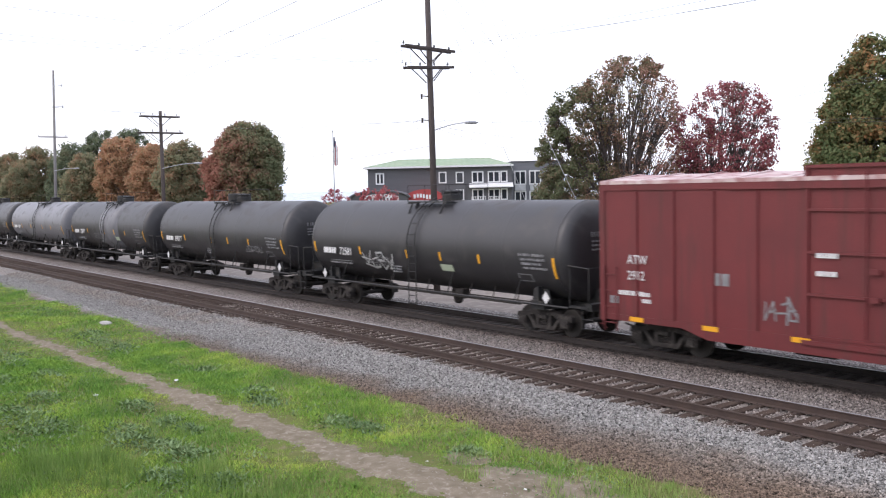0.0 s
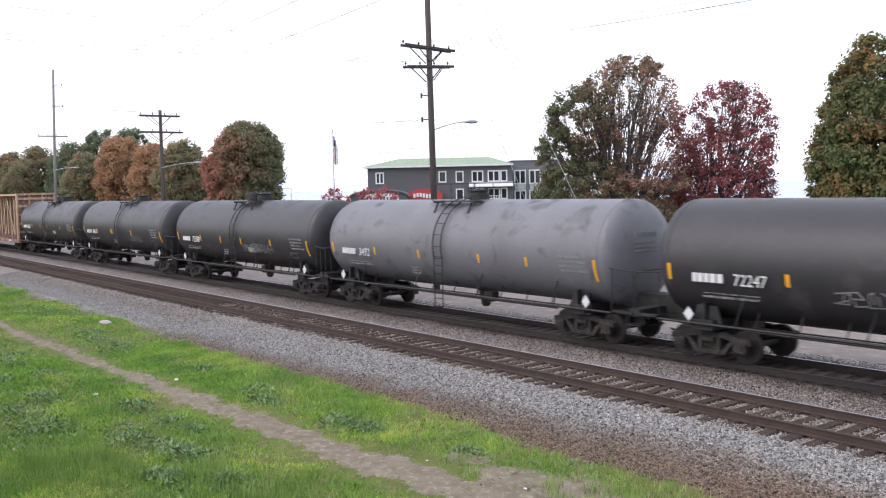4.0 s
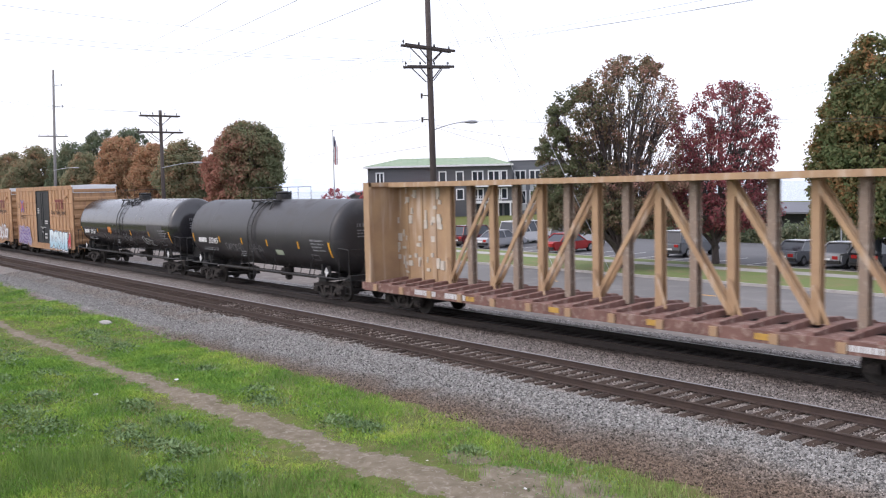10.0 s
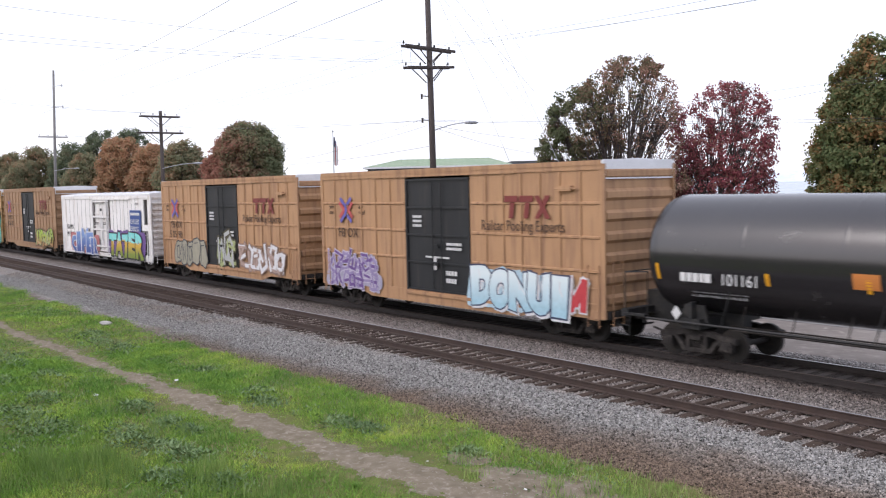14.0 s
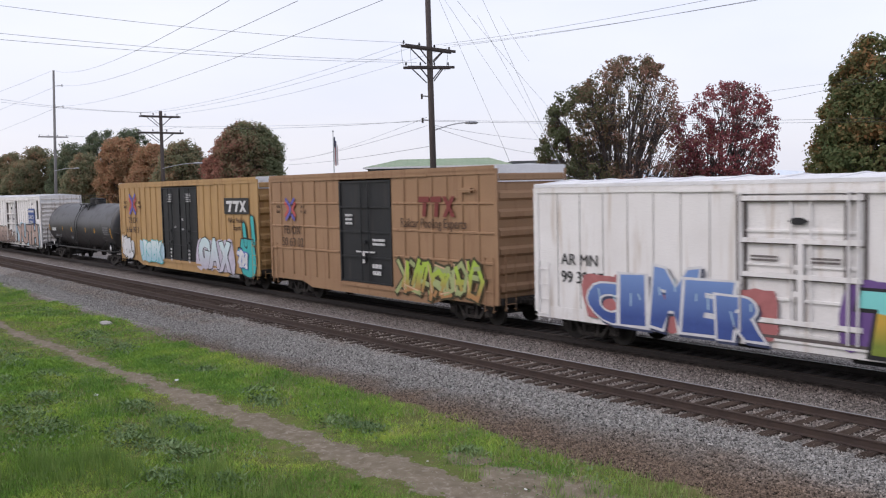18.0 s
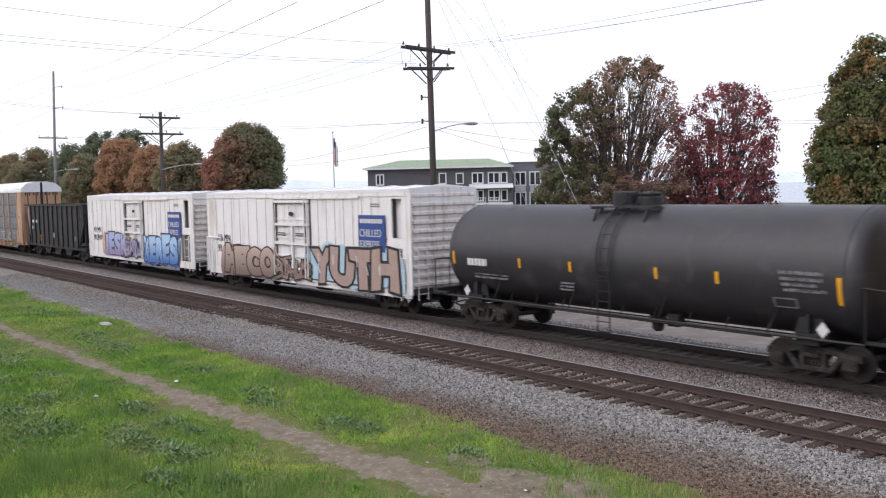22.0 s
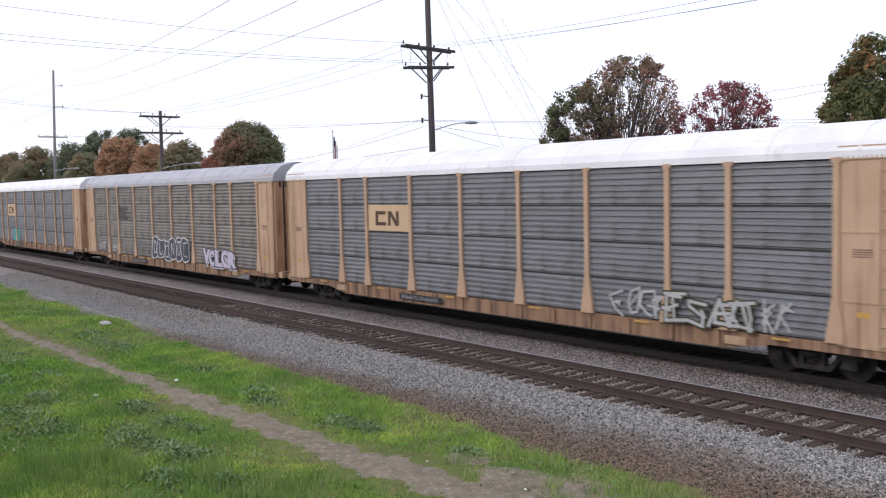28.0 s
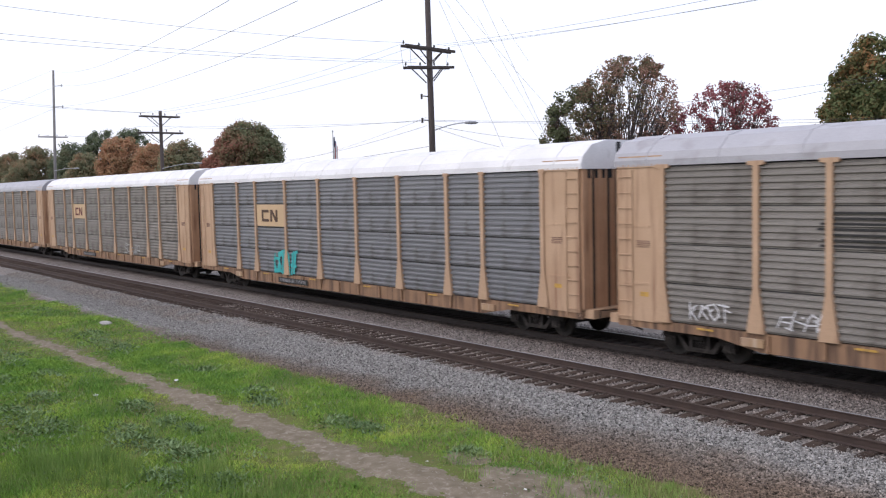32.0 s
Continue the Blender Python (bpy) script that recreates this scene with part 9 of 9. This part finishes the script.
for k, (x, y, col, lab, kind) in enumerate(LOT):
    parked_car(x, y, 90 + (k * 37 % 7 - 3), CAR[col], lab, kind)
box_ = new_thing("ticket_machine", "white metal ticket machine on a post", "ticket machine", (-33.0, 52.5, -0.49))
part("post", made(box, -0.06, 0.06, -0.06, 0.06, 0, 0.9), M["galv"], box_)
part("cabinet", made(box, -0.3, 0.3, -0.22, 0.22, 0.85, 1.5), M["trim"], box_)
post = new_thing("sign_post", "blue and white sign on a slim post", "sign", (-31.4, 58.5, -0.49))
part("post", made(bar, (0, 0, 0), (0, 0, 3.4), 0.05, 6), M["galv"], post)
part("board", made(box, -0.3, 0.3, -0.04, 0.0, 2.2, 3.3), NAVY, post)

# ---------------------------------------------------------------- far shore, the mist painted into its colour
def ridge(name, a0, a1, dist, hgt, col, label, seed):
    """A far wooded ridge along an arc round the place; col holds the mist's paleness."""
    bm = bmesh.new()
    n = 60
    lo_, hi_, bk = [], [], []
    for i in range(n + 1):
        a = radians(a0 + (a1 - a0) * i / n)
        h = hgt * (0.75 + 0.25 * math.sin(i * 0.21 + seed) + 0.06 * math.sin(i * 1.3 + seed) + 0.03 * math.sin(i * 3.7)) * min(1, 0.15 + i / 7, 0.15 + (n - i) / 7)
        lo_.append(bm.verts.new((dist * math.sin(a), dist * math.cos(a), -3)))
        hi_.append(bm.verts.new((dist * 1.05 * math.sin(a), dist * 1.05 * math.cos(a), h)))
        bk.append(bm.verts.new((dist * 1.3 * math.sin(a), dist * 1.3 * math.cos(a), -3)))
    for i in range(n):
        bm.faces.new((lo_[i], lo_[i + 1], hi_[i + 1], hi_[i]))
        bm.faces.new((hi_[i], hi_[i + 1], bk[i + 1], bk[i]))
    ob = new(name, mesh_of(name, bm, surf(name + "_painted_mist", col, 1.0, var=0.3, scale=0.01, fine=0.08, bump=0, spec=0.0)))
    return tagged(ob, label, "backdrop", kind="structure")


ridge("far_shore", -66, -14, 2300, 34, (0.68, 0.75, 0.84), "pale far shore with mist painted into its colour", 1.0)
ridge("wooded_hill", -100, -75.2, 900, 46, (0.33, 0.38, 0.40), "grey-green wooded hill with mist painted into its colour", 2.0)


# ---------------------------------------------------------------- what moves
SPEEDS = [(0, 12.84), (5, 12.237), (10, 11.985), (15, 11.964), (20, 11.796), (25, 11.568), (30, 11.373), (34, 10.72)]


def run(t):
    """Metres that the train has gone at t seconds."""
    d = 0.0
    for (t0, v0), (t1, v1) in zip(SPEEDS, SPEEDS[1:]):
        if t <= t0:
            break
        u = min(t, t1)
        v = v0 + (v1 - v0) * (u - t0) / (t1 - t0)
        d += (v0 + v) / 2 * (u - t0)
    return d


def motions():
    """The train rolls by; its wheels turn with it."""
    times = [k * 2.0 for k in range(17)]
    for thing, centre in TRAIN:
        walk(thing, [(t, Matrix.Translation((centre + run(t), FAR_Y, 0))) for t in times])
    total, step = run(32.0), WHEEL_R * radians(84)
    turns, t = [], 0.0
    while t < 32.0:
        turns.append(t)
        t = round((t + step / 12.6) * FPS) / FPS
    turns.append(32.0)
    for wheelset, x in WHEELS:
        walk(wheelset, [(t, Matrix.Translation((x, 0, WHEEL_R)) @ Matrix.Rotation(run(t) / WHEEL_R, 4, "Y")) for t in turns])


motions()
